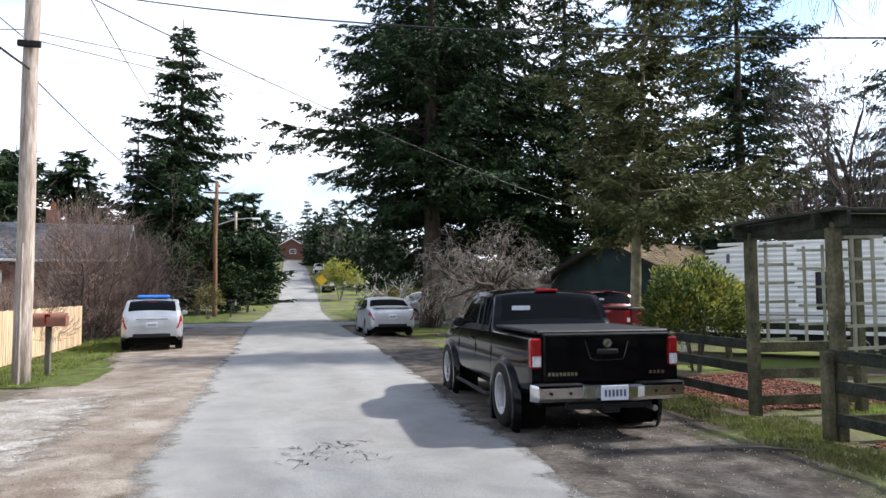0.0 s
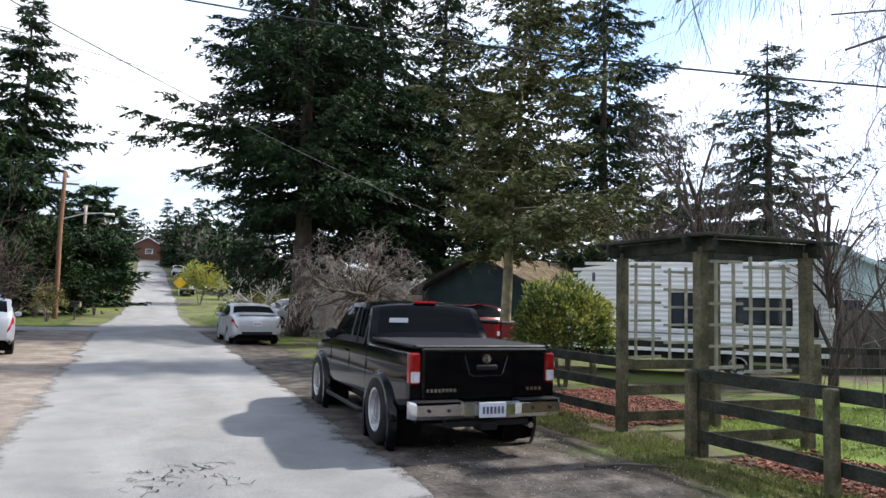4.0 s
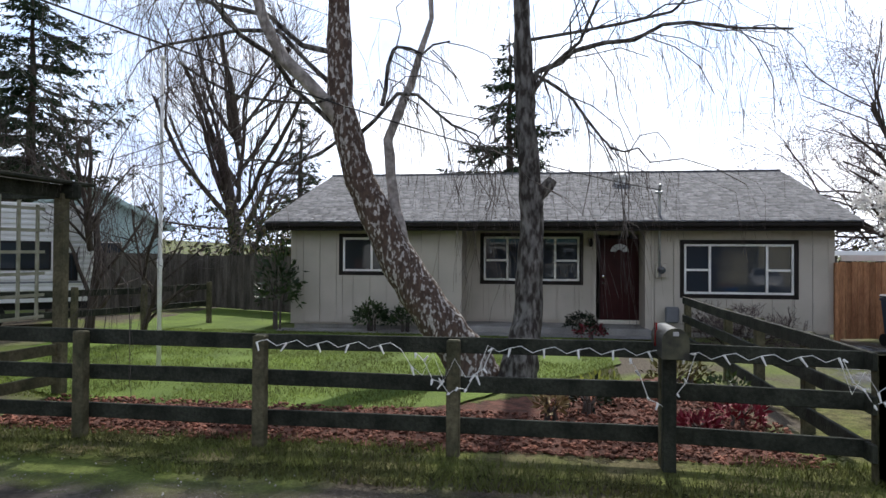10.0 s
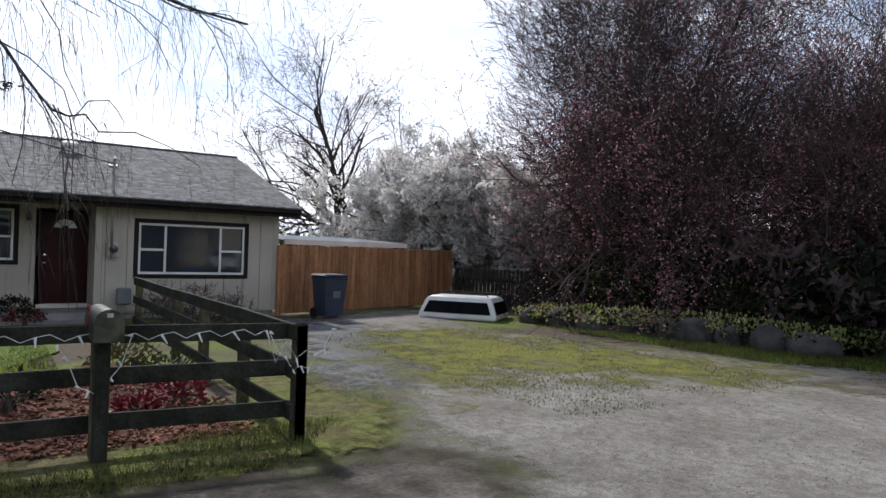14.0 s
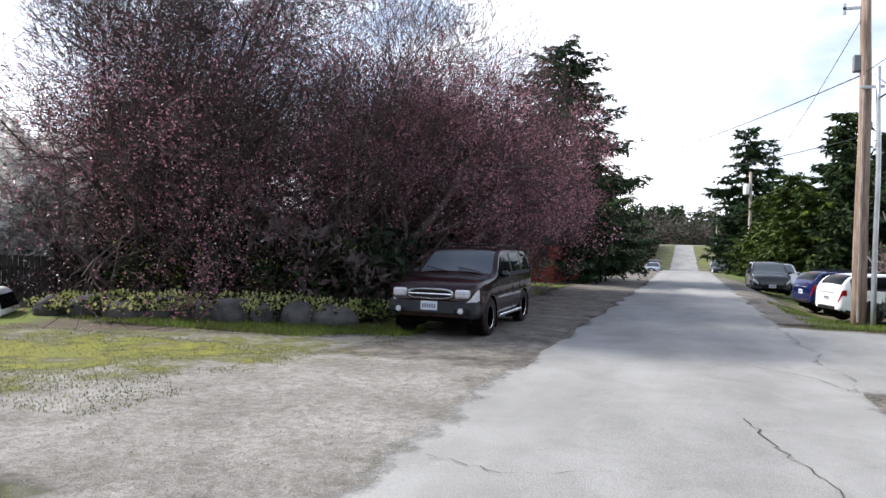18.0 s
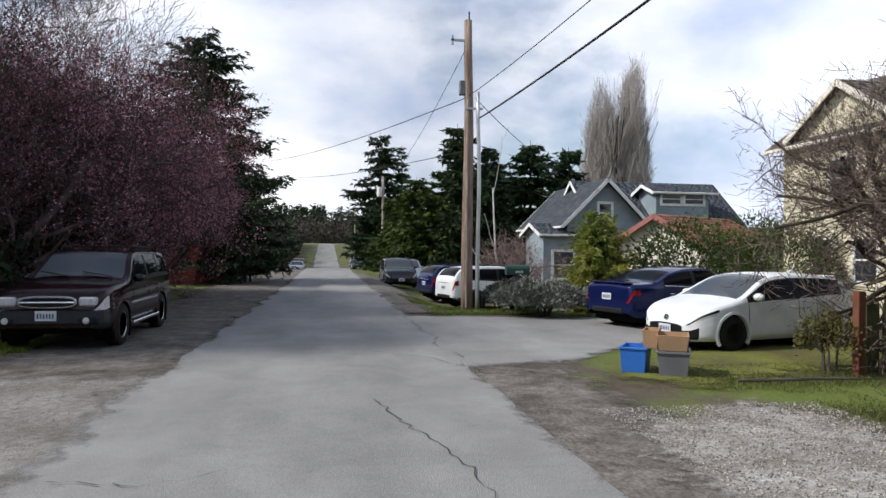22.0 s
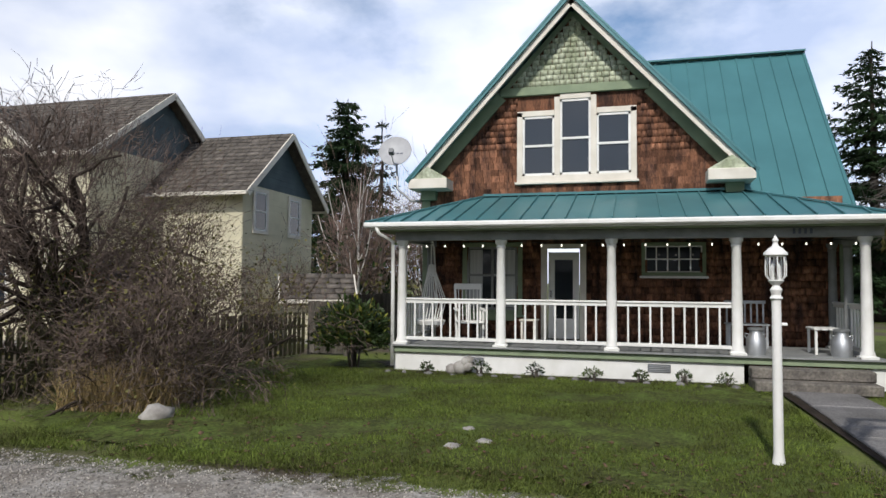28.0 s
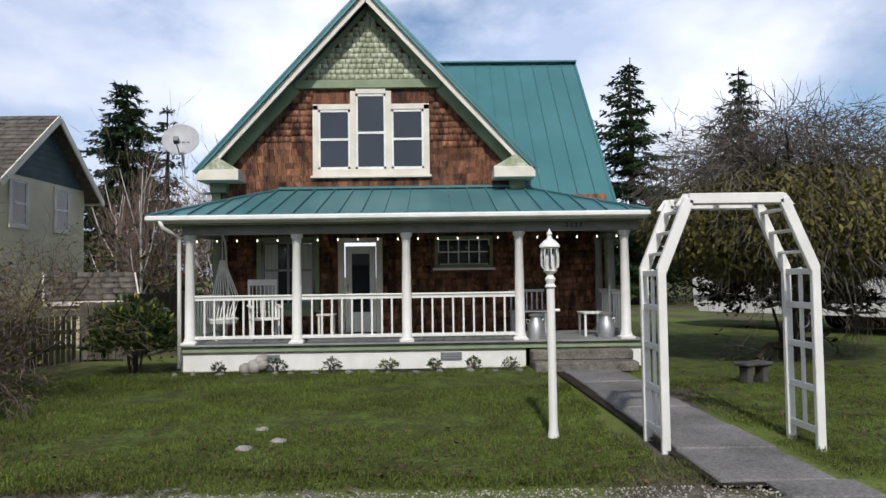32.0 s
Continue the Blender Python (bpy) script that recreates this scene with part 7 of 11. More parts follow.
for x_, y_, rz_, k_, p_, l_ in ((6.9, 92, 88, "suv", P_WHITE, "white car parked up the lane"), (7.2, 106, 88, "wagon", P_SILVER, "silver car parked up the lane"), (7.4, 118, 88, "pickup", P_WHITE, "pale pickup parked up the lane"),
                                (3.4, -86, 90, "sedan", P_SILVER, "silver car parked down the lane"), (3.6, -95, 90, "suv", P_RED, "red car parked down the lane"), (-4.2, -92, 90, "pickup", P_GREY, "dark pickup parked down the lane"), (-4.4, -101, 90, "wagon", P_SILVER, "pale car parked down the lane")):
    car("distant_car", l_, x_, y_, rz_, k_, p_)


# ---- plants ----
def leaves(name, c, d, length, width, material, parent, seed=1, label="", jitter=0.35, tri=False):
    """Small pointed leaves: a diamond each at c, along d."""
    g = np.random.default_rng(seed)
    c, d = np.asarray(c, float), np.asarray(d, float)
    n = len(c)
    d = d + g.normal(0, jitter, (n, 3))
    d /= np.linalg.norm(d, axis=1, keepdims=True) + 1e-9
    s = np.cross(d, g.normal(0, 1, (n, 3)))
    s /= np.linalg.norm(s, axis=1, keepdims=True) + 1e-9
    k = g.uniform(0.65, 1.35, (n, 1))
    L, w = length * k, width * k
    if tri:
        v = np.stack([c - s * w * 0.5, c + s * w * 0.5, c + d * L], 1).reshape(-1, 3)
        return tagged(arrays(name, v, np.arange(3 * n).reshape(n, 3), material, parent, label), kind="stuff")
    up = np.cross(s, d)
    v = np.stack([c, c + d * L * 0.5 + s * w * 0.5 + up * L * 0.06, c + d * L, c + d * L * 0.5 - s * w * 0.5 + up * L * 0.06], 1).reshape(-1, 3)
    f = np.arange(4 * n).reshape(n, 4)
    ob = arrays(name, v, f, material, parent, label)
    return tagged(ob, kind="stuff")


def sticks(name, seg, material, parent, sides=4, label=""):
    """Tapered twigs: rows of p (3), q (3), r0, r1."""
    a = np.asarray(seg, float)
    p, q, r0, r1 = a[:, :3], a[:, 3:6], a[:, 6:7], a[:, 7:8]
    d = q - p
    d /= np.linalg.norm(d, axis=1, keepdims=True) + 1e-9
    ref = np.where(np.abs(d[:, 2:3]) < 0.9, [[0, 0, 1.0]], [[1.0, 0, 0]])
    u = np.cross(d, ref)
    u /= np.linalg.norm(u, axis=1, keepdims=True)
    w = np.cross(d, u)
    n = len(a)
    if sides == 1:
        k = np.random.default_rng(n).uniform(0, math.pi, (n, 1))
        o = u * np.cos(k) + w * np.sin(k)
        v = np.stack([p - o * r0, p + o * r0, q + o * r1, q - o * r1], 1)
        return tagged(arrays(name, v.reshape(-1, 3), np.arange(4 * n).reshape(n, 4), material, parent, label), kind="stuff")
    v = np.zeros((n, 2 * sides, 3))
    for k in range(sides):
        o = u * math.cos(2 * math.pi * k / sides) + w * math.sin(2 * math.pi * k / sides)
        v[:, k], v[:, sides + k] = p + o * r0, q + o * r1
    base = np.array([[k, (k + 1) % sides, sides + (k + 1) % sides, sides + k] for k in range(sides)])
    f = (base[None] + (np.arange(n) * 2 * sides)[:, None, None]).reshape(-1, 4)
    ob = arrays(name, v.reshape(-1, 3), f, material, parent, label, smooth=True)
    return tagged(ob, kind="stuff")


def conifer(name, label, x, y, h, R, base=0.08, seed=1, trunk=0.28, needles=None, dens=1.0, droop=0.35, leaf=0.24, levels=None, category="tree", ragged=0.4, shape=0.85, bark=None, group="conifers", lean=0.0, slim=0.38, belly=0.0):
    """Whorls of drooping limbs with upturned ends; each limb carries side twigs, each twig a row of narrow sprays."""
    g = np.random.default_rng(seed)
    z0 = ground_z(x, y)
    t = thing(name, (x, y, z0), label, category, group)
    n = 9
    pts = [(lean * h * (k / n) ** 1.5 + 0.04 * math.sin(k * 1.7 + seed), 0.04 * math.cos(k * 2.1 + seed), h * k / n - (0.1 if k == 0 else 0)) for k in range(n + 1)]
    part("trunk", tube(bmesh.new(), pts, [trunk * (1 - 0.93 * k / n) * (1.25 if k == 0 else 1) for k in range(n + 1)], 10), bark or M_BARK, t, smooth=True)
    levels = levels or int(h * 1.75)
    seg, O, T, TL = [], [], [], []
    for i in range(levels):
        f = base + (0.985 - base) * (i + g.uniform(0, 0.9)) / levels
        z = h * f
        Lz = R * max(0.03, (1 - (f - base) / (1 - base))) ** shape
        if belly:
            Lz *= min(1.0, 0.45 + 0.55 * (f - base) / belly)
        ax = lean * h * f ** 1.5
        for a in g.uniform(0, 2 * math.pi, int(5 + 3 * (1 - f))):
            lump = noise.noise((math.cos(a) * 1.3 + seed, math.sin(a) * 1.3, z * 0.32))
            L = max(0.18, Lz * (1 + ragged * 1.5 * lump) * g.uniform(1 - ragged, 1 + ragged * 0.3))
            rise = g.uniform(-0.1, 0.3) * (0.6 + f) - droop * 0.35
            c_, s_ = math.cos(a), math.sin(a)
            o = np.array([ax, 0, z])
            m = max(3, int(L / 0.6))
            prev = o
            for k in range(1, m + 1):
                s = k / m
                p = o + np.array([c_, s_, rise]) * L * s + np.array([0, 0, L * (-droop * 0.5 * s * s + 0.16 * s ** 4)])
                seg.append([*prev, *p, 0.045 * (1.05 - s) * (L / R + 0.3), 0.04 * (1.02 - s) * (L / R + 0.3)])
                cnt = max(1, int(dens * 5.0 * L / m * (0.25 if s < 0.3 else 1.0) + g.uniform()))
                u = g.uniform(0, 1, (cnt, 1))
                side = np.where(g.uniform(0, 1, (cnt, 1)) < 0.5, -1.0, 1.0)
                O.append(prev + (p - prev) * u)
                T.append(np.array([c_, s_, 0]) * g.uniform(0.35, 1.0, (cnt, 1)) + np.array([-s_, c_, 0]) * side * g.uniform(0.3, 1.0, (cnt, 1)) + np.array([0, 0, -1]) * g.uniform(0.0, 0.22 + 0.45 * droop, (cnt, 1)))
                TL.append((0.26 * L * (1.15 - s) + 0.25 + 0.1 * R / 5) * g.uniform(0.55, 1.2, (cnt, 1)))
                prev = p
            O.append(prev[None])
            T.append(np.array([[c_, s_, 0.1]]))
            TL.append(np.array([[0.3 + 0.04 * L]]))
    O, T, TL = np.concatenate(O), np.concatenate(T), np.concatenate(TL)
    T /= np.linalg.norm(T, axis=1, keepdims=True)
    num = np.clip((TL[:, 0] / (leaf * 0.25)).astype(int), 2, 22)
    i = np.repeat(np.arange(len(O)), num)
    u = g.uniform(0.05, 1.0, (len(i), 1))
    C = O[i] + T[i] * TL[i] * u + np.array([0, 0, -0.28]) * TL[i] * u * u + g.normal(0, 0.03, (len(i), 3))
    D = T[i] * 0.8 + g.normal(0, 0.5, (len(i), 3)) * [1, 1, 0.4] + np.array([0, 0, -0.2])
    sticks("limb_growth", seg, bark or M_BARK, t, 3)
    leaves("crown", C, D, leaf, leaf * slim, needles or M_FIR, t, seed, jitter=0.2, tri=True)
    return t


def tangle(name, parent, blobs, n, length, r, material, seed, bias=(0, 0, 0.5), gap=0.0, flow=0.7):
    """Fine twigs filling the given ellipsoids (centre, radii), streaming outwards, with gaps."""
    g = np.random.default_rng(seed)
    seg = []
    for cx, cy, cz, rx, ry, rz in blobs:
        u = g.normal(0, 1, (n, 3))
        u /= np.linalg.norm(u, axis=1, keepdims=True)
        rad = g.uniform(0.12, 1, (n, 1)) ** 0.5
        lump = np.array([noise.noise((float(a) * 2.0 + seed, float(b) * 2.0, float(c) * 2.0)) for a, b, c in u])[:, None]
        p = u * rad * (1 + 0.45 * lump) * [rx, ry, rz] + [cx, cy, cz]
        if gap:
            keep = np.array([noise.noise((float(a) * 0.8 + seed, float(b) * 0.8, float(c) * 0.8)) > gap - 0.6 for a, b, c in p])
            p, u = p[keep], u[keep]
        d = u * flow + np.array(bias) + g.normal(0, 0.45, u.shape)
        d /= np.linalg.norm(d, axis=1, keepdims=True)
        L = length * g.uniform(0.5, 1.5, (len(p), 1))
        mid = p + d * L * 0.5
        d2 = d + g.normal(0, 0.3, d.shape)
        d2 /= np.linalg.norm(d2, axis=1, keepdims=True)
        one = np.ones((len(p), 1))
        seg.append(np.concatenate([p, mid, one * r, one * r * 0.8], 1))
        seg.append(np.concatenate([mid, mid + d2 * L * 0.5, one * r * 0.8, one * r * 0.4], 1))
    return sticks(name, np.concatenate(seg), material, parent, 1)


def grow(g, out, tips, p, d, L, r, depth, maxd, spread, up, wander, kids, droop=0.0, taper=0.62, minr=0.004):
    """Adds a limb that wanders, and the limbs that leave it."""
    n = max(2, int(3 + 2 * (maxd - depth) / maxd))
    q, dd, rr = p.copy(), d / np.linalg.norm(d), r
    for k in range(n):
        dd = dd + g.normal(0, wander, 3) + np.array([0, 0, (up if depth < maxd - 1 else up - droop) * 0.25])
        dd /= np.linalg.norm(dd)
        e = q + dd * L / n
        r1 = max(minr, rr - (r - r * taper) / n)
        out.append([*q, *e, rr, r1, depth])
        if depth < maxd and k >= (1 if depth else 0):
            for _ in range(kids[min(depth, len(kids) - 1)]):
                if g.uniform() < 0.82:
                    az = g.uniform(0, 2 * math.pi)
                    o = np.cross(dd, [math.cos(az), math.sin(az), 0.31])
                    o /= np.linalg.norm(o) + 1e-9
                    nd = dd * g.uniform(0.45, 0.9) + o * spread * g.uniform(0.6, 1.15)
                    s = q + (e - q) * g.uniform(0, 1)
                    grow(g, out, tips, s, nd, L * g.uniform(0.48, 0.72), max(minr, r1 * g.uniform(0.42, 0.62)), depth + 1, maxd, spread, up, wander, kids, droop, taper, minr)
        q, rr = e, r1
    if depth >= maxd - 1:
        tips.append([*q, *dd])


def bare_tree(name, label, x, y, stems, seed=1, maxd=4, spread=0.75, up=0.25, wander=0.12, kids=(2, 2, 2, 2), droop=0.0, bark=None, twig=None, buds=None, bud_n=2, bud_s=0.05, category="tree", group="bare trees", minr=0.004, spray=0.12, z=None, bunch=1):
    """stems: (dx, dy, dz, direction, length, radius) of each stem."""
    g = np.random.default_rng(seed)
    t = thing(name, (x, y, ground_z(x, y) if z is None else z), label, category, group)
    out, tips = [], []
    for dx, dy, dz, dr, L, r in stems:
        grow(g, out, tips, np.array([dx, dy, dz], float), np.array(dr, float), L, r, 0, maxd, spread, up, wander, kids, droop, minr=minr)
    a = np.array(out)
    thick = a[a[:, 8] <= 1]
    thin = a[a[:, 8] > 1]
    sticks("trunk", thick[:, :8], bark or M_BARK, t, 7)
    if len(thin):
        stout = thin[:, 6] > max(0.012, minr * 1.6)
        if stout.any():
            sticks("twig_growth", thin[stout][:, :8], twig or M_TWIG, t, 3)
        sticks("fine_growth", thin[~stout][:, :8], twig or M_TWIG, t, 1)
    if buds:
        tp = np.array(tips)
        for mat_, cnt, size, nm in buds:
            k = g.integers(0, len(tp), int(len(tp) * cnt))
            back = g.uniform(0, 0.35, (len(k), 1))
            if bunch > 1:
                k, back = np.repeat(k[::bunch], bunch), np.repeat(back[::bunch], bunch, 0)
            c = tp[k, :3] - tp[k, 3:] * back + g.normal(0, spray, (len(k), 3))
            leaves(nm, c, g.normal(0, 1, (len(k), 3)), size, size * 0.7, mat_, t, seed + 5)
    return t


def bush(name, label, x, y, r, h, leaf_m, n=2500, seed=1, leaf=0.09, lw=0.5, stems=8, category="shrub", second=None, lump=0.25, z=None, rx=None, group="shrubs", inner=0.55, hollow=0.0):
    """A leafy shrub: stems, and leaves thick at an uneven outline."""
    g = np.random.default_rng(seed)
    t = thing(name, (x, y, ground_z(x, y) if z is None else z), label, category, group)
    rx = rx or r
    seg = []
    for k in range(stems):
        a = g.uniform(0, 2 * math.pi)
        e = np.array([math.cos(a) * rx * 0.6, math.sin(a) * r * 0.6, h * g.uniform(0.55, 0.85)])
        m_ = e * [0.35, 0.35, 0.55]
        b0 = np.array([math.cos(a) * 0.08, math.sin(a) * 0.08, -0.05])
        seg += [[*b0, *m_, 0.025, 0.018], [*m_, *e, 0.018, 0.006]]
    sticks("stem_growth", seg, M_TWIG, t, 4)
    u = g.normal(0, 1, (n, 3))
    u[:, 2] = np.abs(u[:, 2]) * 0.9 - 0.15
    u /= np.linalg.norm(u, axis=1, keepdims=True)
    lumps = np.array([noise.noise((float(a) * 2.2 + seed, float(b) * 2.2, float(c_) * 2.2)) for a, b, c_ in u])
    rad = (1 + lump * lumps * 1.8) * np.clip(g.uniform(inner, 1.05, n) ** 0.6, 0, 1.1)
    c = u * rad[:, None] * np.array([rx, r, h * 0.55]) + np.array([0, 0, h * 0.45])
    c[:, 2] = np.maximum(c[:, 2], 0.04)
    if second:
        k = int(n * second[1])
        leaves("foliage", c[k:], u[k:] + [0, 0, 0.2], leaf, leaf * lw, leaf_m, t, seed, jitter=0.6)
        leaves("young_foliage", c[:k] * 1.03, u[:k] + [0, 0, 0.4], leaf, leaf * lw, second[0], t, seed + 1, jitter=0.6)
    else:
        leaves("foliage", c, u + [0, 0, 0.2], leaf, leaf * lw, leaf_m, t, seed, jitter=0.6)
    return t


def tufts(name, label, spots, n, material, seed=1, hgt=0.12, wid=0.012, category="grass", lean=0.5):
    """Grass blades over patches (x0, y0, x1, y1) or inside polygons."""
    g = np.random.default_rng(seed)
    C = []
    areas = np.array([abs((s[2] - s[0]) * (s[3] - s[1])) for s in spots])
    for s, k in zip(spots, (n * areas / areas.sum()).astype(int)):
        C.append(np.stack([g.uniform(s[0], s[2], k), g.uniform(s[1], s[3], k)], 1))
    C = np.concatenate(C)
    keep = np.array([noise.noise((float(a) * 0.9, float(b) * 0.9, seed * 1.3)) > -0.25 + 0.3 * g.uniform() - 0.1 for a, b in C])
    C = C[keep]
    z = np.array([ground_z(float(a), float(b)) for a, b in C])
    c = np.column_stack([C, z + 0.002])
    d = np.column_stack([g.normal(0, lean, (len(C), 2)), np.ones(len(C))])
    d /= np.linalg.norm(d, axis=1, keepdims=True)
    s = np.column_stack([-d[:, 1], d[:, 0], 0 * d[:, 0]]) + g.normal(0, 0.3, (len(C), 3)) * [1, 1, 0]
    s /= np.linalg.norm(s, axis=1, keepdims=True)
    L = hgt * g.uniform(0.4, 1.3, (len(C), 1))
    v = np.stack([c - s * wid / 2, c + s * wid / 2, c + d * L + [0, 0, 0]], 1).reshape(-1, 3)
    f = np.arange(3 * len(C)).reshape(-1, 3)
    ob = arrays(name, v, f, material, None)
    return tagged(ob, label, category, kind="stuff")


# conifers to the north
conifer("fir_tree", "tall dark fir with ragged crown beside the lane", -7.3, 56.5, 23.5, 6.5, 0.08, 3, 0.38, dens=1.9, levels=40, needles=M_FIR, ragged=0.5, shape=0.75, leaf=0.4)
conifer("fir_tree", "dark fir behind the hedge", -10.5, 57, 15, 4.2, 0.1, 4, 0.3, needles=M_FIRL)
for k, (x, y, h, R) in enumerate(((-16, 62, 13.5, 4.6), (-22, 66, 14.5, 5), (-29, 70, 15, 5), (-36, 72, 14, 5), (-45, 70, 14, 6), (-11, 72, 14, 4), (-19, 56, 12, 4.0), (-25, 60, 13, 4.5), (-3.2, 74, 12, 4))):
    conifer("fir_tree", "dark fir in the far row", x, y, h, R, 0.05, 20 + k, 0.3, dens=1.8, leaf=0.6, levels=26, shape=0.45)
conifer("fir_tree", "great dark fir spreading over the shoulder", 7.2, 31.5, 23.5, 7.3, 0.235, 5, 0.48, dens=1.7, levels=46, droop=0.38, ragged=0.4, shape=0.62, belly=0.16)
conifer("fir_tree", "dark fir beside the great one", 11.8, 34.5, 22.5, 6.0, 0.2, 6, 0.42, dens=1.5, levels=42, droop=0.5, shape=0.6)
conifer("fir_tree", "dark fir in the group", 15.8, 35.0, 22, 6.2, 0.16, 7, 0.4, dens=1.4, levels=40, droop=0.45, shape=0.65)
conifer("fir_tree", "dark fir in the group", 9.0, 38.0, 22, 6.0, 0.16, 8, 0.4, dens=1.3, levels=40, droop=0.45, shape=0.65)
conifer("fir_tree", "dark ragged fir behind the garden", 24.4, 31.5, 21, 6.8, 0.10, 9, 0.42, dens=1.5, levels=40, droop=0.3, ragged=0.45, shape=0.55)
conifer("fir_tree", "dark ragged fir behind the trailer", 33.0, 27.5, 17.5, 6.8, 0.10, 10, 0.4, dens=1.5, droop=0.35, ragged=0.45, shape=0.62)
conifer("fir_tree", "dark fir at the back of the garden", 33.5, 35.0, 13, 5.0, 0.1, 11, 0.4, dens=0.8, ragged=0.5)
conifer("olive_pine", "slender tree with olive foliage on a lichen-grown trunk", 9.7, 17.1, 12.5, 3.0, 0.26, 12, 0.17, needles=M_PINEO, dens=2.0, droop=0.15, leaf=0.17, ragged=0.6, shape=0.35, bark=M_LICHEN, levels=34, lean=0.07)
conifer("fir_tree", "pointed fir behind the ranch house", 37.5, 2.2, 14.0, 4.6, 0.1, 13, 0.35, dens=1.8, droop=0.55, ragged=0.4, shape=0.8)
conifer("fir_tree", "dark fir behind the ranch house", 44.5, 16.7, 12.0, 4.5, 0.1, 14, 0.35, dens=0.8, ragged=0.4)
# conifers to the south and west
conifer("fir_tree", "dark fir behind the plum trees", 6.0, -35.5, 12.4, 5.0, 0.06, 15, 0.35, dens=2.6, shape=0.5, ragged=0.4, levels=38)
conifer("fir_tree", "dark fir along the lane", 6.2, -62, 8.0, 3.0, 0.04, 16, 0.3, dens=0.9, leaf=0.4)
conifer("fir_tree", "tall rounded fir down the lane", -6.6, -85, 17.5, 4.2, 0.05, 17, 0.35, dens=1.8, leaf=0.6, shape=0.45, levels=34)
conifer("fir_tree", "fir down the lane", -10.4, -95, 17.5, 3.6, 0.05, 18, 0.35, dens=1.5, leaf=0.6, levels=30)
for k, (x, y, h, R, m_) in enumerate(((-11.5, -60, 13, 3.2, M_FIRL), (-15, -62, 11.5, 3.4, M_FIR), (-14.8, -48.5, 9.8, 2.8, M_FIR), (-8.0, -51, 6.6, 2.9, M_HEDGE), (-7.4, -56, 8.0, 3.0, M_HEDGE), (-10.6, -52.5, 9.5, 3.0, M_FIRL), (-8.0, -43.5, 4.8, 1.5, M_FIRL), (-10.8, -44.5, 8.0, 2.2, M_FIR), (-6.6, -66, 7.0, 2.6, M_HEDGE), (-19, -52, 10, 3, M_FIR), (-7.0, -74, 8, 3, M_FIRL))):
    conifer("fir_tree", "green conifer along the lane", x, y, h, R, 0.03, 40 + k, 0.22, needles=m_, dens=3.0, leaf=0.42, shape=0.5, slim=0.42, levels=int(h * 3))
conifer("fir_tree", "dark fir behind the farmhouses", -38.5, -16.8, 13.0, 4.0, 0.05, 60, 0.35, levels=42, droop=0.5, dens=3.0, shape=0.6)
conifer("fir_tree", "dark fir top behind the farmhouses", -41.0, -15.5, 12.2, 2.4, 0.05, 61, 0.3, dens=0.8)
conifer("fir_tree", "dark ragged fir behind the porch house", -38.3, 11.6, 14.0, 4.4, 0.1, 62, 0.35, levels=36, dens=2.2, ragged=0.5)
conifer("fir_tree", "dark fir behind the yard tree", -40.9, 19.0, 14.2, 4.0, 0.1, 63, 0.35, levels=36, dens=2.2, ragged=0.5)
conifer("fir_tree", "young yellow-green conifer by the driveway", -7.6, -18.3, 2.75, 1.05, 0.02, 64, 0.06, needles=M_SHRUBY, dens=7, leaf=0.12, shape=0.6, levels=24, group="garden conifers", droop=0.05)
for k, (x, y, h, R) in enumerate(((12.5, 108, 10, 4), (15, 96, 11, 4), (20, 86, 11, 5), (-9, 118, 11, 4), (-6.5, 100, 10, 4), (-9, 212, 19, 6), (1, 222, 17, 6), (10, 216, 20, 6), (18, 208, 18, 6), (-18, 214, 17, 6), (13, 185, 15, 5), (12, 125, 12, 5), (-2, 180, 14, 5), (-6, 170, 13, 5), (26, 70, 11, 4.5), (34, 62, 12, 5), (9, 150, 12, 4))):
    conifer("fir_tree", "far fir on the rise", x, y, h, R, 0.04, 80 + k, 0.3, dens=1.0, leaf=0.8, levels=20)
bush("cedar_hedge", "dense dark green hedge by the lane", -2.2, 60.0, 2.2, 6.2, M_FIR, 9000, 1, 0.34, 0.4, rx=2.1, category="hedge", group="hedges")
bush("cedar_hedge", "tall dark green hedge beside the brown pole", -5.6, 54.0, 2.2, 6.4, M_FIRL, 9000, 6, 0.34, 0.4, rx=2.2, category="hedge", group="hedges")
bush("cedar_hedge", "dense green hedge by the lane", -7.4, 48.5, 1.9, 5.0, M_FIR, 6500, 2, 0.32, 0.4, rx=2.0, category="hedge", group="hedges")
bush("shrub", "tan leafless shrub by the pole", -4.2, 46.5, 0.9, 2.2, M_BUD, 1500, 3, 0.12)
bush("shrub", "yellow shrub on the rise", 7.2, 78, 2.4, 4.5, M_SHRUBY, 3000, 4, 0.3)
bush("shrub", "clipped green shrub by the bank", 7.0, 47.5, 1.5, 1.4, M_SHRUB, 2500, 5, 0.15)
bush("shrub", "brown shrub on the bank", 9.5, 52, 2.8, 2.0, M_BUD, 3000, 6, 0.2)


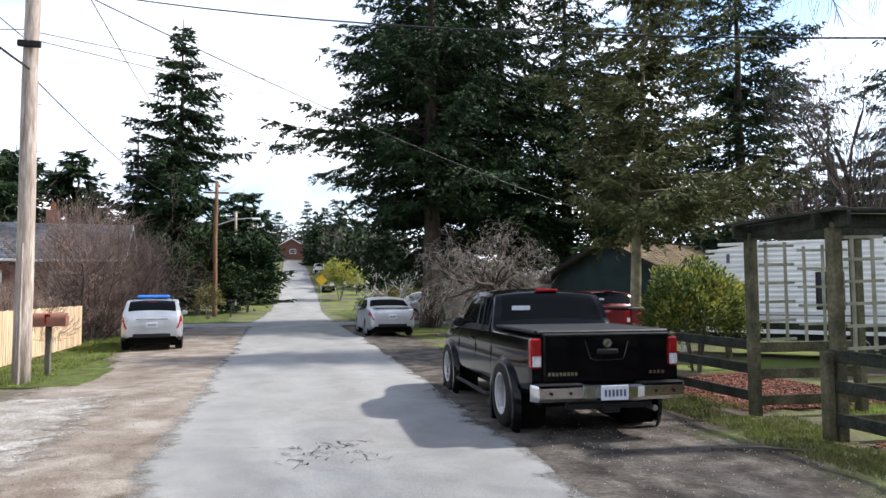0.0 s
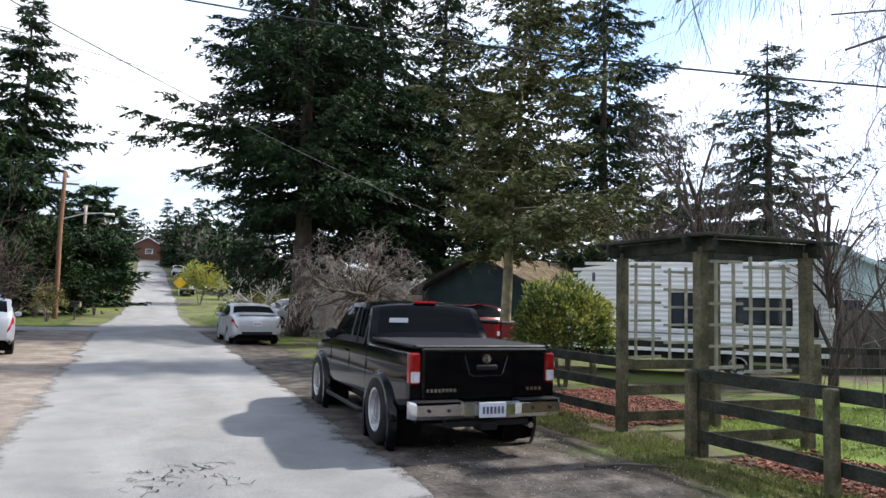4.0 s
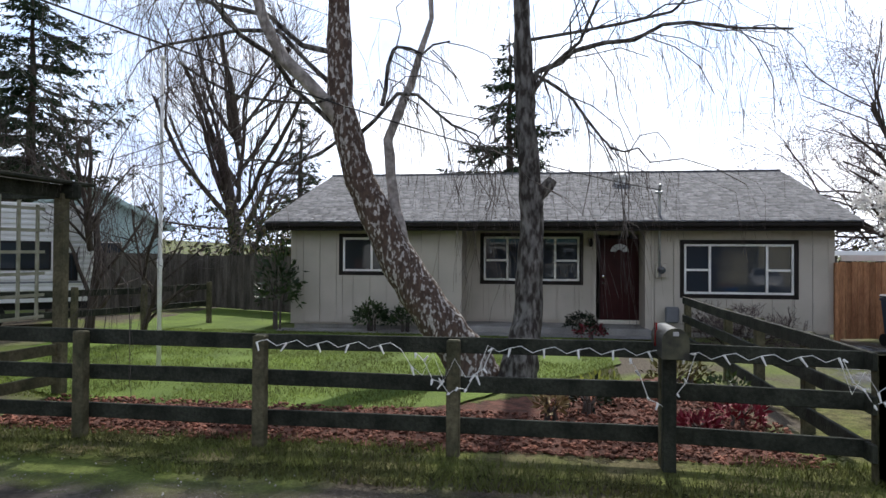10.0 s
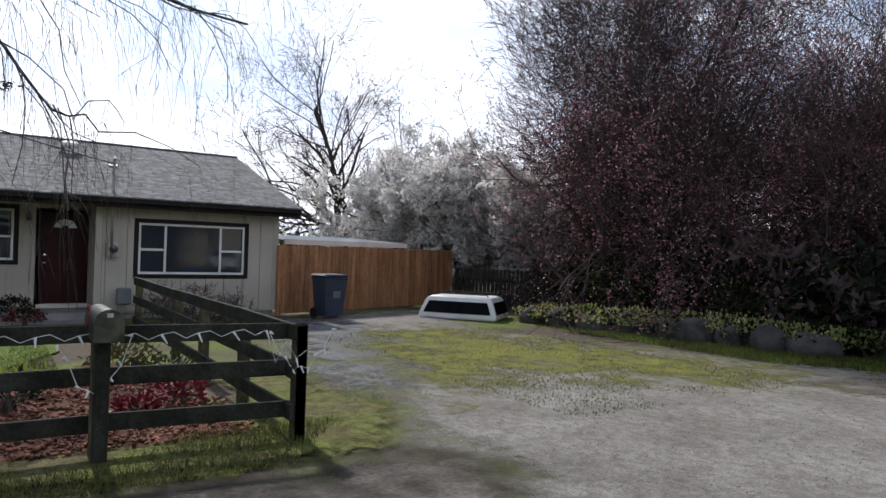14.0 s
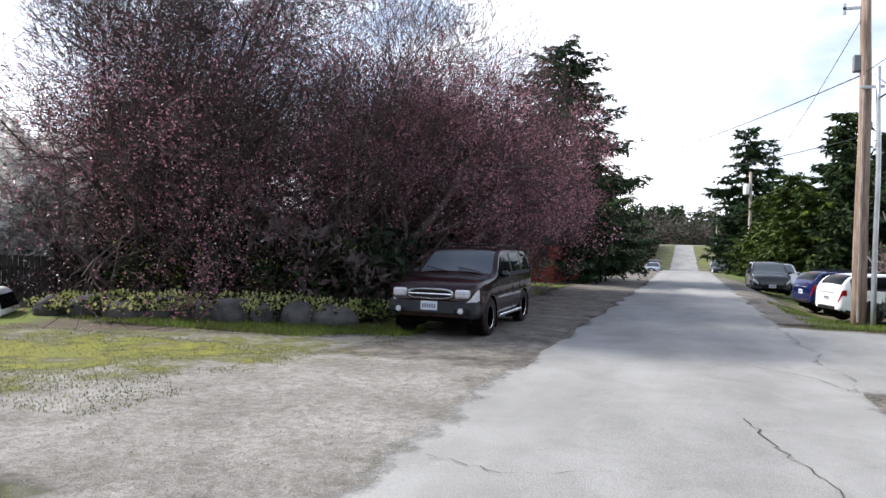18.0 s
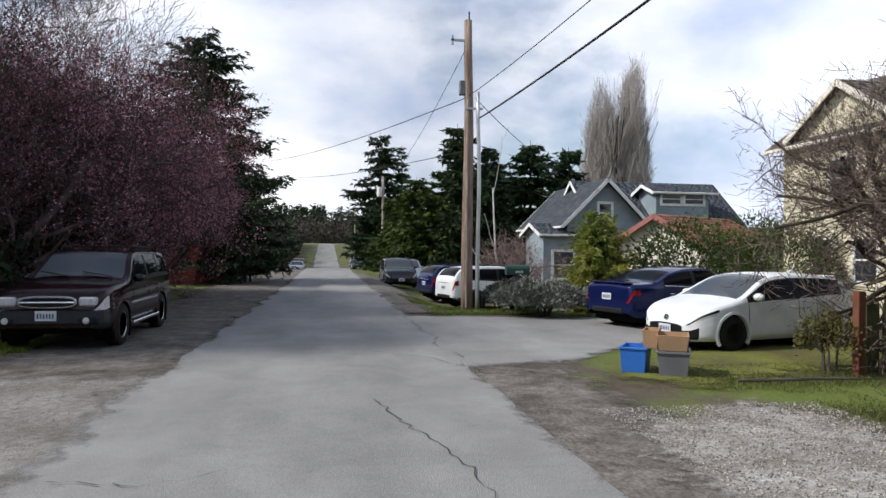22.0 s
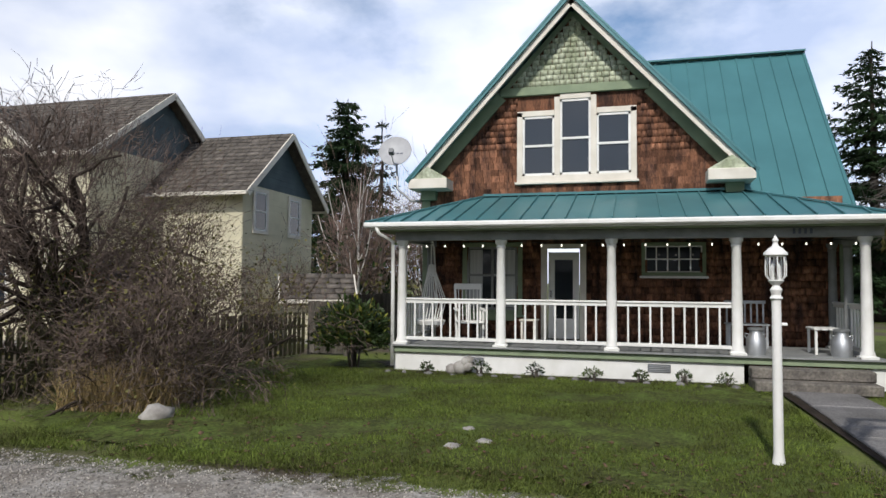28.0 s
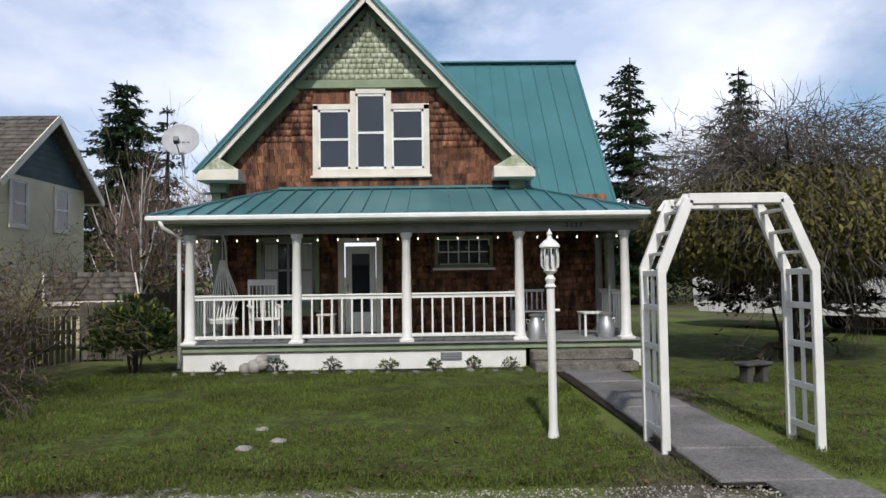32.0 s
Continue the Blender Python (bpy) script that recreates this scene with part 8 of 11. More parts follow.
# far wooded hill to the south
def woods():
    g = np.random.default_rng(5)
    xs = np.linspace(-420, 420, 85)
    crest = np.array([19 + 3.0 * noise.noise((float(x) * 0.012, 0.3, 0)) for x in xs])
    v = np.stack([np.stack([xs, np.full(85, y), z * crest], 1) for y, z in ((-340, -0.1), (-375, 0.25), (-405, 0.8), (-420, 1.0), (-470, 0.9), (-600, -0.2))])
    idx = np.arange(6 * 85).reshape(6, 85)
    f = np.stack([idx[:-1, :-1], idx[:-1, 1:], idx[1:, 1:], idx[1:, :-1]], -1).reshape(-1, 4)
    ob = arrays("far_hill", v, f, mat("wooded_slope", (0.045, 0.055, 0.025), (0.018, 0.027, 0.012), scale=0.12, rough=1, bump=1.0, bscale=0.5), None, smooth=True)
    tagged(ob, "dark wooded hill beyond the end of the lane", "hill", kind="structure")
    C, D = [], []
    for _ in range(520):
        x, y, h = g.uniform(-260, 260), g.uniform(-424, -396), g.uniform(7, 12)
        z = float(np.interp(x, xs, crest)) * (0.8 if y > -405 else 0.95)
        n = 60
        f = g.uniform(0, 1, n)
        a = g.uniform(0, 2 * math.pi, n)
        r = 3.0 * (1 - f) * g.uniform(0.3, 1, n)
        C.append(np.stack([x + r * np.cos(a), y + r * np.sin(a), z - 1.5 + h * f], 1))
        D.append(np.stack([np.cos(a), np.sin(a), -0.4 + 0 * a], 1))
    ob = leaves("far_woods", np.concatenate(C), np.concatenate(D), 2.2, 1.0, M_FIR, None, 3)
    tagged(ob, "dark fir woods along the far ridge", "woods", kind="stuff")


woods()


def far_thicket(name, label, boxes_, n, mats, seed, leaf=0.30):
    """Far brown and green growth as one mesh of small leaves."""
    g = np.random.default_rng(seed)
    for k, m_ in enumerate(mats):
        C = []
        for x0, y0, x1, y1, h in boxes_:
            c = np.stack([g.uniform(x0, x1, n), g.uniform(y0, y1, n), g.uniform(0, 1, n) ** 1.3 * h], 1)
            top = np.array([0.55 + 0.6 * noise.noise((float(a) * 0.25, float(b) * 0.25, seed + k)) for a, b in c[:, :2]])
            c[:, 2] *= np.clip(top + 0.25, 0.15, 1)
            c[:, 2] += [ground_z(float(a), float(b)) for a, b in c[:, :2]]
            C.append(c)
        ob = leaves(name, np.concatenate(C), g.normal(0, 1, (n * len(boxes_), 3)) + [0, 0, 0.6], leaf, leaf * 0.37, m_, None, seed + k)
        tagged(ob, label, "thicket", kind="stuff")


far_thicket("far_thicket", "brown and green growth beyond the gardens", [(24, -30, 30, -8, 2.6), (26, 12, 44, 16, 5), (-60, -45, -24, -30, 5), (-50, 12, -34, 26, 5), (-40, 18, -14, 24, 4), (8, -80, 14, -50, 6), (-34, -24, -28, -8, 5), (40, -30, 46, 10, 3), (-30, 34, -12, 42, 5), (26, 40, 60, 46, 7), (5, -140, 12, -100, 5), (-14, -150, -6, -105, 6), (-14, 60, -6, 66, 5)], 1500, (M_TWIG, M_BUD, M_FIRL), 9)

far_thicket("far_thicket", "brown scrub beyond the end of the lane", [(-40, -192, 40, -180, 6), (-30, -215, 50, -200, 9), (8, -168, 20, -120, 5)], 6000, (M_TWIG, M_TWIGD, M_FIRL), 19, 0.8)
far_thicket("far_thicket", "dark growth crowding the dip of the lane", [(5.2, -165, 14, -70, 7), (-16, -165, -5.5, -105, 8)], 6000, (M_FIR, M_FIRL, M_TWIGD), 39, 0.7)
far_thicket("far_thicket", "dark trees closing the top of the lane", [(-40, 198, 40, 215, 12), (9, 100, 20, 190, 8), (-16, 100, -2.5, 190, 8)], 6000, (M_FIR, M_FIRL, M_TWIG), 29, 1.0)


# broadleaf trees
M_WBIRCHG = mat("pale_limb_bark", (0.40, 0.36, 0.335), (0.22, 0.195, 0.175), scale=9, rough=0.9, bump=0.6, bscale=18, fine=14)


def birch():
    t = thing("birch_tree", (9.7, 0.85, 0.0), "twin-stemmed old birch with peeling bark leaning over the fence", "tree", "garden trees")
    A = [(0.15, 0.30, -0.1), (0.15, 0.42, 0.25), (0.1, 0.85, 0.8), (0.12, 1.42, 1.62), (0.0, 1.98, 2.8), (-0.1, 2.24, 3.9), (-0.12, 2.28, 5.6), (-0.1, 2.5, 7.5), (0.0, 2.4, 9.5)]
    rA = [0.42, 0.34, 0.30, 0.27, 0.22, 0.185, 0.155, 0.11, 0.05]
    Bq = [(0.05, -0.30, -0.1), (0.1, -0.34, 0.3), (0.25, -0.44, 0.8), (0.3, -0.48, 2.3), (0.3, -0.38, 3.9), (0.3, -0.32, 5.5), (0.4, -0.2, 7.4), (0.3, 0.0, 9.6)]
    rB = [0.30, 0.24, 0.20, 0.165, 0.135, 0.115, 0.08, 0.03]

    def rough(pts, rad, n, sub, seed):
        g = random.Random(seed)
        P, R = [], []
        for i in range(len(pts) - 1):
            for k in range(sub):
                f = k / sub
                P.append(Vector(pts[i]).lerp(Vector(pts[i + 1]), f))
                R.append((rad[i] + (rad[i + 1] - rad[i]) * f) * g.uniform(0.95, 1.06))
        P.append(Vector(pts[-1]))
        R.append(rad[-1])
        bm = tube(bmesh.new(), P, R, n)
        for v in bm.verts:
            q = v.co
            v.co += v.co.normalized() * 0 + Vector((noise.noise(q * 5), noise.noise(q * 5 + Vector((9, 0, 0))), 0)) * 0.03
        return bm
    part("leaning_trunk", rough(A, rA, 20, 6, 1), M_BIRCH, t, "shaggy white and brown peeling bark", smooth=True)
    part("upright_trunk", rough(Bq, rB, 16, 6, 2), M_BIRCHG, t, "grey fissured bark", smooth=True)
    part("branch_stub", tube(bmesh.new(), [(0.3, -0.46, 2.45), (0.28, -0.72, 2.72), (0.28, -0.78, 2.80)], [0.10, 0.09, 0.07], 8), M_BIRCHG, t)
    part("second_stem", rough([(0.12, 1.25, 1.4), (0.2, 1.5, 2.4), (0.22, 1.62, 3.4), (0.25, 1.3, 4.2), (0.3, 1.0, 5.2), (0.3, 1.05, 6.6)], [0.11, 0.09, 0.07, 0.055, 0.04, 0.025], 12, 4, 3), M_WBIRCHG, t, smooth=True)
    part("pale_limb", rough([(-0.08, 2.22, 3.62), (-0.32, 2.63, 4.12), (-0.51, 2.96, 4.46), (-0.65, 3.16, 4.92), (-0.75, 3.28, 5.39), (-0.86, 3.39, 6.03)], [0.12, 0.10, 0.085, 0.075, 0.065, 0.05], 12, 4, 4), M_WBIRCHG, t, "pale grey-pink smooth bark", smooth=True)
    g = np.random.default_rng(21)
    out, tips = [], []
    limbs = [((-0.05, 2.1, 3.35), (-0.3, 0.75, 1.0), 3.4, 0.11), ((-0.1, 2.2, 4.3), (-0.2, 1.3, 0.5), 3.6, 0.07), ((-0.1, 2.24, 4.0), (-0.9, 1.2, 0.35), 3.4, 0.05), ((0.22, 1.6, 3.5), (0.1, -1.2, 0.25), 2.8, 0.05), ((0.3, -0.4, 3.9), (-0.2, -1.3, 0.45), 3.6, 0.06), ((0.3, -0.4, 3.7), (-0.6, 1.0, 0.3), 2.2, 0.05), ((0.3, -0.34, 4.8), (0.0, -1.4, 0.6), 4.2, 0.06), ((0.3, -0.34, 4.5), (-1.2, -0.5, 0.5), 3.2, 0.05),
             ((-0.1, 2.3, 5.2), (-0.8, 0.2, 0.9), 3.4, 0.06), ((-0.1, 2.3, 5.6), (-0.5, 1.0, 0.8), 4.0, 0.06), ((0.3, -0.3, 5.6), (-1.0, -1.0, 0.5), 3.6, 0.05), ((-0.1, 2.4, 6.8), (-1.2, 0.6, 0.5), 3.5, 0.05), ((0.35, -0.2, 7.0), (-1.0, -1.2, 0.4), 3.5, 0.05), ((0.3, 1.0, 5.6), (-1.2, -0.3, 0.7), 3.0, 0.05), ((-0.1, 2.3, 6.2), (-0.3, 1.8, 0.3), 4.4, 0.05)]
    bent = [([(0.3, -0.42, 3.75), (0.3, -0.55, 4.35), (0.25, -1.05, 4.61), (0.3, -1.9, 4.75), (0.3, -2.65, 4.97), (0.3, -4.0, 4.82)], 0.05), ([(0.3, -0.55, 4.3), (0.1, -1.05, 3.89), (0.1, -1.4, 3.4), (0.1, -1.75, 3.15), (0.1, -2.1, 2.99)], 0.026),
            ([(0.0, 2.05, 3.4), (-0.1, 1.4, 4.0), (-0.1, 0.86, 3.74), (-0.1, 0.5, 3.49), (-0.1, 0.2, 3.26)], 0.032), ([(0.3, -0.4, 4.1), (0.2, -0.05, 3.9), (0.2, 0.2, 3.5)], 0.022),
            ([(-0.1, 2.26, 4.6), (-0.2, 3.3, 5.17), (-0.2, 4.5, 5.49), (-0.2, 5.8, 5.63)], 0.045), ([(-0.1, 2.2, 4.0), (-0.3, 3.1, 4.9), (-0.3, 4.15, 4.86), (-0.3, 5.15, 4.68)], 0.04),
            ([(0.2, 1.7, 3.9), (0.2, 1.62, 4.48), (0.2, 1.48, 4.76), (0.2, 1.1, 4.64), (0.2, 0.7, 4.81)], 0.035),
            ([(-0.1, 2.3, 6.4), (-1.4, 3.6, 6.9), (-2.6, 5.0, 6.7), (-3.6, 6.4, 6.2)], 0.05), ([(-0.1, 2.3, 5.9), (-1.6, 3.2, 6.4), (-3.0, 4.2, 6.2), (-4.0, 5.0, 5.8)], 0.05), ([(-0.1, 2.35, 6.8), (-0.9, 4.0, 7.3), (-1.6, 5.6, 7.0), (-2.2, 7.2, 6.5)], 0.05)]
    for line, r in bent:
        for k in range(len(line) - 1):
            a, b = np.array(line[k], float), np.array(line[k + 1], float)
            r0, r1 = r * (1 - 0.8 * k / len(line)), r * (1 - 0.8 * (k + 1) / len(line))
            mid = (a + b) / 2 + g.normal(0, 0.05, 3)
            out += [[*a, *mid, r0, (r0 + r1) / 2, 1], [*mid, *b, (r0 + r1) / 2, r1, 1]]
            for _ in range(3):
                d = (b - a) / np.linalg.norm(b - a) + g.normal(0, 0.55, 3) + [0, 0, -0.15]
                grow(g, out, tips, a + (b - a) * g.uniform(), d, g.uniform(0.7, 1.5), 0.011, 2, 3, 0.75, -0.1, 0.27, (1, 2, 2), droop=1.2, minr=0.003)
            if k >= 1:
                tips += [[*(a + (b - a) * g.uniform()), *(b - a)] for _ in range(16)]
    for p, d, L, r in limbs[::2]:
        grow(g, out, tips, np.array(p, float), np.array(d, float), L * 0.85, r * 0.44, 0, 3, 0.75, 0.14, 0.27, (1, 2, 2), droop=1.0, minr=0.003)
    a = np.array(out)
    sticks("limb_growth", a[a[:, 8] <= 1][:, :8], M_BIRCHG, t, 6)
    sticks("twig_growth", a[a[:, 8] > 1][:, :8], M_TWIG, t, 3)
    tp = np.array(tips)
    seg = []
    for q in tp[g.integers(0, len(tp), 2000)]:
        p = q[:3].copy()
        d = np.array([*(q[3:5] * 0.3), -0.5])
        for k in range(4):
            d = d + g.normal(0, 0.15, 3) + [0, 0, -0.35]
            e = p + d / np.linalg.norm(d) * g.uniform(0.12, 0.3)
            seg.append([*p, *e, 0.0026, 0.002])
            p = e
    sticks("hanging_growth", seg, M_TWIG, t, 1)


birch()
bare_tree("bare_tree", "great bare maple with spreading limbs behind the fence", 34.3, 16.3, [(0, 0, -0.1, (0, 0, 1), 8.0, 0.42)] + [(0, 0, 2.4 + 0.75 * i, (math.cos(i * 2.2) * 0.75, math.sin(i * 2.2) * 0.75, 0.85), 8.2 - 0.35 * i, 0.15 - 0.006 * i) for i in range(9)] + [(0, 0, 7.6, (0, 0.1, 1), 6.0, 0.2)], 31, 4, 0.5, 0.42, 0.09, (1, 2, 2, 2), minr=0.007, twig=M_TWIGD)
bare_tree("bare_tree", "bare feathery tree behind the trailer", 22.0, 21.5, [(0, 0, 0, (0, 0, 1), 4.5, 0.2), (0, 0, 3, (0.2, 0.3, 1), 4.5, 0.12), (0, 0, 3, (-0.2, -0.4, 1), 4.5, 0.12)], 32, 4, 0.5, 0.4, 0.1, (2, 2, 2, 2), minr=0.006)
bare_tree("bare_tree", "bare garden tree beside the trailer", 14.3, 10.4, [(0, 0, 0, (0.02, 0, 1), 2.6, 0.11), (0, 0, 1.9, (0.4, 0.3, 1), 2.6, 0.06), (0, 0, 1.8, (-0.4, -0.3, 1), 2.6, 0.06)], 33, 3, 0.6, 0.3, 0.12, (2, 2, 2), minr=0.004)
bare_tree("bare_tree", "young bare fruit tree on the lawn", 12.9, 8.2, [(0, 0, 0, (0.08, -0.05, 1), 1.8, 0.055), (0, 0, 1.2, (0.5, 0.3, 1), 1.7, 0.03), (0, 0, 1.2, (-0.5, -0.4, 1), 1.7, 0.03)], 34, 3, 0.7, 0.3, 0.12, (2, 2, 2), minr=0.0035)
bare_tree("bare_tree", "bare fruit tree behind the trailer roof", 18.0, 20.0, [(0, 0, 0, (0, 0, 1), 3.0, 0.14), (0, 0, 2, (0.5, 0.6, 0.8), 3.0, 0.09), (0, 0, 2, (-0.5, -0.6, 0.9), 3.0, 0.09), (0, 0, 2.2, (0.1, 0.1, 1), 3.4, 0.09)], 35, 3, 0.7, 0.3, 0.14, (2, 2, 2), minr=0.006)
bare_tree("weeping_shrub", "grey leafless weeping shrub tree under the firs", 8.2, 25.3, [(0, 0, 0, (0.1, 0, 1), 2.0, 0.16), (0, 0, 1.6, (1, 0.3, 0.75), 2.4, 0.09), (0, 0, 1.6, (-1, 0.2, 0.75), 2.4, 0.09), (0, 0, 1.7, (0.2, -1, 0.7), 2.2, 0.09), (0, 0, 1.7, (-0.2, 1, 0.7), 2.2, 0.08), (0, 0, 1.7, (0.5, 0.2, 0.9), 2.0, 0.08)], 36, 4, 0.9, -0.1, 0.2, (2, 2, 2, 2), droop=0.9, twig=mat("pale_twig", (0.27, 0.235, 0.20), (0.17, 0.145, 0.125), scale=3, rough=0.9), minr=0.006)
bare_tree("white_birch", "small white-barked birch by the bank", 7.6, 44.0, [(0, 0, 0, (0, 0, 1), 2.4, 0.14), (0, 0, 1.0, (0.7, 0, 1), 2.6, 0.09), (0, 0, 1.0, (-0.8, 0, 1), 2.4, 0.09)], 37, 3, 0.7, 0.1, 0.15, (2, 2, 2), bark=M_WBIRCH, twig=M_WBIRCH, minr=0.01)
for k, (x, y, h) in enumerate(((-6.5, 26.0, 4.2), (-7.2, 29.0, 5.0), (-5.8, 28.5, 3.6), (-7.2, 20.0, 1.5), (-8.5, 23.5, 1.5), (-9.6, 27.0, 1.8), (-10.4, 22.5, 1.4), (-6.2, 31.5, 4.0))):
    hs = bare_tree("bare_shrub", "leafless brown hedge shrub behind the board fence", x, y, [(g0, g1, 0, (g0 * 1.2, g1 * 1.2, 1), h * 0.7, 0.035) for g0, g1 in ((0.3, 0.2), (-0.4, 0.3), (0.1, -0.5), (-0.3, -0.3), (0.6, 0), (0, 0.6))], 50 + k, 3, 0.6, 0.25, 0.16, (2, 2, 2), minr=0.005, twig=mat("reddish_twig", (0.23, 0.16, 0.13), (0.14, 0.10, 0.085), scale=3, rough=0.9), category="shrub", group="leafless shrubs")
    tangle("spray_growth", hs, [(0, 0, h * 0.55, 1.5, 1.5, h * 0.55)], 2600, 0.5, 0.006, mat("reddish_twig", (0.23, 0.16, 0.13)), 460 + k, bias=(0, 0, 0.9), gap=0.2)
# plum thicket and blossom to the south-east
PL = dict(maxd=4, spread=0.75, up=0.22, wander=0.16, kids=(2, 2, 2, 2), bark=M_TWIGD, twig=M_TWIGD, minr=0.006)
for k, (x, y, h, pink, white) in enumerate(((10.6, -14.2, 10.2, 0.8, 0.0), (8.2, -17.2, 10.6, 0.9, 0.0), (6.7, -20.0, 9.8, 1.6, 0.0), (6.0, -24.6, 8.2, 1.8, 0.1), (13.2, -15.6, 8.6, 0.5, 0.3), (9.5, -20.5, 10.4, 0.6, 0.0), (8.4, -26.0, 9.2, 0.8, 0.0), (12.6, -13.5, 9.6, 0.6, 0.1), (15.9, -16.0, 8.6, 0.4, 0.9))):
    plum = bare_tree("plum_tree", "dark many-stemmed plum tree dotted with pink buds", x, y, [(a * 0.3, b * 0.3, 0, (a * 0.6, b * 0.6, 1), h * 0.45, 0.12) for a, b in ((0.7, 0.4), (-0.9, 0.5), (0.2, -0.9), (-0.5, -0.6), (0.9, -0.3))] + [(0, 0, 0, (0, 0, 1), h * 0.5, 0.15)], 100 + k, buds=[(M_PINK, pink * 5.0, 0.058, "bud_growth")] + ([(M_BLOSSOM, white * 2, 0.05, "blossom")] if white else []), group="plum trees", **PL)
    tangle("fine_growth", plum, [(0, 0, h * 0.64, 3.1, 3.1, h * 0.46) if x < 13 else (0, 0, h * 0.74, 3.0, 3.0, h * 0.30)] + ([(0, 0, h * 0.88, 2.9, 2.9, h * 0.26)] if 9 < x < 13 and y > -16 else []) + ([(0, 0, h * 0.38, 2.4, 2.4, h * 0.22)] if x < 12 else []), (6600 if y > -16 else 4200) if x < 13 else 3200, 0.6, 0.0072, M_TWIGD, 400 + k, gap=0.34)
for k, (x, y, h) in enumerate(((20.5, -14.2, 7.2), (17.2, -15.6, 6.4), (23.0, -15.5, 8.0))):
    bare_tree("blossom_tree", "fruit tree full of white blossom behind the fence", x, y, [(a * 0.2, b * 0.2, 0, (a * 0.55, b * 0.55, 1), h * 0.42, 0.13) for a, b in ((0.8, 0.4), (-0.9, 0.6), (0.1, -0.9), (0.0, 0.9), (-0.5, -0.4))], 110 + k, buds=[(M_BLOSSOM, 24.0 if k != 1 else 16.0, 0.115, "blossom")], group="blossom trees", spray=0.075, bunch=14, **PL)
bare_tree("bare_tree", "bare arching tree behind the blossom", 29.5, -14.4, [(0, 0, 0, (0, 0.1, 1), 5.0, 0.22), (0, 0, 2, (0.3, 1.1, 0.7), 5.8, 0.11), (0, 0, 2.4, (0, -0.7, 1), 5.0, 0.10), (0, 0, 3, (-0.3, 0.7, 1), 5.2, 0.10), (0, 0, 3.2, (0.2, 0.3, 1), 5.2, 0.10), (0, 0, 2.2, (-0.5, 0.9, 0.4), 5.0, 0.09)], 120, 4, 0.6, 0.05, 0.13, (2, 2, 2, 2), droop=0.3, twig=M_TWIGD, minr=0.007)
# undergrowth in near-black leaves, the thicket's shade put into their colour
far_thicket("plum_undergrowth", "tangled undergrowth, coloured near-black for the shade under the plum trees", [(6.2, -16.5, 14, -13.2, 2.4), (6.4, -30, 10, -17, 2.8), (14, -16, 18, -14.5, 0.8)], 8000, (M_IVYD, M_TWIGD), 12)
for k, (x, y, r, h) in enumerate(((11.3, -11.6, 0.8, 0.45), (10.2, -12.0, 0.8, 0.5), (9.1, -12.4, 0.8, 0.5), (8.0, -12.6, 0.7, 0.5), (6.9, -12.9, 0.7, 0.45), (6.0, -13.2, 0.6, 0.45), (12.4, -11.6, 0.7, 0.4))):
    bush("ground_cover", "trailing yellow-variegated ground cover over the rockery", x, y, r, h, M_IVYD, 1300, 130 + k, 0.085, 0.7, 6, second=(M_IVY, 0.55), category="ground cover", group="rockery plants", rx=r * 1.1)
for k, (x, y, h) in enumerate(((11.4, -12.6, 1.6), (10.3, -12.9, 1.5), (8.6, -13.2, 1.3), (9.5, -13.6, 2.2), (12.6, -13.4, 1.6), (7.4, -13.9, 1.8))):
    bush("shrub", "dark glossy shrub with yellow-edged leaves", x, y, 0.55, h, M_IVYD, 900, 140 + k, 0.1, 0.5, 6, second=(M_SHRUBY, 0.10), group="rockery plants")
# west gardens
APPLE = dict(maxd=4, spread=0.9, up=0.12, wander=0.2, kids=(2, 2, 2, 2), minr=0.004)
apple = bare_tree("apple_tree", "old gnarled fruit tree, leafless, with a dense twiggy crown", -8.9, -8.9, [(0, 0, 0, (0.1, 0.25, 1), 1.6, 0.13), (0.05, 0.2, 1.0, (0.9, 0.5, 0.9), 2.3, 0.09), (0, 0.2, 1.2, (-0.8, -0.5, 1.0), 2.3, 0.09), (0, 0.2, 1.3, (0.3, -0.9, 1.0), 2.3, 0.09), (0, 0.2, 1.3, (-0.3, 0.7, 1.1), 2.2, 0.09), (0, 0, 1.2, (0.7, -0.2, 1.2), 2.4, 0.08)], 150, twig=mat("brown_twig", (0.17, 0.127, 0.105), (0.085, 0.064, 0.054), scale=3, rough=0.9), **APPLE)
tangle("spray_growth", apple, [(0, 0.2, 2.9, 2.3, 2.3, 1.35)], 6500, 0.42, 0.004, mat("brown_twig", (0.2, 0.15, 0.125)), 480, gap=0.2)
arching = bare_tree("currant_bush", "arching brown shrub with a few young leaves over dry grass", -8.1, -6.5, [(a * 0.25, b * 0.25, 0, (a, b, 1.0), 1.35, 0.025) for a, b in ((0.8, 0.3), (-0.9, 0.4), (0.2, -1.0), (-0.4, 0.9), (0.9, -0.5), (-0.8, -0.6), (0.1, 0.2), (0.5, 0.9), (1.2, 0.1), (0.3, 1.2))], 151, 4, 0.85, -0.05, 0.2, (2, 2, 2, 1), droop=0.8, twig=mat("brown_twig", (0.2, 0.15, 0.125)), buds=[(M_BUD, 0.5, 0.045, "young_foliage")], category="shrub", group="leafless shrubs", minr=0.0035)
tangle("spray_growth", arching, [(0, 0.2, 0.55, 1.2, 1.2, 0.5)], 1500, 0.45, 0.004, mat("brown_twig", (0.2, 0.15, 0.125)), 481, bias=(0, 0, 0.3), gap=0.1)
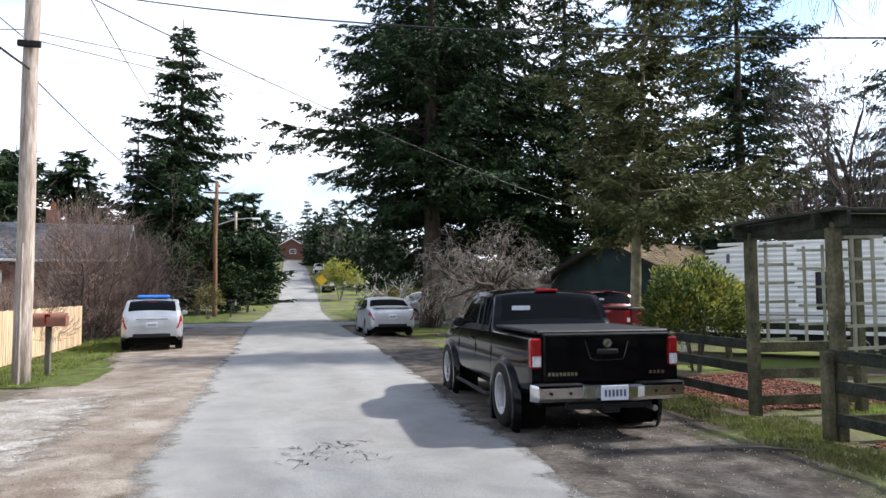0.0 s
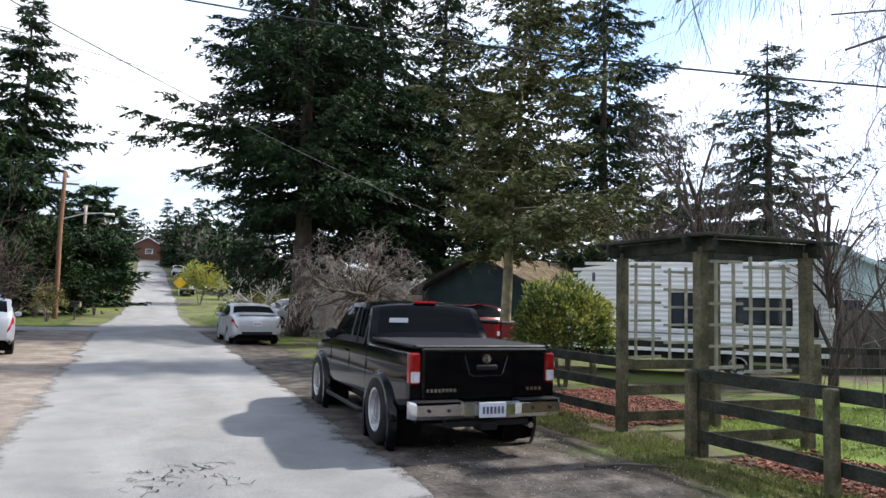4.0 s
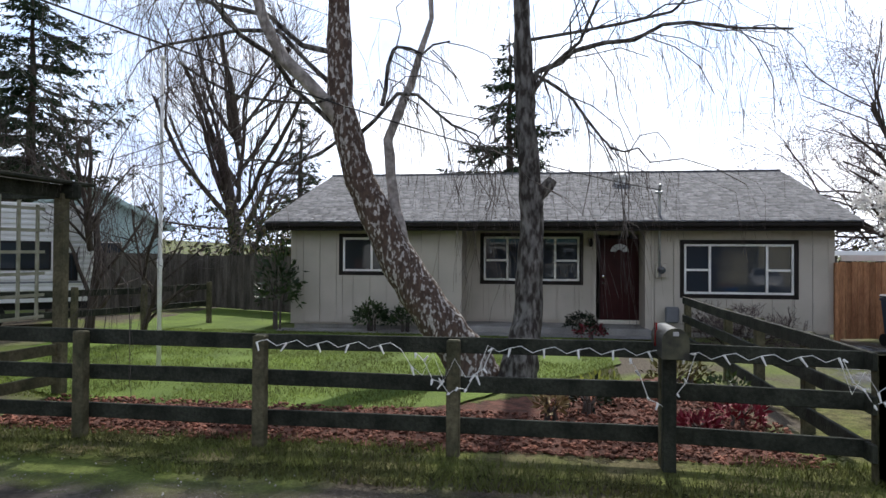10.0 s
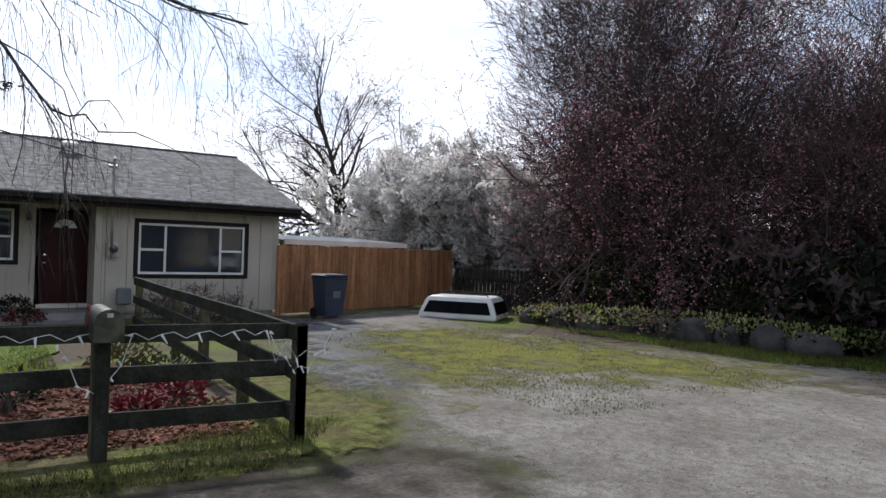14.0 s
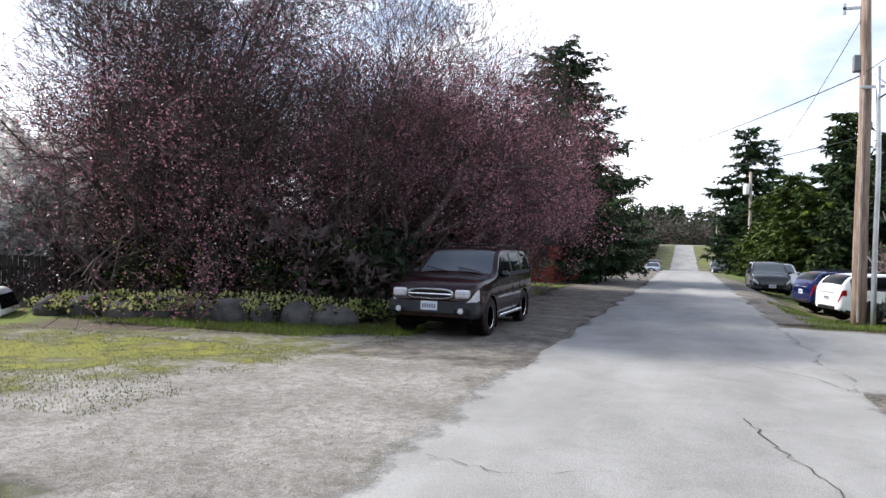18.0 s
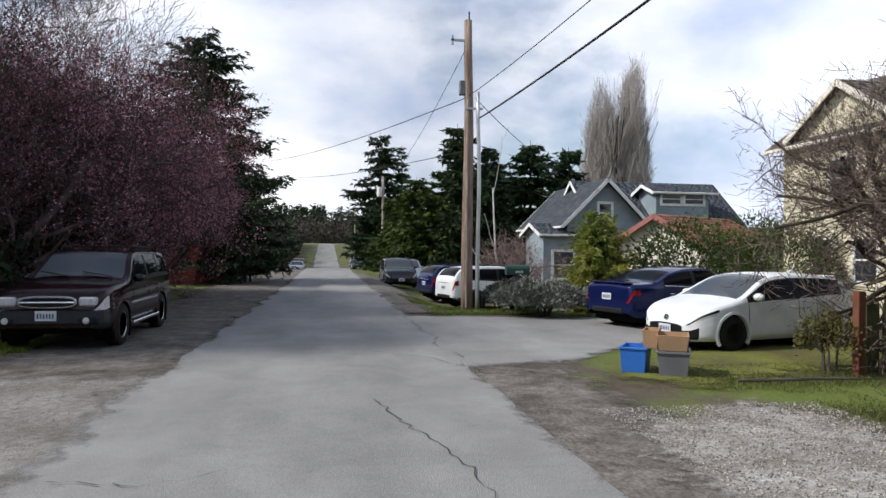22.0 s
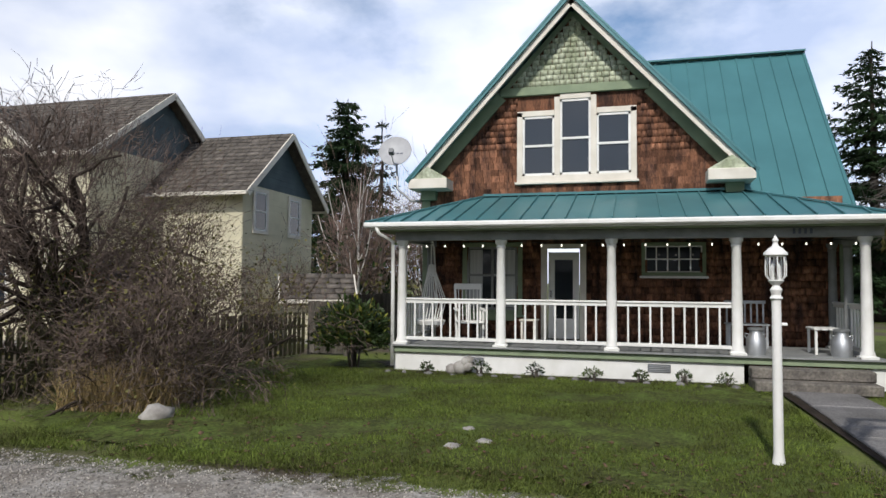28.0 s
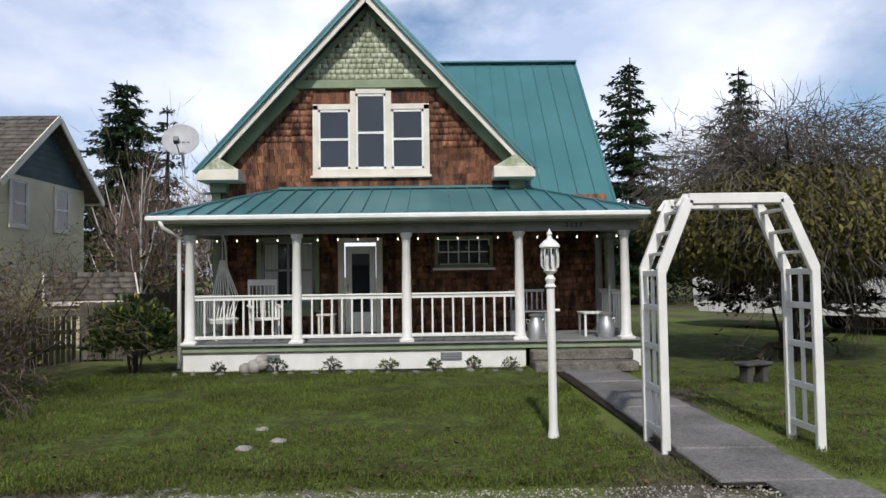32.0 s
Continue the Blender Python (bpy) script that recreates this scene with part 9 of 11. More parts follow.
tall_ = bare_tree("currant_bush", "tall brown shrub with young leaves behind the picket fence", -9.6, -6.9, [(a * 0.25, b * 0.25, 0, (a * 0.7, b * 0.7, 1.2), 1.9, 0.03) for a, b in ((0.8, 0.3), (-0.9, 0.4), (0.2, -1.0), (-0.4, 0.9), (0.9, -0.5), (-0.8, -0.6), (0.1, 0.2))], 152, 4, 0.7, 0.1, 0.16, (2, 2, 2, 1), droop=0.4, twig=mat("brown_twig", (0.2, 0.15, 0.125)), buds=[(M_BUD, 0.9, 0.05, "young_foliage")], category="shrub", group="leafless shrubs", minr=0.0035)
tangle("spray_growth", tall_, [(0, 0, 1.5, 0.8, 0.8, 1.1)], 800, 0.45, 0.004, mat("brown_twig", (0.2, 0.15, 0.125)), 482, gap=0.1)
bush("shrub", "dark olive shrub among the brown stems", -8.6, -8.3, 0.55, 2.2, M_PINEO, 1800, 483, 0.07, 0.5)
bush("shrub", "yellow-green box shrub by the red post", -7.0, -8.6, 0.42, 0.85, M_BUD, 1400, 153, 0.05, 0.6, 6)
bush("rhododendron", "leafy rhododendron at the porch corner", -12.45, -5.15, 0.72, 1.25, M_RHODO, 3600, 154, 0.13, 0.36, 9, second=(M_SHRUBY, 0.10), inner=0.3)
bush("lavender", "grey-green mounded lavender bush", -5.55, -16.9, 0.95, 0.85, M_SILVER, 15000, 155, 0.11, 0.3, 10, inner=0.2, rx=1.25, lump=0.12, group="lavender")
bush("lavender", "grey-green lavender bush behind the first", -5.3, -18.8, 0.8, 0.85, M_SILVER, 9000, 156, 0.11, 0.3, 10, inner=0.2, lump=0.12, group="lavender")
bush("shrub", "bright green leafy hedge by the driveway", -10.6, -18.6, 1.0, 2.5, M_SHRUB, 5000, 157, 0.13, 0.4, rx=2.0)
bush("shrub", "green bamboo-like hedge by the shed", -12.5, -17.2, 1.0, 2.5, M_SHRUB, 4200, 158, 0.16, 0.25, rx=1.6)
bush("hedge", "green growth behind the cottage", -22, -32.5, 2.0, 3.6, M_SHRUB, 2200, 159, 0.25, 0.3, rx=5.0)
bare_tree("bare_shrub", "brown leafless shrub beside the blue house", -8.2, -30.0, [(a * 0.3, b * 0.3, 0, (a * 0.6, b * 0.6, 1), 1.9, 0.05) for a, b in ((0.8, 0.3), (-0.9, 0.4), (0.2, -1.0), (-0.4, 0.9), (0, 0))], 160, 4, 0.8, 0.1, 0.18, (2, 2, 2, 2), category="shrub", group="leafless shrubs", minr=0.007, twig=mat("pinkish_twig", (0.26, 0.19, 0.17), (0.17, 0.12, 0.11), scale=3, rough=0.9))
bare_tree("leaning_birch", "white leaning birch stem by the firs", -9.0, -34.0, [(0, 0, 0, (0.22, 0.1, 1), 5.5, 0.06)], 161, 2, 0.4, 0.2, 0.06, (1, 1), bark=M_WBIRCH, minr=0.008)
M_POPLAR = mat("pale_poplar_twig", (0.40, 0.36, 0.33), (0.28, 0.25, 0.23), scale=3, rough=0.9)
for k, (x, y, h, w) in enumerate(((-40.6, -97, 26.5, 4.2), (-44.6, -95.5, 30, 4.2))):
    pop = bare_tree("poplar", "tall bare columnar poplar behind the blue house", x, y, [(0, 0, 0, (0, 0, 1), h * 0.6, 0.4)] + [(0.1 * math.cos(i * 2.4), 0.1 * math.sin(i * 2.4), 3 + 1.1 * i, (math.cos(i * 2.4) * 0.22, math.sin(i * 2.4) * 0.22, 1), 3.5, 0.12) for i in range(14)], 170 + k, 3, 0.22, 0.5, 0.05, (2, 2, 2), minr=0.02, group="poplars", twig=M_POPLAR)
    tangle("fine_growth", pop, [(0, 0, h * 0.62, w * 0.62, w * 0.62, h * 0.40), (0, 0, h * 0.42, w * 0.8, w * 0.8, h * 0.3)], 9000, 1.5, 0.022, M_POPLAR, 440 + k, bias=(0, 0, 2.2), gap=0.2, flow=0.3)
for k in range(12):
    a = random.Random(k + 300)
    sap = bare_tree("birch_sapling", "slender bare birch behind the yellow house", -29.5 - a.uniform(0, 5), -14.5 + k * 0.62 + a.uniform(-0.3, 0.3), [(0, 0, 0, (a.uniform(-0.08, 0.08), a.uniform(-0.08, 0.08), 1), a.uniform(3.8, 5.2), 0.07)], 180 + k, 3, 0.4, 0.4, 0.06, (2, 2, 1), bark=M_WBIRCH if k % 3 == 0 else M_TWIG, twig=mat("reddish_twig", (0.23, 0.16, 0.13)), minr=0.007, group="birch saplings")
    tangle("spray_growth", sap, [(0, 0, 3.2, 0.9, 0.9, 2.4)], 420, 0.7, 0.008, mat("reddish_twig", (0.23, 0.16, 0.13)), 500 + k, bias=(0, 0, 1.4))
weeping = bare_tree("weeping_tree", "umbrella-shaped weeping tree with olive buds over the path", -12.9, 6.9, [(0, 0, 0, (0.0, 0.05, 1), 2.2, 0.17), (0, 0.05, 1.9, (0.9, 0.3, 1.3), 1.75, 0.10), (0, 0.05, 1.9, (-0.9, 0.3, 1.3), 1.75, 0.10), (0, 0.05, 2.0, (0.2, -1.0, 1.3), 1.75, 0.10), (0, 0.05, 2.0, (0.1, 1.0, 1.3), 1.75, 0.10), (0, 0.05, 2.0, (0.6, 0.9, 1.5), 1.75, 0.09), (0, 0.05, 2.0, (0.7, -0.6, 1.5), 1.75, 0.09), (0, 0.05, 2.1, (0.1, 0.1, 1.5), 1.75, 0.09)], 200, 4, 0.9, -0.15, 0.2, (2, 2, 2, 2), droop=1.3, minr=0.005, bark=M_BARK)
tangle("spray_growth", weeping, [(0.2, 0, 3.1, 2.7, 2.8, 1.6)], 13000, 0.5, 0.007, mat("weeping_twig", (0.13, 0.115, 0.10), (0.075, 0.066, 0.057), scale=3, rough=0.9), 484, bias=(0, 0, -0.7), gap=0.1)
g_w = np.random.default_rng(485)
u_w = g_w.normal(0, 1, (26000, 3))
u_w /= np.linalg.norm(u_w, axis=1, keepdims=True)
u_w *= g_w.uniform(0.5, 1, (26000, 1))
leaves("hanging_foliage", u_w * [2.7, 2.8, 1.15] + [0.2, 0, 2.55], g_w.normal(0, 0.5, (26000, 3)) + [0, 0, -0.8], 0.12, 0.055, M_BUD, weeping, 486)
bush("shrub", "dark evergreen shrub under the weeping tree", -13.8, 7.4, 1.6, 2.6, M_IVYD, 5200, 201, 0.12, 0.5, rx=1.2)
# east gardens
bush("garden_shrub", "round green and yellow shrub behind the rail fence", 8.4, 12.3, 1.0, 2.2, M_SHRUB, 12000, 210, 0.10, 0.42, 9, second=(M_SHRUBY, 0.30), lump=0.2)
bush("rhododendron", "tall open rhododendron at the house corner", 15.35, 6.35, 0.45, 1.75, M_RHODO, 420, 211, 0.16, 0.36, 7, lump=0.5)
bush("rhododendron", "low green shrub under the window", 15.35, 4.1, 0.38, 0.62, M_RHODO, 500, 212, 0.11, 0.4, 6)
bush("rhododendron", "low green shrub under the window", 15.3, 3.3, 0.36, 0.58, M_RHODO, 460, 213, 0.11, 0.4, 6)
bush("shrub", "small round dark shrub by the door", 15.6, -0.6, 0.32, 0.50, M_IVYD, 700, 214, 0.06, 0.5, 5)
bush("heather", "dull red low plant before the door", 14.6, -0.75, 0.32, 0.32, M_RED, 500, 215, 0.06, 0.5, 4, second=(M_IVYD, 0.5))
bare_tree("bare_shrub", "tangled bare shrub under the wide window", 14.6, -3.7, [(a * 0.3, b * 0.3, 0, (a, b, 0.8), 0.6, 0.014) for a, b in ((0.8, 0.3), (-0.9, 0.4), (0.2, -1.0), (-0.4, 0.9), (0.9, -0.5), (-0.8, -0.6), (0.1, 1.2), (0, -1.4))], 216, 3, 0.8, 0.1, 0.2, (3, 2, 2), category="shrub", group="leafless shrubs", minr=0.004, twig=M_TWIGD)
for k, (x, y, m_, r_, h_) in enumerate(((7.4, -1.75, M_RED, 0.25, 0.22), (7.0, -1.3, M_RED, 0.18, 0.16), (8.3, -0.5, M_SHRUBY, 0.2, 0.3), (7.2, 0.1, M_STRAW, 0.14, 0.34), (9.0, -1.4, M_BUD, 0.3, 0.4), (8.6, -1.9, M_RHODO, 0.25, 0.3), (9.6, -1.7, M_BUD, 0.25, 0.35), (7.6, -0.3, M_IVYD, 0.2, 0.34))):
    bush("bed_plant", "small perennial in the mulch bed", x, y, r_, h_, m_, 160, 220 + k, 0.09, 0.35, 5, group="bed plants")
for k, (x, y) in enumerate(((-12.22, -3.6), (-12.2, -1.6), (-12.22, -0.6), (-12.2, 0.9), (-12.2, 1.55), (-12.22, -2.6), (-12.22, 0.2))):
    bush("bed_plant", "small green plant in the soil bed", x, y, 0.10 + 0.04 * (k % 3), 0.20 + 0.04 * (k % 2), M_RHODO if k % 2 else M_SHRUB, 110, 240 + k, 0.06, 0.4, 4, group="soil bed plants")
# grass
tufts("verge_grass", "thin green grass along the fence foot", [(5.0, -2.9, 6.1, 6.6), (5.2, 6.4, 6.4, 13)], 38000, M_BLADE, 3, 0.085, 0.012, lean=0.7)
tufts("lawn_grass", "short blades of the sunlit lawn", [(7.4, 1.6, 15.0, 8.8), (9.6, -0.9, 14.8, 1.6)], 90000, M_BLADEL, 4, 0.055, 0.013, lean=0.8)
tufts("lawn_grass", "short blades of the porch lawn", [(-12.4, -6.2, -5.5, 2.2)], 170000, M_BLADEL, 5, 0.058, 0.014, lean=0.9)
tufts("lawn_grass", "blades along the path and yard", [(-12.0, 3.5, -5.5, 9.0)], 70000, M_BLADEL, 6, 0.045, 0.011, lean=0.8)
tufts("verge_grass", "grass fringe beside the gravel", [(-6.2, -7.6, -5.4, 2.4), (-10.0, -9.3, -4.6, -7.6)], 34000, M_BLADE, 7, 0.05, 0.011, lean=0.8)
tufts("verge_grass", "grass at the rockery foot", [(4.6, -12.6, 11.5, -10.6)], 18000, M_BLADEL, 8, 0.09, 0.014)
tufts("verge_grass", "grass on the verges by the pole", [(-6.0, -26, -2.7, -17.2), (-6.2, 13.5, -4.3, 33)], 26000, M_BLADEL, 9, 0.09, 0.016)
tufts("dry_grass", "pale dry ornamental grass under the shrubs", [(-8.6, -6.4, -7.2, -5.7), (-7.9, -7.0, -7.1, -6.2)], 2600, M_STRAW, 10, 0.62, 0.012, lean=0.45)
tufts("moss_grass", "thin moss and grass on the drive", [(5.0, -9.6, 12, -5.0)], 12000, M_BLADE, 11, 0.035, 0.012)


# ---- other buildings ----
def cottage(name, label, x, y, rz, L, D, eave, ridge, wall_m, roof_m, trim_m, gable_m=None, wins=(), over=0.35, clap=0.0, chimney=None, cat="house", base=0.0):
    """A gabled building; the ridge runs along its own x. wins: (face, u0, u1, z0, z1), face one of n s e w in its own axes."""
    z0 = ground_z(x, y) + base
    h = thing(name, (x, y, z0), label, cat, "other buildings", rz)
    hl, hd = L / 2, D / 2
    part("foundation", B(((-hl + 0.03, -hd + 0.03, -0.3), (hl - 0.03, hd - 0.03, 0.15))), M_CONC, h)
    part("wall", B(((-hl, -hd, 0.12), (hl, hd, eave))), wall_m, h)
    if clap:
        n = int((eave - 0.15) / clap)
        for face in ("s", "e", "w", "n"):
            items = []
            for k in range(n):
                zc = 0.15 + clap * (k + 0.5)
                items.append({"s": ((0, -hd - 0.008, zc), (L, 0.016, clap - 0.012), pose(0, 0, 0, 4)), "n": ((0, hd + 0.008, zc), (L, 0.016, clap - 0.012), pose(0, 0, 0, -4)), "e": ((hl + 0.008, 0, zc), (0.016, D, clap - 0.012), pose(0, 0, 0, 0, 4)), "w": ((-hl - 0.008, 0, zc), (0.016, D, clap - 0.012), pose(0, 0, 0, 0, -4))}[face])
            for c, s, m in items:
                if wall_m.name not in UNITS:
                    UNITS[wall_m.name] = UNIT.copy()
                    UNITS[wall_m.name].materials.append(wall_m)
                ob = new("clapboard", UNITS[wall_m.name])
                ob.parent = h
                ob.matrix_basis = Matrix.Translation(c) @ m @ Matrix.Diagonal((*s, 1))
    for s in (-1, 1):
        part("gable", prism(bmesh.new(), [(-hd, eave), (0, ridge - 0.05), (hd, eave)], s * hl - s * 0.12, s * hl, "x"), gable_m or wall_m, h)
        if clap:
            gm = gable_m or wall_m
            n = int((ridge - eave) / clap)
            for k in range(n):
                w = 2 * hd * (1 - (k + 0.6) / (n + 0.3))
                if gm.name not in UNITS:
                    UNITS[gm.name] = UNIT.copy()
                    UNITS[gm.name].materials.append(gm)
                ob = new("clapboard", UNITS[gm.name])
                ob.parent = h
                ob.matrix_basis = Matrix.Translation((s * (hl + 0.008), 0, eave + clap * (k + 0.5))) @ pose(0, 0, 0, 0, 4 * s) @ Matrix.Diagonal((0.016, w, clap - 0.012, 1))
    sl = (ridge - eave) / hd
    ro = None
    for s in (-1, 1):
        e = hd + over
        c = [(-hl - over, s * e, eave - sl * over + 0.06), (hl + over, s * e, eave - sl * over + 0.06), (hl + over, 0, ridge + 0.06), (-hl - over, 0, ridge + 0.06)]
        ro = part("roof", slope_mesh(bmesh.new(), c, 0.07), roof_m, h)
        e0, e1, r0, r1 = (Vector(c[k]) for k in (0, 1, 3, 2))
        n = int((r0 - e0).length / 0.2)
        items = []
        rr = random.Random(int(x * 10) + s)
        nor = Vector((0, s * sl, 1)).normalized()
        m = Matrix((Vector((1, 0, 0)), nor.cross(Vector((1, 0, 0))), nor)).transposed().to_4x4() @ pose(0, 0, 0, -3 * -s)
        for k in range(n):
            a, b = e0.lerp(r0, (k + 0.5) / n), e1.lerp(r1, (k + 0.5) / n)
            u = 0.0
            while u < (b - a).length - 0.05:
                w = min(rr.uniform(0.25, 0.45), (b - a).length - u)
                items.append((a + (b - a).normalized() * (u + w / 2) + nor * rr.uniform(0.008, 0.014), (w - 0.008, 0.21, 0.012), m))
                u += w
        v, f = [], []
        for c_, s_, m_ in items:
            f.append(QUADS + 8 * len(v))
            v.append(CUBE * np.array(s_, np.float32) @ np.array(m_.to_3x3(), np.float32).T + np.array(c_, np.float32))
        tagged(arrays("roof_shingles", np.concatenate(v), np.concatenate(f), roof_m, ro), kind="stuff")
        part("gutter", B(((-hl - over, s * (e + 0.0), eave - sl * over - 0.06), (hl + over, s * (e + 0.09), eave - sl * over + 0.05)), bev=0.015), trim_m, h)
        for t in (-1, 1):
            part("barge_board", beam(bmesh.new(), (t * (hl + over), s * e, eave - sl * over - 0.02), (t * (hl + over), 0, ridge - 0.02), 0.04, 0.17), trim_m, h)
    for face, u0, u1, a, b in wins:
        ax, at, out = {"s": ("y", -hd, -1), "n": ("y", hd, 1), "e": ("x", hl, 1), "w": ("x", -hl, -1)}[face]
        window_local(h, ax, at + out * 0.02, out, u0, u1, a, b, trim_m)
    if chimney:
        cx, cy = chimney
        c_ = part("chimney", B(((cx - 0.25, cy - 0.25, eave), (cx + 0.25, cy + 0.25, ridge + 0.7)), bev=0.02), mat("brick", (0.30, 0.14, 0.10), (0.22, 0.10, 0.075), scale=4, rough=0.9), h)
        part("chimney_pot", lathe(bmesh.new(), [(0.12, 0), (0.1, 0.3), (0.13, 0.33)], 10, Matrix.Translation((cx, cy, ridge + 0.7))), M_PLUM, c_)
    return h


def window_local(parent, ax, at, out, u0, u1, z0, z1, trim_m):
    def P(u, d, z):
        return (at + out * d, u, z) if ax == "x" else (u, at + out * d, z)
    c, f = 0.09, 0.045
    w = part("window", B((P(u0 - c, 0, z0 - c), P(u1 + c, 0.04, z0)), (P(u0 - c, 0, z1), P(u1 + c, 0.04, z1 + c)), (P(u0 - c, 0, z0), P(u0, 0.04, z1)), (P(u1, 0, z0), P(u1 + c, 0.04, z1)), bev=0.004), trim_m, parent)
    part("window_frame", B((P(u0, 0, (z0 + z1) / 2 - f / 2), P(u1, 0.03, (z0 + z1) / 2 + f / 2)), (P(u0, 0, z0), P(u0 + f, 0.028, z1)), (P(u1 - f, 0, z0), P(u1, 0.028, z1)), (P(u0, 0, z0), P(u1, 0.028, z0 + f)), (P(u0, 0, z1 - f), P(u1, 0.028, z1))), M_WHITE, w)
    for a, b in ((z0 + f, (z0 + z1) / 2 - f / 2), ((z0 + z1) / 2 + f / 2, z1 - f)):
        part("pane", B((P(u0 + f, 0.006, a), P(u1 - f, 0.014, b))), M_GLASSL, w)


cottage("yellow_house", "pale yellow clapboard house wing with grey-blue gable", -18.35, -11.9, -90, 3.6, 4.1, 4.35, 6.05, M_YELLOW, M_SHINGLEB, M_CREAM, M_BLUEGREY, clap=0.17, wins=(("w", 0.85, 1.5, 3.1, 4.2), ("w", -1.15, -0.5, 3.1, 4.2)), over=0.4)
cottage("yellow_house", "tall pale yellow clapboard house with grey-blue gable", -16.8, -16.2, -90, 6.2, 5.4, 5.1, 7.05, M_YELLOW, M_SHINGLEB, M_CREAM, M_BLUEGREY, clap=0.2, over=0.4)
cottage("yellow_house", "front cross gable of the pale yellow house", -15.4, -16.6, 0, 2.9, 3.6, 5.2, 6.35, M_YELLOW, M_SHINGLEB, M_CREAM, M_YELLOW, clap=0.2, over=0.3, wins=(("e", -1.2, -0.4, 0.9, 2.1), ("e", 0.4, 1.2, 0.9, 2.1), ("e", -0.5, 0.5, 3.2, 4.3)))
cottage("garden_shed", "small yellow shed behind the fence", -17.8, -8.6, -60, 1.7, 1.4, 1.3, 1.85, M_YELLOW, M_SHINGLEB, M_CREAM, clap=0.15, over=0.2, wins=(("s", -0.3, 0.3, 0.75, 1.1),), cat="shed")
cottage("playhouse", "small orange cedar shed with slate roof behind the shrubs", -10.3, -8.9, 10, 1.5, 1.3, 1.35, 1.95, M_CEDAR, M_SLATE, M_CEDAR, clap=0.13, over=0.18, cat="shed")
cottage("blue_house", "grey-blue gabled house with white trim", -14.1, -36.8, -90, 7.2, 4.0, 3.35, 5.35, M_SKYBLUE, M_SLATE, M_WHITE, clap=0.2, over=0.45, wins=(("w", -0.35, 0.35, 3.15, 4.15), ("w", -1.2, -0.4, 0.8, 2.1), ("w", 0.5, 1.3, 0.8, 2.1)))
cottage("blue_house", "rear wing of the grey-blue house with dormer", -18.0, -37.0, 0, 8.0, 6.0, 3.3, 5.6, M_SKYBLUE, M_SLATE, M_WHITE, over=0.4)
cottage("blue_house_dormer", "shed dormer with white windows on the slate roof", -18.6, -34.6, 0, 3.0, 2.0, 4.9, 5.25, M_SKYBLUE, M_SLATE, M_WHITE, over=0.35, wins=(("n", -1.2, -0.1, 4.2, 4.75), ("n", 0.1, 1.2, 4.2, 4.75)))
cottage("blue_house_porch", "white-trimmed porch of the grey-blue house", -11.8, -34.6, 0, 2.0, 3.0, 2.9, 3.4, M_SKYBLUE, M_SLATE, M_WHITE, over=0.3, wins=(("n", -0.6, 0.5, 0.6, 2.0),))
cottage("red_roof_shed", "low shed with rusty red roof", -13.4, -23.4, 30, 4.6, 3.2, 2.1, 2.95, M_CREAM, M_REDTILE, mat("faded_red_trim", (0.34, 0.13, 0.11), rough=0.7), over=0.3, cat="shed")
cottage("garage", "brown-walled garage with grey shingle roof and chimney", -12.2, 32.6, 6, 11.0, 6.0, 3.2, 4.7, mat("brick_red_siding", (0.22, 0.10, 0.075), (0.17, 0.075, 0.06), scale=2, rough=0.85), M_SHINGLE, M_WHITE, over=0.4, chimney=(2.6, 0.4), wins=(("s", 3.2, 4.4, 1.4, 2.5), ("s", 0.2, 1.4, 1.4, 2.5)))
cottage("brown_roof_house", "low teal house with mossy brown roof behind the shrub", 17.0, 27.0, 28, 9.0, 6.0, 2.3, 3.7, mat("dark_teal_siding", (0.02, 0.034, 0.034), (0.015, 0.025, 0.025), scale=2, rough=0.8), mat("mossy_brown_roof", (0.20, 0.15, 0.09), (0.12, 0.09, 0.06), scale=2, rough=0.95, vary=0.2), M_BLACKTRIM, over=0.5)
cottage("aqua_house", "pale aqua gabled house behind the board fence", 24.4, 18.4, 42, 7.0, 5.0, 2.9, 4.2, M_MINT, M_SHINGLE, M_MINT, clap=0.0, over=0.35, wins=(("w", -1.2, -0.4, 1.2, 2.2),))
cottage("green_cottage", "dark green cottage half hidden by plum trees", 18.6, -18.4, -35, 6.0, 5.0, 2.35, 3.7, M_GREENH, M_SHINGLE, M_WHITE, clap=0.2, over=0.4, wins=(("n", -1.6, -0.8, 1.0, 2.0), ("n", 1.0, 1.9, 1.0, 2.0), ("w", -0.5, 0.4, 1.0, 2.0)))
cottage("hilltop_house", "brown house with grey roof at the top of the lane", 4.6, 197, 90, 7, 6.4, 4.2, 6.0, mat("brown_siding", (0.16, 0.08, 0.06), rough=0.8), M_SHINGLE, M_WHITE, over=0.5, wins=(("w", -1.2, 0.4, 1.8, 2.9),))
cottage("white_building", "white roofed building beyond the firs", 14.5, 40.5, 0, 7, 4, 2.3, 3.2, M_CREAM, M_TRAILER, M_WHITE, over=0.4)
cottage("distant_house", "far house with rusty roof beyond the lane", 9, -205, 0, 5, 5, 2.2, 3.6, mat("far_red_siding", (0.22, 0.10, 0.08), rough=0.8), M_REDTILE, M_WHITE, over=0.5)


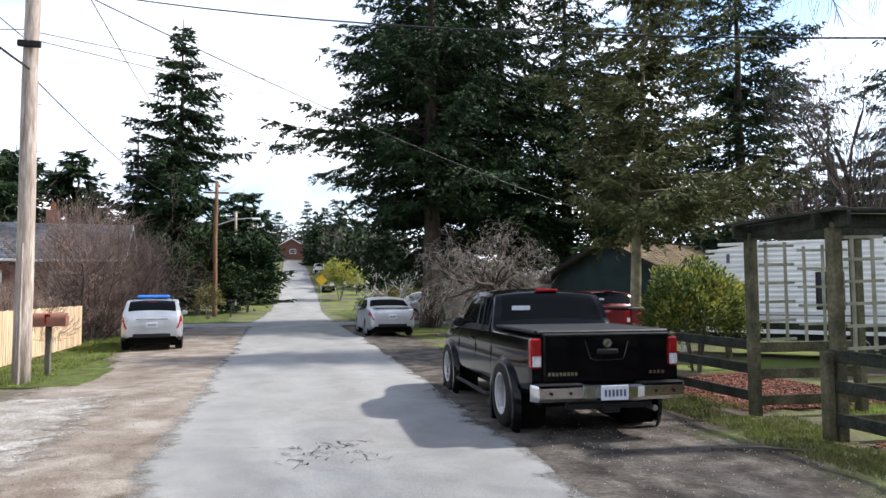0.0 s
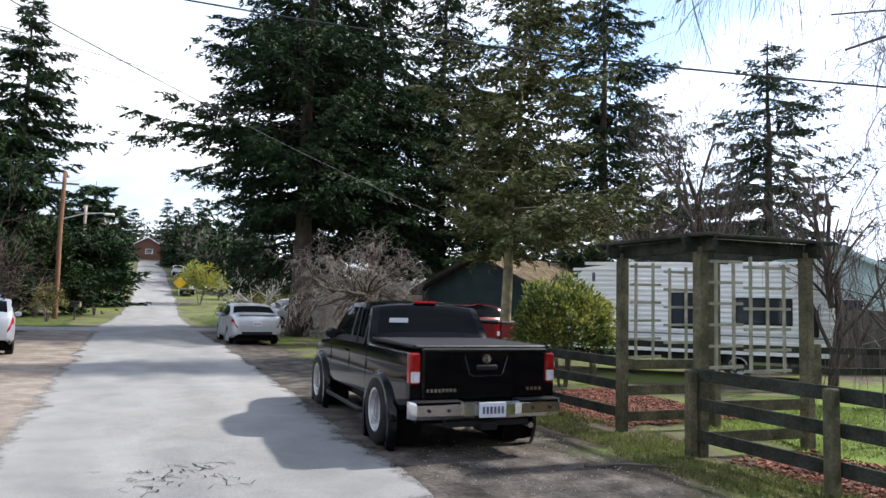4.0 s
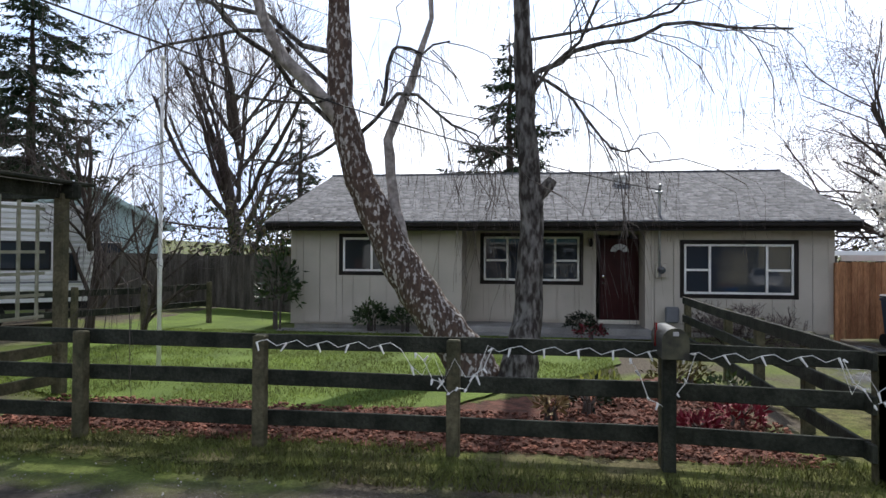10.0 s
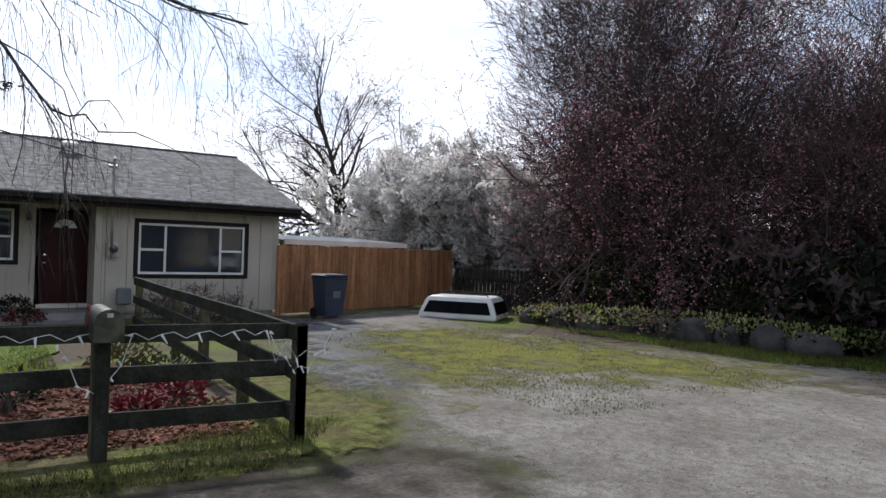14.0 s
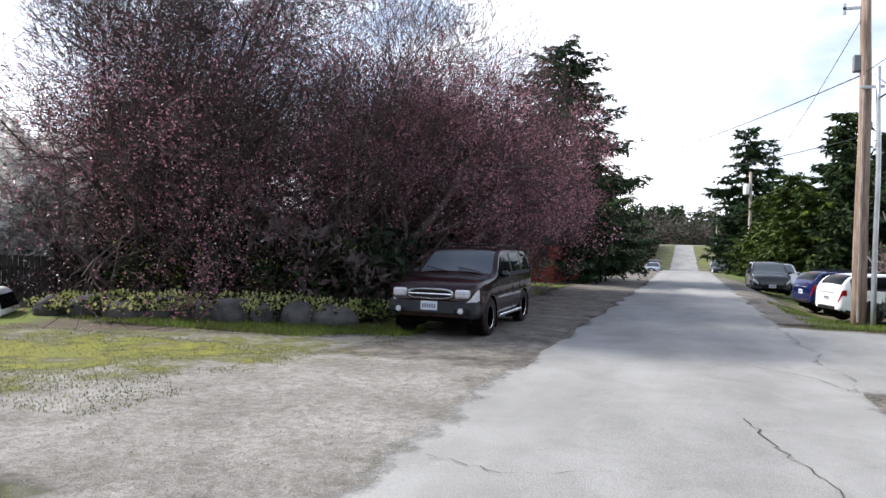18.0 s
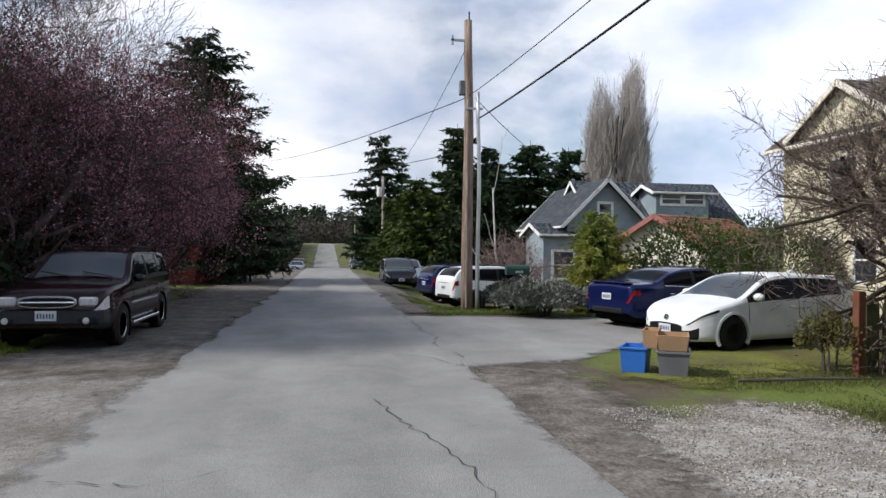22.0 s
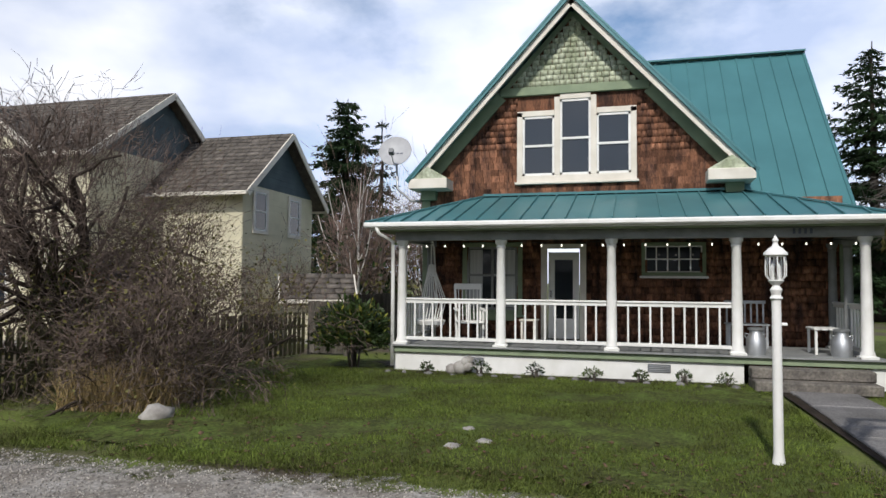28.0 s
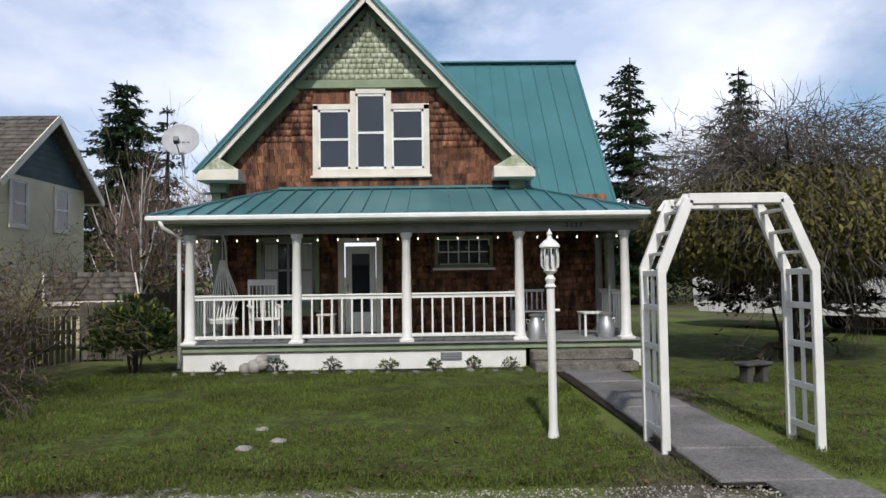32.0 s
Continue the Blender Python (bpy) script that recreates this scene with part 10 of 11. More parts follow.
def carport():
    c = thing("carport", (20.4, -9.0, 0), "low carport with white corrugated roof behind the cedar fence", "carport")
    for k in range(14):
        W("roof_sheet", B(((18.2 + k * 0.28, -10.8, 1.80 + 0.012 * k), (18.46 + k * 0.28, -7.0, 1.83 + 0.012 * k)), bev=0.01), M_TRAILER, c)
    W("roof_edge", B(((18.1, -10.85, 1.68), (18.2, -6.95, 1.82))), M_WHITE, c)
    for x, y in ((18.3, -10.6), (18.3, -7.2), (21.8, -10.6), (21.8, -7.2)):
        W("post", B(((x - 0.05, y - 0.05, 0), (x + 0.05, y + 0.05, 1.82))), M_GREYWOOD, c)


carport()


def trailer():
    t = thing("travel_trailer", (13.55, 13.75, 0.0), "white ribbed travel trailer with dark windows", "trailer", rz=-45)
    body = bmesh.new()
    prof = [(-3.1, 0.62), (-3.2, 1.3), (-3.05, 2.3), (-2.7, 2.72), (-1.5, 2.86), (2.6, 2.88), (3.0, 2.8), (3.12, 2.4), (3.12, 0.62)]
    prism(body, prof, -1.15, 1.15, "y")
    bmesh.ops.bevel(body, geom=[e for e in body.edges if e.calc_length() < 4.2 and abs(e.verts[0].co.y - e.verts[1].co.y) < 0.01], offset=0.06, segments=2, affect="EDGES")
    part("shell", body, M_TRAILER, t, angle=40)
    for k in range(16):
        z = 0.75 + k * 0.125
        part("siding_rib", B(((-3.0, -1.182, z), (3.08, -1.15, z + 0.075)), bev=0.014), M_TRAILER, t)
    for x0, x1, z0, z1 in ((0.95, 2.2, 1.35, 2.0), (-0.55, 0.05, 1.2, 2.1), (2.55, 2.75, 1.1, 1.75)):
        w = part("trailer_window", B(((x0, -1.20, z0), (x1, -1.16, z1)), bev=0.02), M_PLASTIC, t)
        part("pane", B(((x0 + 0.05, -1.208, z0 + 0.05), ((x0 + x1) / 2 - 0.02, -1.201, z1 - 0.05))), M_GLASSL, w)
        part("pane", B((((x0 + x1) / 2 + 0.02, -1.208, z0 + 0.05), (x1 - 0.05, -1.201, z1 - 0.05))), M_GLASS, w)
    part("side_stripe", B(((-3.0, -1.188, 1.05), (3.0, -1.180, 1.09))), M_GREYTUB, t)
    part("roof_edge", B(((-2.7, -1.17, 2.78), (3.0, -1.15, 2.86)), bev=0.01), M_TRAILER, t)
    for k in range(6):
        part("lettering_bar", B(((-2.55 + k * 0.13, -1.190, 1.62), (-2.47 + k * 0.13, -1.168, 1.72))), M_INK, t)
    part("logo_mark", prism(bmesh.new(), [(-2.5, 2.35), (-2.42, 2.35), (-2.42, 2.58), (-2.5, 2.58)], -1.190, -1.180, "y"), M_INK, t)
    part("roof_vent", B(((0.2, -0.3, 2.86), (0.7, 0.3, 3.0)), bev=0.03), M_TRAILER, t)
    part("chassis", B(((-2.9, -1.0, 0.45), (3.0, 1.0, 0.62))), M_PLASTIC, t)
    for x in (0.3, 1.0):
        for s in (-1, 1):
            wheel(t, x, s * 1.0, 0.34, 0.2, M_ALLOY, 6)
    part("drawbar", beam(beam(bmesh.new(), (-3.0, -0.6, 0.5), (-4.1, 0, 0.5), 0.08, 0.1), (-3.0, 0.6, 0.5), (-4.1, 0, 0.5), 0.08, 0.1), M_PLASTIC, t)
    part("jockey_leg", B(((-3.9, -0.05, 0), (-3.8, 0.05, 0.6))), M_GALV, t)


trailer()


def yard_trailer():
    """The white trailer behind the garden arch."""
    t = thing("travel_trailer", (-19.5, 11.0, 0.0), "white travel trailer parked behind the yard tree", "trailer", rz=35)
    b = prism(bmesh.new(), [(-3.0, 0.5), (-3.05, 1.6), (-2.8, 2.4), (-2.2, 2.7), (3.0, 2.7), (3.05, 0.5)], -1.1, 1.1, "y")
    bmesh.ops.bevel(b, geom=[e for e in b.edges if e.calc_length() < 2.5 and abs(e.verts[0].co.y - e.verts[1].co.y) > 1], offset=0.15, segments=3, affect="EDGES")
    part("shell", b, M_TRAILER, t, angle=40)
    for x0, x1 in ((-2.2, -1.2), (0.4, 1.8)):
        part("pane", B(((x0, -1.115, 1.3), (x1, -1.10, 1.95)), bev=0.02), M_GLASS, t)
    part("side_stripe", B(((-3.0, -1.112, 0.85), (3.0, -1.10, 1.0))), M_GREYTUB, t)
    for s in (-1, 1):
        wheel(t, 0.3, s * 1.0, 0.34, 0.2, M_ALLOY, 6)
    part("gas_bottle", lathe(bmesh.new(), [(0.15, 0.5), (0.16, 0.9), (0.08, 1.02), (0.04, 1.1)], 12, Matrix.Translation((-3.3, 0, 0))), M_WHITE, t)


yard_trailer()


# ---- poles and wires ----
def pole(name, label, x, y, h, r0, r1, material, arm=None):
    z = ground_z(x, y)
    p = thing(name, (x, y, z), label, "utility pole", "poles")
    part("shaft", tube(bmesh.new(), [(0.012 * math.sin(k) * k / 3, 0, -0.3 + (h + 0.3) * k / 8) for k in range(9)], [r0 + (r1 - r0) * k / 8 for k in range(9)], 14), material, p, smooth=True)
    return p


pa = pole("utility_pole", "pale wooden utility pole on the grass verge", -4.62, 13.95, 9.6, 0.16, 0.12, M_POLE)
for k in range(9):
    part("pole_step", tube(bmesh.new(), [(0.14, 0, 3.0 + 0.45 * k), (0.2 if k % 2 else -0.2, 0.0, 3.0 + 0.45 * k)], 0.008, 5), M_GALV, pa)
part("cable_clamp", B(((-0.2, -0.2, 6.3), (0.2, -0.12, 6.42)), bev=0.01), M_PLASTIC, pa)
part("cable_guard", tube(bmesh.new(), [(0.0, -0.16, 0.0), (0.0, -0.15, 2.6)], 0.03, 6), M_POLE, pa)
pb = pole("utility_pole", "brown wooden pole with a street lamp arm", -4.2, 51.5, 9.8, 0.17, 0.12, M_POLEB)
part("lamp_arm", tube(bmesh.new(), [(0.1, 0, 6.6), (1.2, 0, 7.0), (2.3, 0, 7.15), (2.8, 0, 7.12)], 0.04, 8), M_GALV, pb)
part("lamp_head", B(((2.5, -0.14, 7.02), (3.15, 0.14, 7.18)), bev=0.05), M_WHITE, pb)
part("crossarm", B(((-0.9, -0.05, 8.9), (0.9, 0.05, 9.02))), M_POLEB, pb)
for x_, y_, h_ in ((-3.6, 66, 9), (-3.2, 74, 9), (-3.4, 92, 9), (-3.3, 110, 9)):
    q_ = pole("utility_pole", "far grey utility pole along the rise", x_, y_, h_, 0.17, 0.12, M_POLE)
    part("crossarm", B(((-0.8, -0.05, h_ - 0.7), (0.8, 0.05, h_ - 0.58))), M_POLE, q_)
pc = pole("utility_pole", "weathered wooden utility pole beside the lavender", -3.94, -18.9, 8.15, 0.17, 0.11, M_POLEW)
part("pole_top_pin", tube(bmesh.new(), [(0, 0, 8.1), (0, 0, 8.4)], 0.02, 6), M_PLASTIC, pc)
part("side_bracket", B(((0.05, -0.03, 7.55), (0.5, 0.03, 7.61)), ((0.44, -0.03, 7.45), (0.5, 0.03, 7.7))), M_GALV, pc)
part("junction_box", B(((0.08, -0.12, 6.05), (0.26, 0.06, 6.45)), bev=0.02), M_GREYTUB, pc)
part("cable_guard", tube(bmesh.new(), [(0.05, 0.16, 0.1), (0.05, 0.16, 5.9)], 0.028, 6), M_POLE, pc)
ps = pole("steel_pole", "slim galvanised steel pole beside the wooden pole", -4.20, -18.7, 6.1, 0.06, 0.05, M_GALV)
part("pole_bracket", B(((-0.1, -0.03, 5.6), (0.4, 0.03, 5.66))), M_GALV, ps)
pd = pole("utility_pole", "grey utility pole with a transformer down the lane", -5.6, -68, 9.4, 0.17, 0.12, M_POLE)
part("transformer", lathe(bmesh.new(), [(0.25, 7.4), (0.27, 7.5), (0.27, 8.2), (0.2, 8.35)], 14, Matrix.Translation((0.35, 0, 0))), M_WHITE, pd)
pe = pole("street_lamp", "far street lamp leaning over the lane", -5.0, -120, 8.6, 0.14, 0.1, M_POLE)
part("lamp_arm", tube(bmesh.new(), [(0, 0, 8.0), (2.0, 0, 8.5), (3.0, 0, 8.55)], 0.06, 8), M_GALV, pe)
part("lamp_head", B(((2.6, -0.2, 8.42), (3.4, 0.2, 8.62)), bev=0.06), M_WHITE, pe)


def wire(label, p, q, sag, r=0.012, n=24):
    p, q = Vector(p), Vector(q)
    pts = [p.lerp(q, k / n) - Vector((0, 0, sag * 4 * (k / n) * (1 - k / n))) for k in range(n + 1)]
    ob = part("overhead_wire", tube(bmesh.new(), pts, r, 5), M_WIRE, None, smooth=True)
    tagged(ob, label, "cable", "overhead wires")


PA, PC = (-4.62, 13.95), (-3.94, -18.9)
for a, b, s, r in (((*PA, 7.6), (15.62, -2.3, 3.2), 1.0, 0.012), ((*PA, 9.2), (-4.2, 51.5, 9.2), 0.7, 0.013), ((*PA, 5.9), (-4.20, -18.7, 5.35), 0.5, 0.022), ((*PA, 6.4), (*PC, 6.0), 0.6, 0.010),
                   ((*PA, 7.85), (16.5, 26.5, 4.2), 0.51, 0.014), ((*PA, 6.66), (12.5, 41.5, 13.1), 0.15, 0.010), ((*PA, 6.5), (12.5, 41.5, 11.6), 0.15, 0.010), ((*PA, 5.8), (-5.8, 39.5, 7.2), 0.3, 0.012), ((*PA, 6.7), (-24.0, 16.0, 7.6), 0.5, 0.010),
                   ((*PC, 5.98), (6.49, -61.77, 9.26), 0.5, 0.014), ((*PC, 4.48), (5.06, -65.91, 8.67), 0.5, 0.012), ((*PC, 7.5), (-5.6, -68, 8.8), 0.9, 0.010), ((-4.1, -18.7, 5.9), (-14.0, -33.4, 4.8), 0.5, 0.010), ((-4.2, 51.5, 9.2), (-3.6, 66, 12.0), 0.3, 0.014)):
    wire("thin black overhead cable between the poles", a, b, s, r)


# ---- street and garden objects ----
def mailbox(name, label, x, y, rz, h, material, post_m, number=True, size=1.0, door_m=None):
    m = thing(name, (x, y, 0), label, "mailbox", "mailboxes", rz)
    part("post", B(((-0.05, -0.05, -0.1), (0.05, 0.05, h)), bev=0.008), post_m, m)
    bm = bmesh.new()
    w, L, hh = 0.085 * size, 0.25 * size, 0.12 * size
    prof = [(-w, 0)] + [(w * math.cos(math.pi - math.pi * k / 10), hh + w * math.sin(math.pi * k / 10)) for k in range(11)] + [(w, 0)]
    prism(bm, prof, -L, L, "x")
    b = part("box", bm, material, m, smooth=True, angle=40)
    b.matrix_basis = Matrix.Translation((0, 0, h))
    d = part("door", prism(bmesh.new(), [(u * 1.06, v * 1.03) for u, v in prof], L, L + 0.012, "x"), door_m or material, b)
    part("door_tab", B(((L + 0.01, -0.02, hh + w - 0.05), (L + 0.03, 0.02, hh + w - 0.02))), M_GALV, d)
    part("flag", B(((-0.05, -w - 0.012, 0.06), (-0.02, -w - 0.004, 0.24)), ((-0.05, -w - 0.012, 0.19), (0.05, -w - 0.004, 0.25))), M_REDLAMP, b)
    if number:
        for k in range(4):
            part("number_bar", B(((-0.12 + k * 0.055, w + 0.001, 0.05), (-0.085 + k * 0.055, w + 0.004, 0.11))), M_WHITE, b)
    return m


mailbox("mailbox", "black and pale green mailbox on the rail fence post", 5.72, -0.80, 180, 0.92, mat("mailbox_black", (0.014, 0.016, 0.014), (0.022, 0.024, 0.02), scale=4, rough=0.5), M_DARKWOOD, size=1.1, door_m=mat("pale_green_door", (0.09, 0.088, 0.05), (0.02, 0.02, 0.014), scale=9, rough=0.7))
mailbox("mailbox", "dark green mailbox on a wooden post", -5.15, -18.0, 0, 1.02, mat("mailbox_green", (0.02, 0.07, 0.05), rough=0.5), M_GREYWOOD, size=1.25)
mailbox("mailbox", "rusty red mailbox on a grey post", -4.55, 15.25, 0, 1.0, mat("mailbox_rust", (0.22, 0.09, 0.06), (0.16, 0.065, 0.045), rough=0.7), M_GREYWOOD, size=1.3)
for x_, y_ in ((3.9, -35.2), (3.7, -35.6)):
    mailbox("mailbox", "pale mailbox by the red fence", x_, y_, 180, 1.05, M_TRAILER, M_PLASTIC, False)
mailbox("mailbox", "black mailbox by the brown pole", -3.0, 50.2, 0, 1.0, M_PLASTIC, M_GREYWOOD, False)


def wheelie_bin(x, y, rz, material, label):
    b = thing("wheeled_bin", (x, y, ground_z(x, y)), label, "bin", "bins", rz)
    bm = bmesh.new()
    loft(bm, [(0.06, 0.21, 0.24), (0.5, 0.24, 0.27), (0.93, 0.27, 0.30)], lambda z, a, c: [(-a, -c, z), (a, -c, z), (a, c, z), (-a, c, z)])
    part("body", bm, material, b)
    part("rim", B(((-0.29, -0.32, 0.90), (0.29, 0.32, 0.95)), bev=0.012), material, b)
    part("lid", B(((-0.30, -0.33, 0.955), (0.30, 0.33, 1.02)), bev=0.03), material, b)
    part("handle", tube(bmesh.new(), [(0.30, -0.22, 0.94), (0.36, -0.22, 0.97), (0.36, 0.22, 0.97), (0.30, 0.22, 0.94)], 0.015, 6), material, b)
    for s in (-1, 1):
        part("wheel", lathe(bmesh.new(), [(0.0, -0.03), (0.12, -0.03), (0.12, 0.03), (0.0, 0.03)], 14, pose(0.2, s * 0.27, 0.12, 90)), M_TYRE, b)
    part("recycling_mark", B(((-0.262, -0.1, 0.5), (-0.255, 0.1, 0.66)), m=pose(0, 0, 0, 0, -4)), M_GREYTUB, b)


wheelie_bin(14.7, -6.75, 10, M_BLUEBIN, "navy wheeled bin by the cedar fence")
wheelie_bin(5.2, -52.0, 0, M_BLUEBIN, "navy wheeled bin down the lane")


def tub(name, label, x, y, rz, a, b, h, material, z=0.0, openbox=True, cat="tub"):
    t = thing(name, (x, y, z), label, cat, "recycling tubs", rz)
    th = 0.012
    k = 0.86
    for s, nm in ((-1, "side"), (1, "side")):
        part(nm, slope_any(bmesh.new(), [(-a * k, s * b * k, 0.01), (a * k, s * b * k, 0.01), (a, s * b, h), (-a, s * b, h)], th), material, t)
        part("end", slope_any(bmesh.new(), [(s * a * k, -b * k, 0.01), (s * a * k, b * k, 0.01), (s * a, b, h), (s * a, -b, h)], th), material, t)
    part("base", B(((-a * k, -b * k, 0.0), (a * k, b * k, 0.02))), material, t)
    if cat == "tub":
        part("rim", B(((-a - 0.02, -b - 0.02, h - 0.03), (a + 0.02, -b, h)), ((-a - 0.02, b, h - 0.03), (a + 0.02, b + 0.02, h)), ((-a - 0.02, -b, h - 0.03), (-a, b, h)), ((a, -b, h - 0.03), (a + 0.02, b, h)), bev=0.004), material, t)
    return t


g_ = tub("recycling_tub", "grey plastic recycling tub on the turf", -4.68, -8.68, 62, 0.27, 0.2, 0.34, M_GREYTUB)
part("recycling_mark", prism(bmesh.new(), [(-0.06, 0.1), (0.06, 0.1), (0.0, 0.2)], -0.205, -0.197, "y"), M_WHITE, g_)
tub("recycling_tub", "blue plastic recycling tub on the turf", -4.28, -8.98, 55, 0.24, 0.17, 0.36, M_BLUETUB)
tub("cardboard_box", "open tan cardboard tray on the tub", -4.66, -8.66, 62, 0.27, 0.2, 0.21, M_CARD, 0.345, cat="box")
tub("cardboard_box", "flat cardboard behind the tray", -4.48, -8.91, 58, 0.22, 0.10, 0.25, M_CARD, 0.345, cat="box")


def truck_cap():
    t = thing("truck_canopy", (14.1, -10.2, 0.0), "white truck bed canopy with dark windows on the gravel", "truck canopy", rz=38)
    bm = loft(bmesh.new(), [(0.0, 0.98, 0.74), (0.1, 0.98, 0.74), (0.46, 0.84, 0.62), (0.54, 0.74, 0.54)], lambda z, a, b: [(-a, -b, z), (a, -b, z), (a, b, z), (-a, b, z)])
    bmesh.ops.bevel(bm, geom=bm.edges[:], offset=0.03, segments=2, affect="EDGES")
    part("shell", bm, M_TRAILER, t, angle=35)

    def side(s, e):
        f0, f1 = 0.14, 0.42
        def at(z):
            k = (z - 0.1) / 0.36
            return 0.98 - 0.14 * k, 0.74 - 0.12 * k
        a0, b0 = at(f0)
        a1, b1 = at(f1)
        if e == "y":
            return [(-a0 * 0.88, s * (b0 + 0.012), f0), (a0 * 0.88, s * (b0 + 0.012), f0), (a1 * 0.86, s * (b1 + 0.012), f1), (-a1 * 0.86, s * (b1 + 0.012), f1)]
        return [(s * (a0 + 0.012), -b0 * 0.86, f0), (s * (a0 + 0.012), b0 * 0.86, f0), (s * (a1 + 0.012), b1 * 0.84, f1), (s * (a1 + 0.012), -b1 * 0.84, f1)]
    for s in (-1, 1):
        part("side_window", slope_any(bmesh.new(), side(s, "y"), 0.02), M_CARGLASS, t)
        part("end_window", slope_any(bmesh.new(), side(s, "x"), 0.02), M_CARGLASS, t)
    for y_ in (-0.45, 0.45):
        part("roof_bar", tube(bmesh.new(), [(-0.7, y_, 0.54), (-0.68, y_, 0.6), (0.68, y_, 0.6), (0.7, y_, 0.54)], 0.015, 6), M_PLASTIC, t)


truck_cap()


def flagpole():
    f = thing("flagpole", (9.31, 5.68, 0), "slim white flagpole on the lawn", "flagpole")
    part("pole", tube(bmesh.new(), [(0, 0, -0.1), (0, 0, 1.6), (0.01, 0, 4.55)], [0.032, 0.03, 0.022], 10), M_WHITE, f, smooth=True)
    part("collar", lathe(bmesh.new(), [(0.04, 1.5), (0.042, 1.6), (0.03, 1.65)], 10), M_WHITE, f)
    part("finial", lathe(bmesh.new(), [(0.0, 4.5), (0.04, 4.53), (0.04, 4.57), (0.0, 4.6)], 10), M_WHITE, f)


flagpole()


def string_lights():
    """White cord and plug lights looped along the top rails."""
    r = random.Random(8)
    s = thing("string_lights", (5.8, 0.5, 0.9), "white fairy-light string looped on the fence rails", "string lights")
    pts = []
    y = 2.6
    k = 0
    while y > -2.35:
        x = 5.72 if y > -0.9 else 5.62
        drop = 0.05 + (0.28 if (-0.1 < y - 0.75 < 0.55 or y < -2.0) else 0.0) * abs(math.sin(k * 1.3))
        pts.append((x - 0.02, y, 0.985 - drop + 0.03 * math.sin(k * 2.1)))
        y -= 0.09
        k += 1
    W("cord", tube(bmesh.new(), pts, 0.003, 5), M_WHITE, s)
    for p in pts[::3]:
        d = r.uniform(-0.05, 0.05)
        W("bulb", tube(bmesh.new(), [p, (p[0] - 0.02, p[1] + d, p[2] - 0.07)], [0.011, 0.006], 6), M_WHITE, s)
    for y0, n, dz in ((0.9, 9, 0.33), (-0.75, 7, 0.4), (-2.3, 8, 0.3)):
        q = [(5.70 if y0 > -2 else 5.6, y0 + 0.07 * (i - n / 2), 0.93 - dz * math.sin(math.pi * i / n) - 0.05 * (i % 2)) for i in range(n + 1)]
        W("cord", tube(bmesh.new(), q, 0.0035, 5), M_WHITE, s)
        for p in q:
            W("bulb", tube(bmesh.new(), [p, (p[0] - 0.02, p[1] + r.uniform(-0.04, 0.04), p[2] + r.uniform(-0.06, 0.05))], [0.012, 0.006], 6), M_WHITE, s)


string_lights()


def lamp_post():
    l = thing("lamp_post", (-7.0, 1.385, 0), "white garden lamp post with a glass lantern", "lamp post")
    part("post", lathe(bmesh.new(), [(0.07, -0.1), (0.055, 0.05), (0.045, 0.12), (0.042, 1.52), (0.06, 1.54), (0.04, 1.57), (0.055, 1.62), (0.03, 1.66), (0.07, 1.70), (0.07, 1.71)], 16), M_WHITE, l, smooth=True, angle=40)
    part("photocell", lathe(bmesh.new(), [(0.015, 0), (0.015, 0.05), (0, 0.05)], 8, pose(0, 0.04, 1.3, -90)), M_WHITE, l)
    lan = part("lantern", lathe(bmesh.new(), [(0.085, 1.93), (0.108, 1.945), (0.104, 1.965), (0.06, 2.01), (0.03, 2.03), (0.02, 2.06), (0.03, 2.08), (0.0, 2.14)], 16), M_WHITE, l, smooth=True, angle=40)
    part("glass", lathe(bmesh.new(), [(0.05, 1.71), (0.083, 1.74), (0.087, 1.82), (0.079, 1.93)], 12), M_CLEAR, lan, smooth=True)
    for k in range(8):
        a = k * math.pi / 4
        part("glazing_rib", tube(bmesh.new(), [(0.052 * math.cos(a), 0.052 * math.sin(a), 1.71), (0.088 * math.cos(a), 0.088 * math.sin(a), 1.75), (0.09 * math.cos(a), 0.09 * math.sin(a), 1.84), (0.083 * math.cos(a), 0.083 * math.sin(a), 1.94)], 0.006, 5), M_WHITE, lan)
    for s in (-1, 1):
        part("candle_bulb", lathe(bmesh.new(), [(0.012, 1.71), (0.014, 1.80), (0.018, 1.83), (0.0, 1.88)], 8, Matrix.Translation((0, s * 0.03, 0))), M_WHITE, lan)


lamp_post()


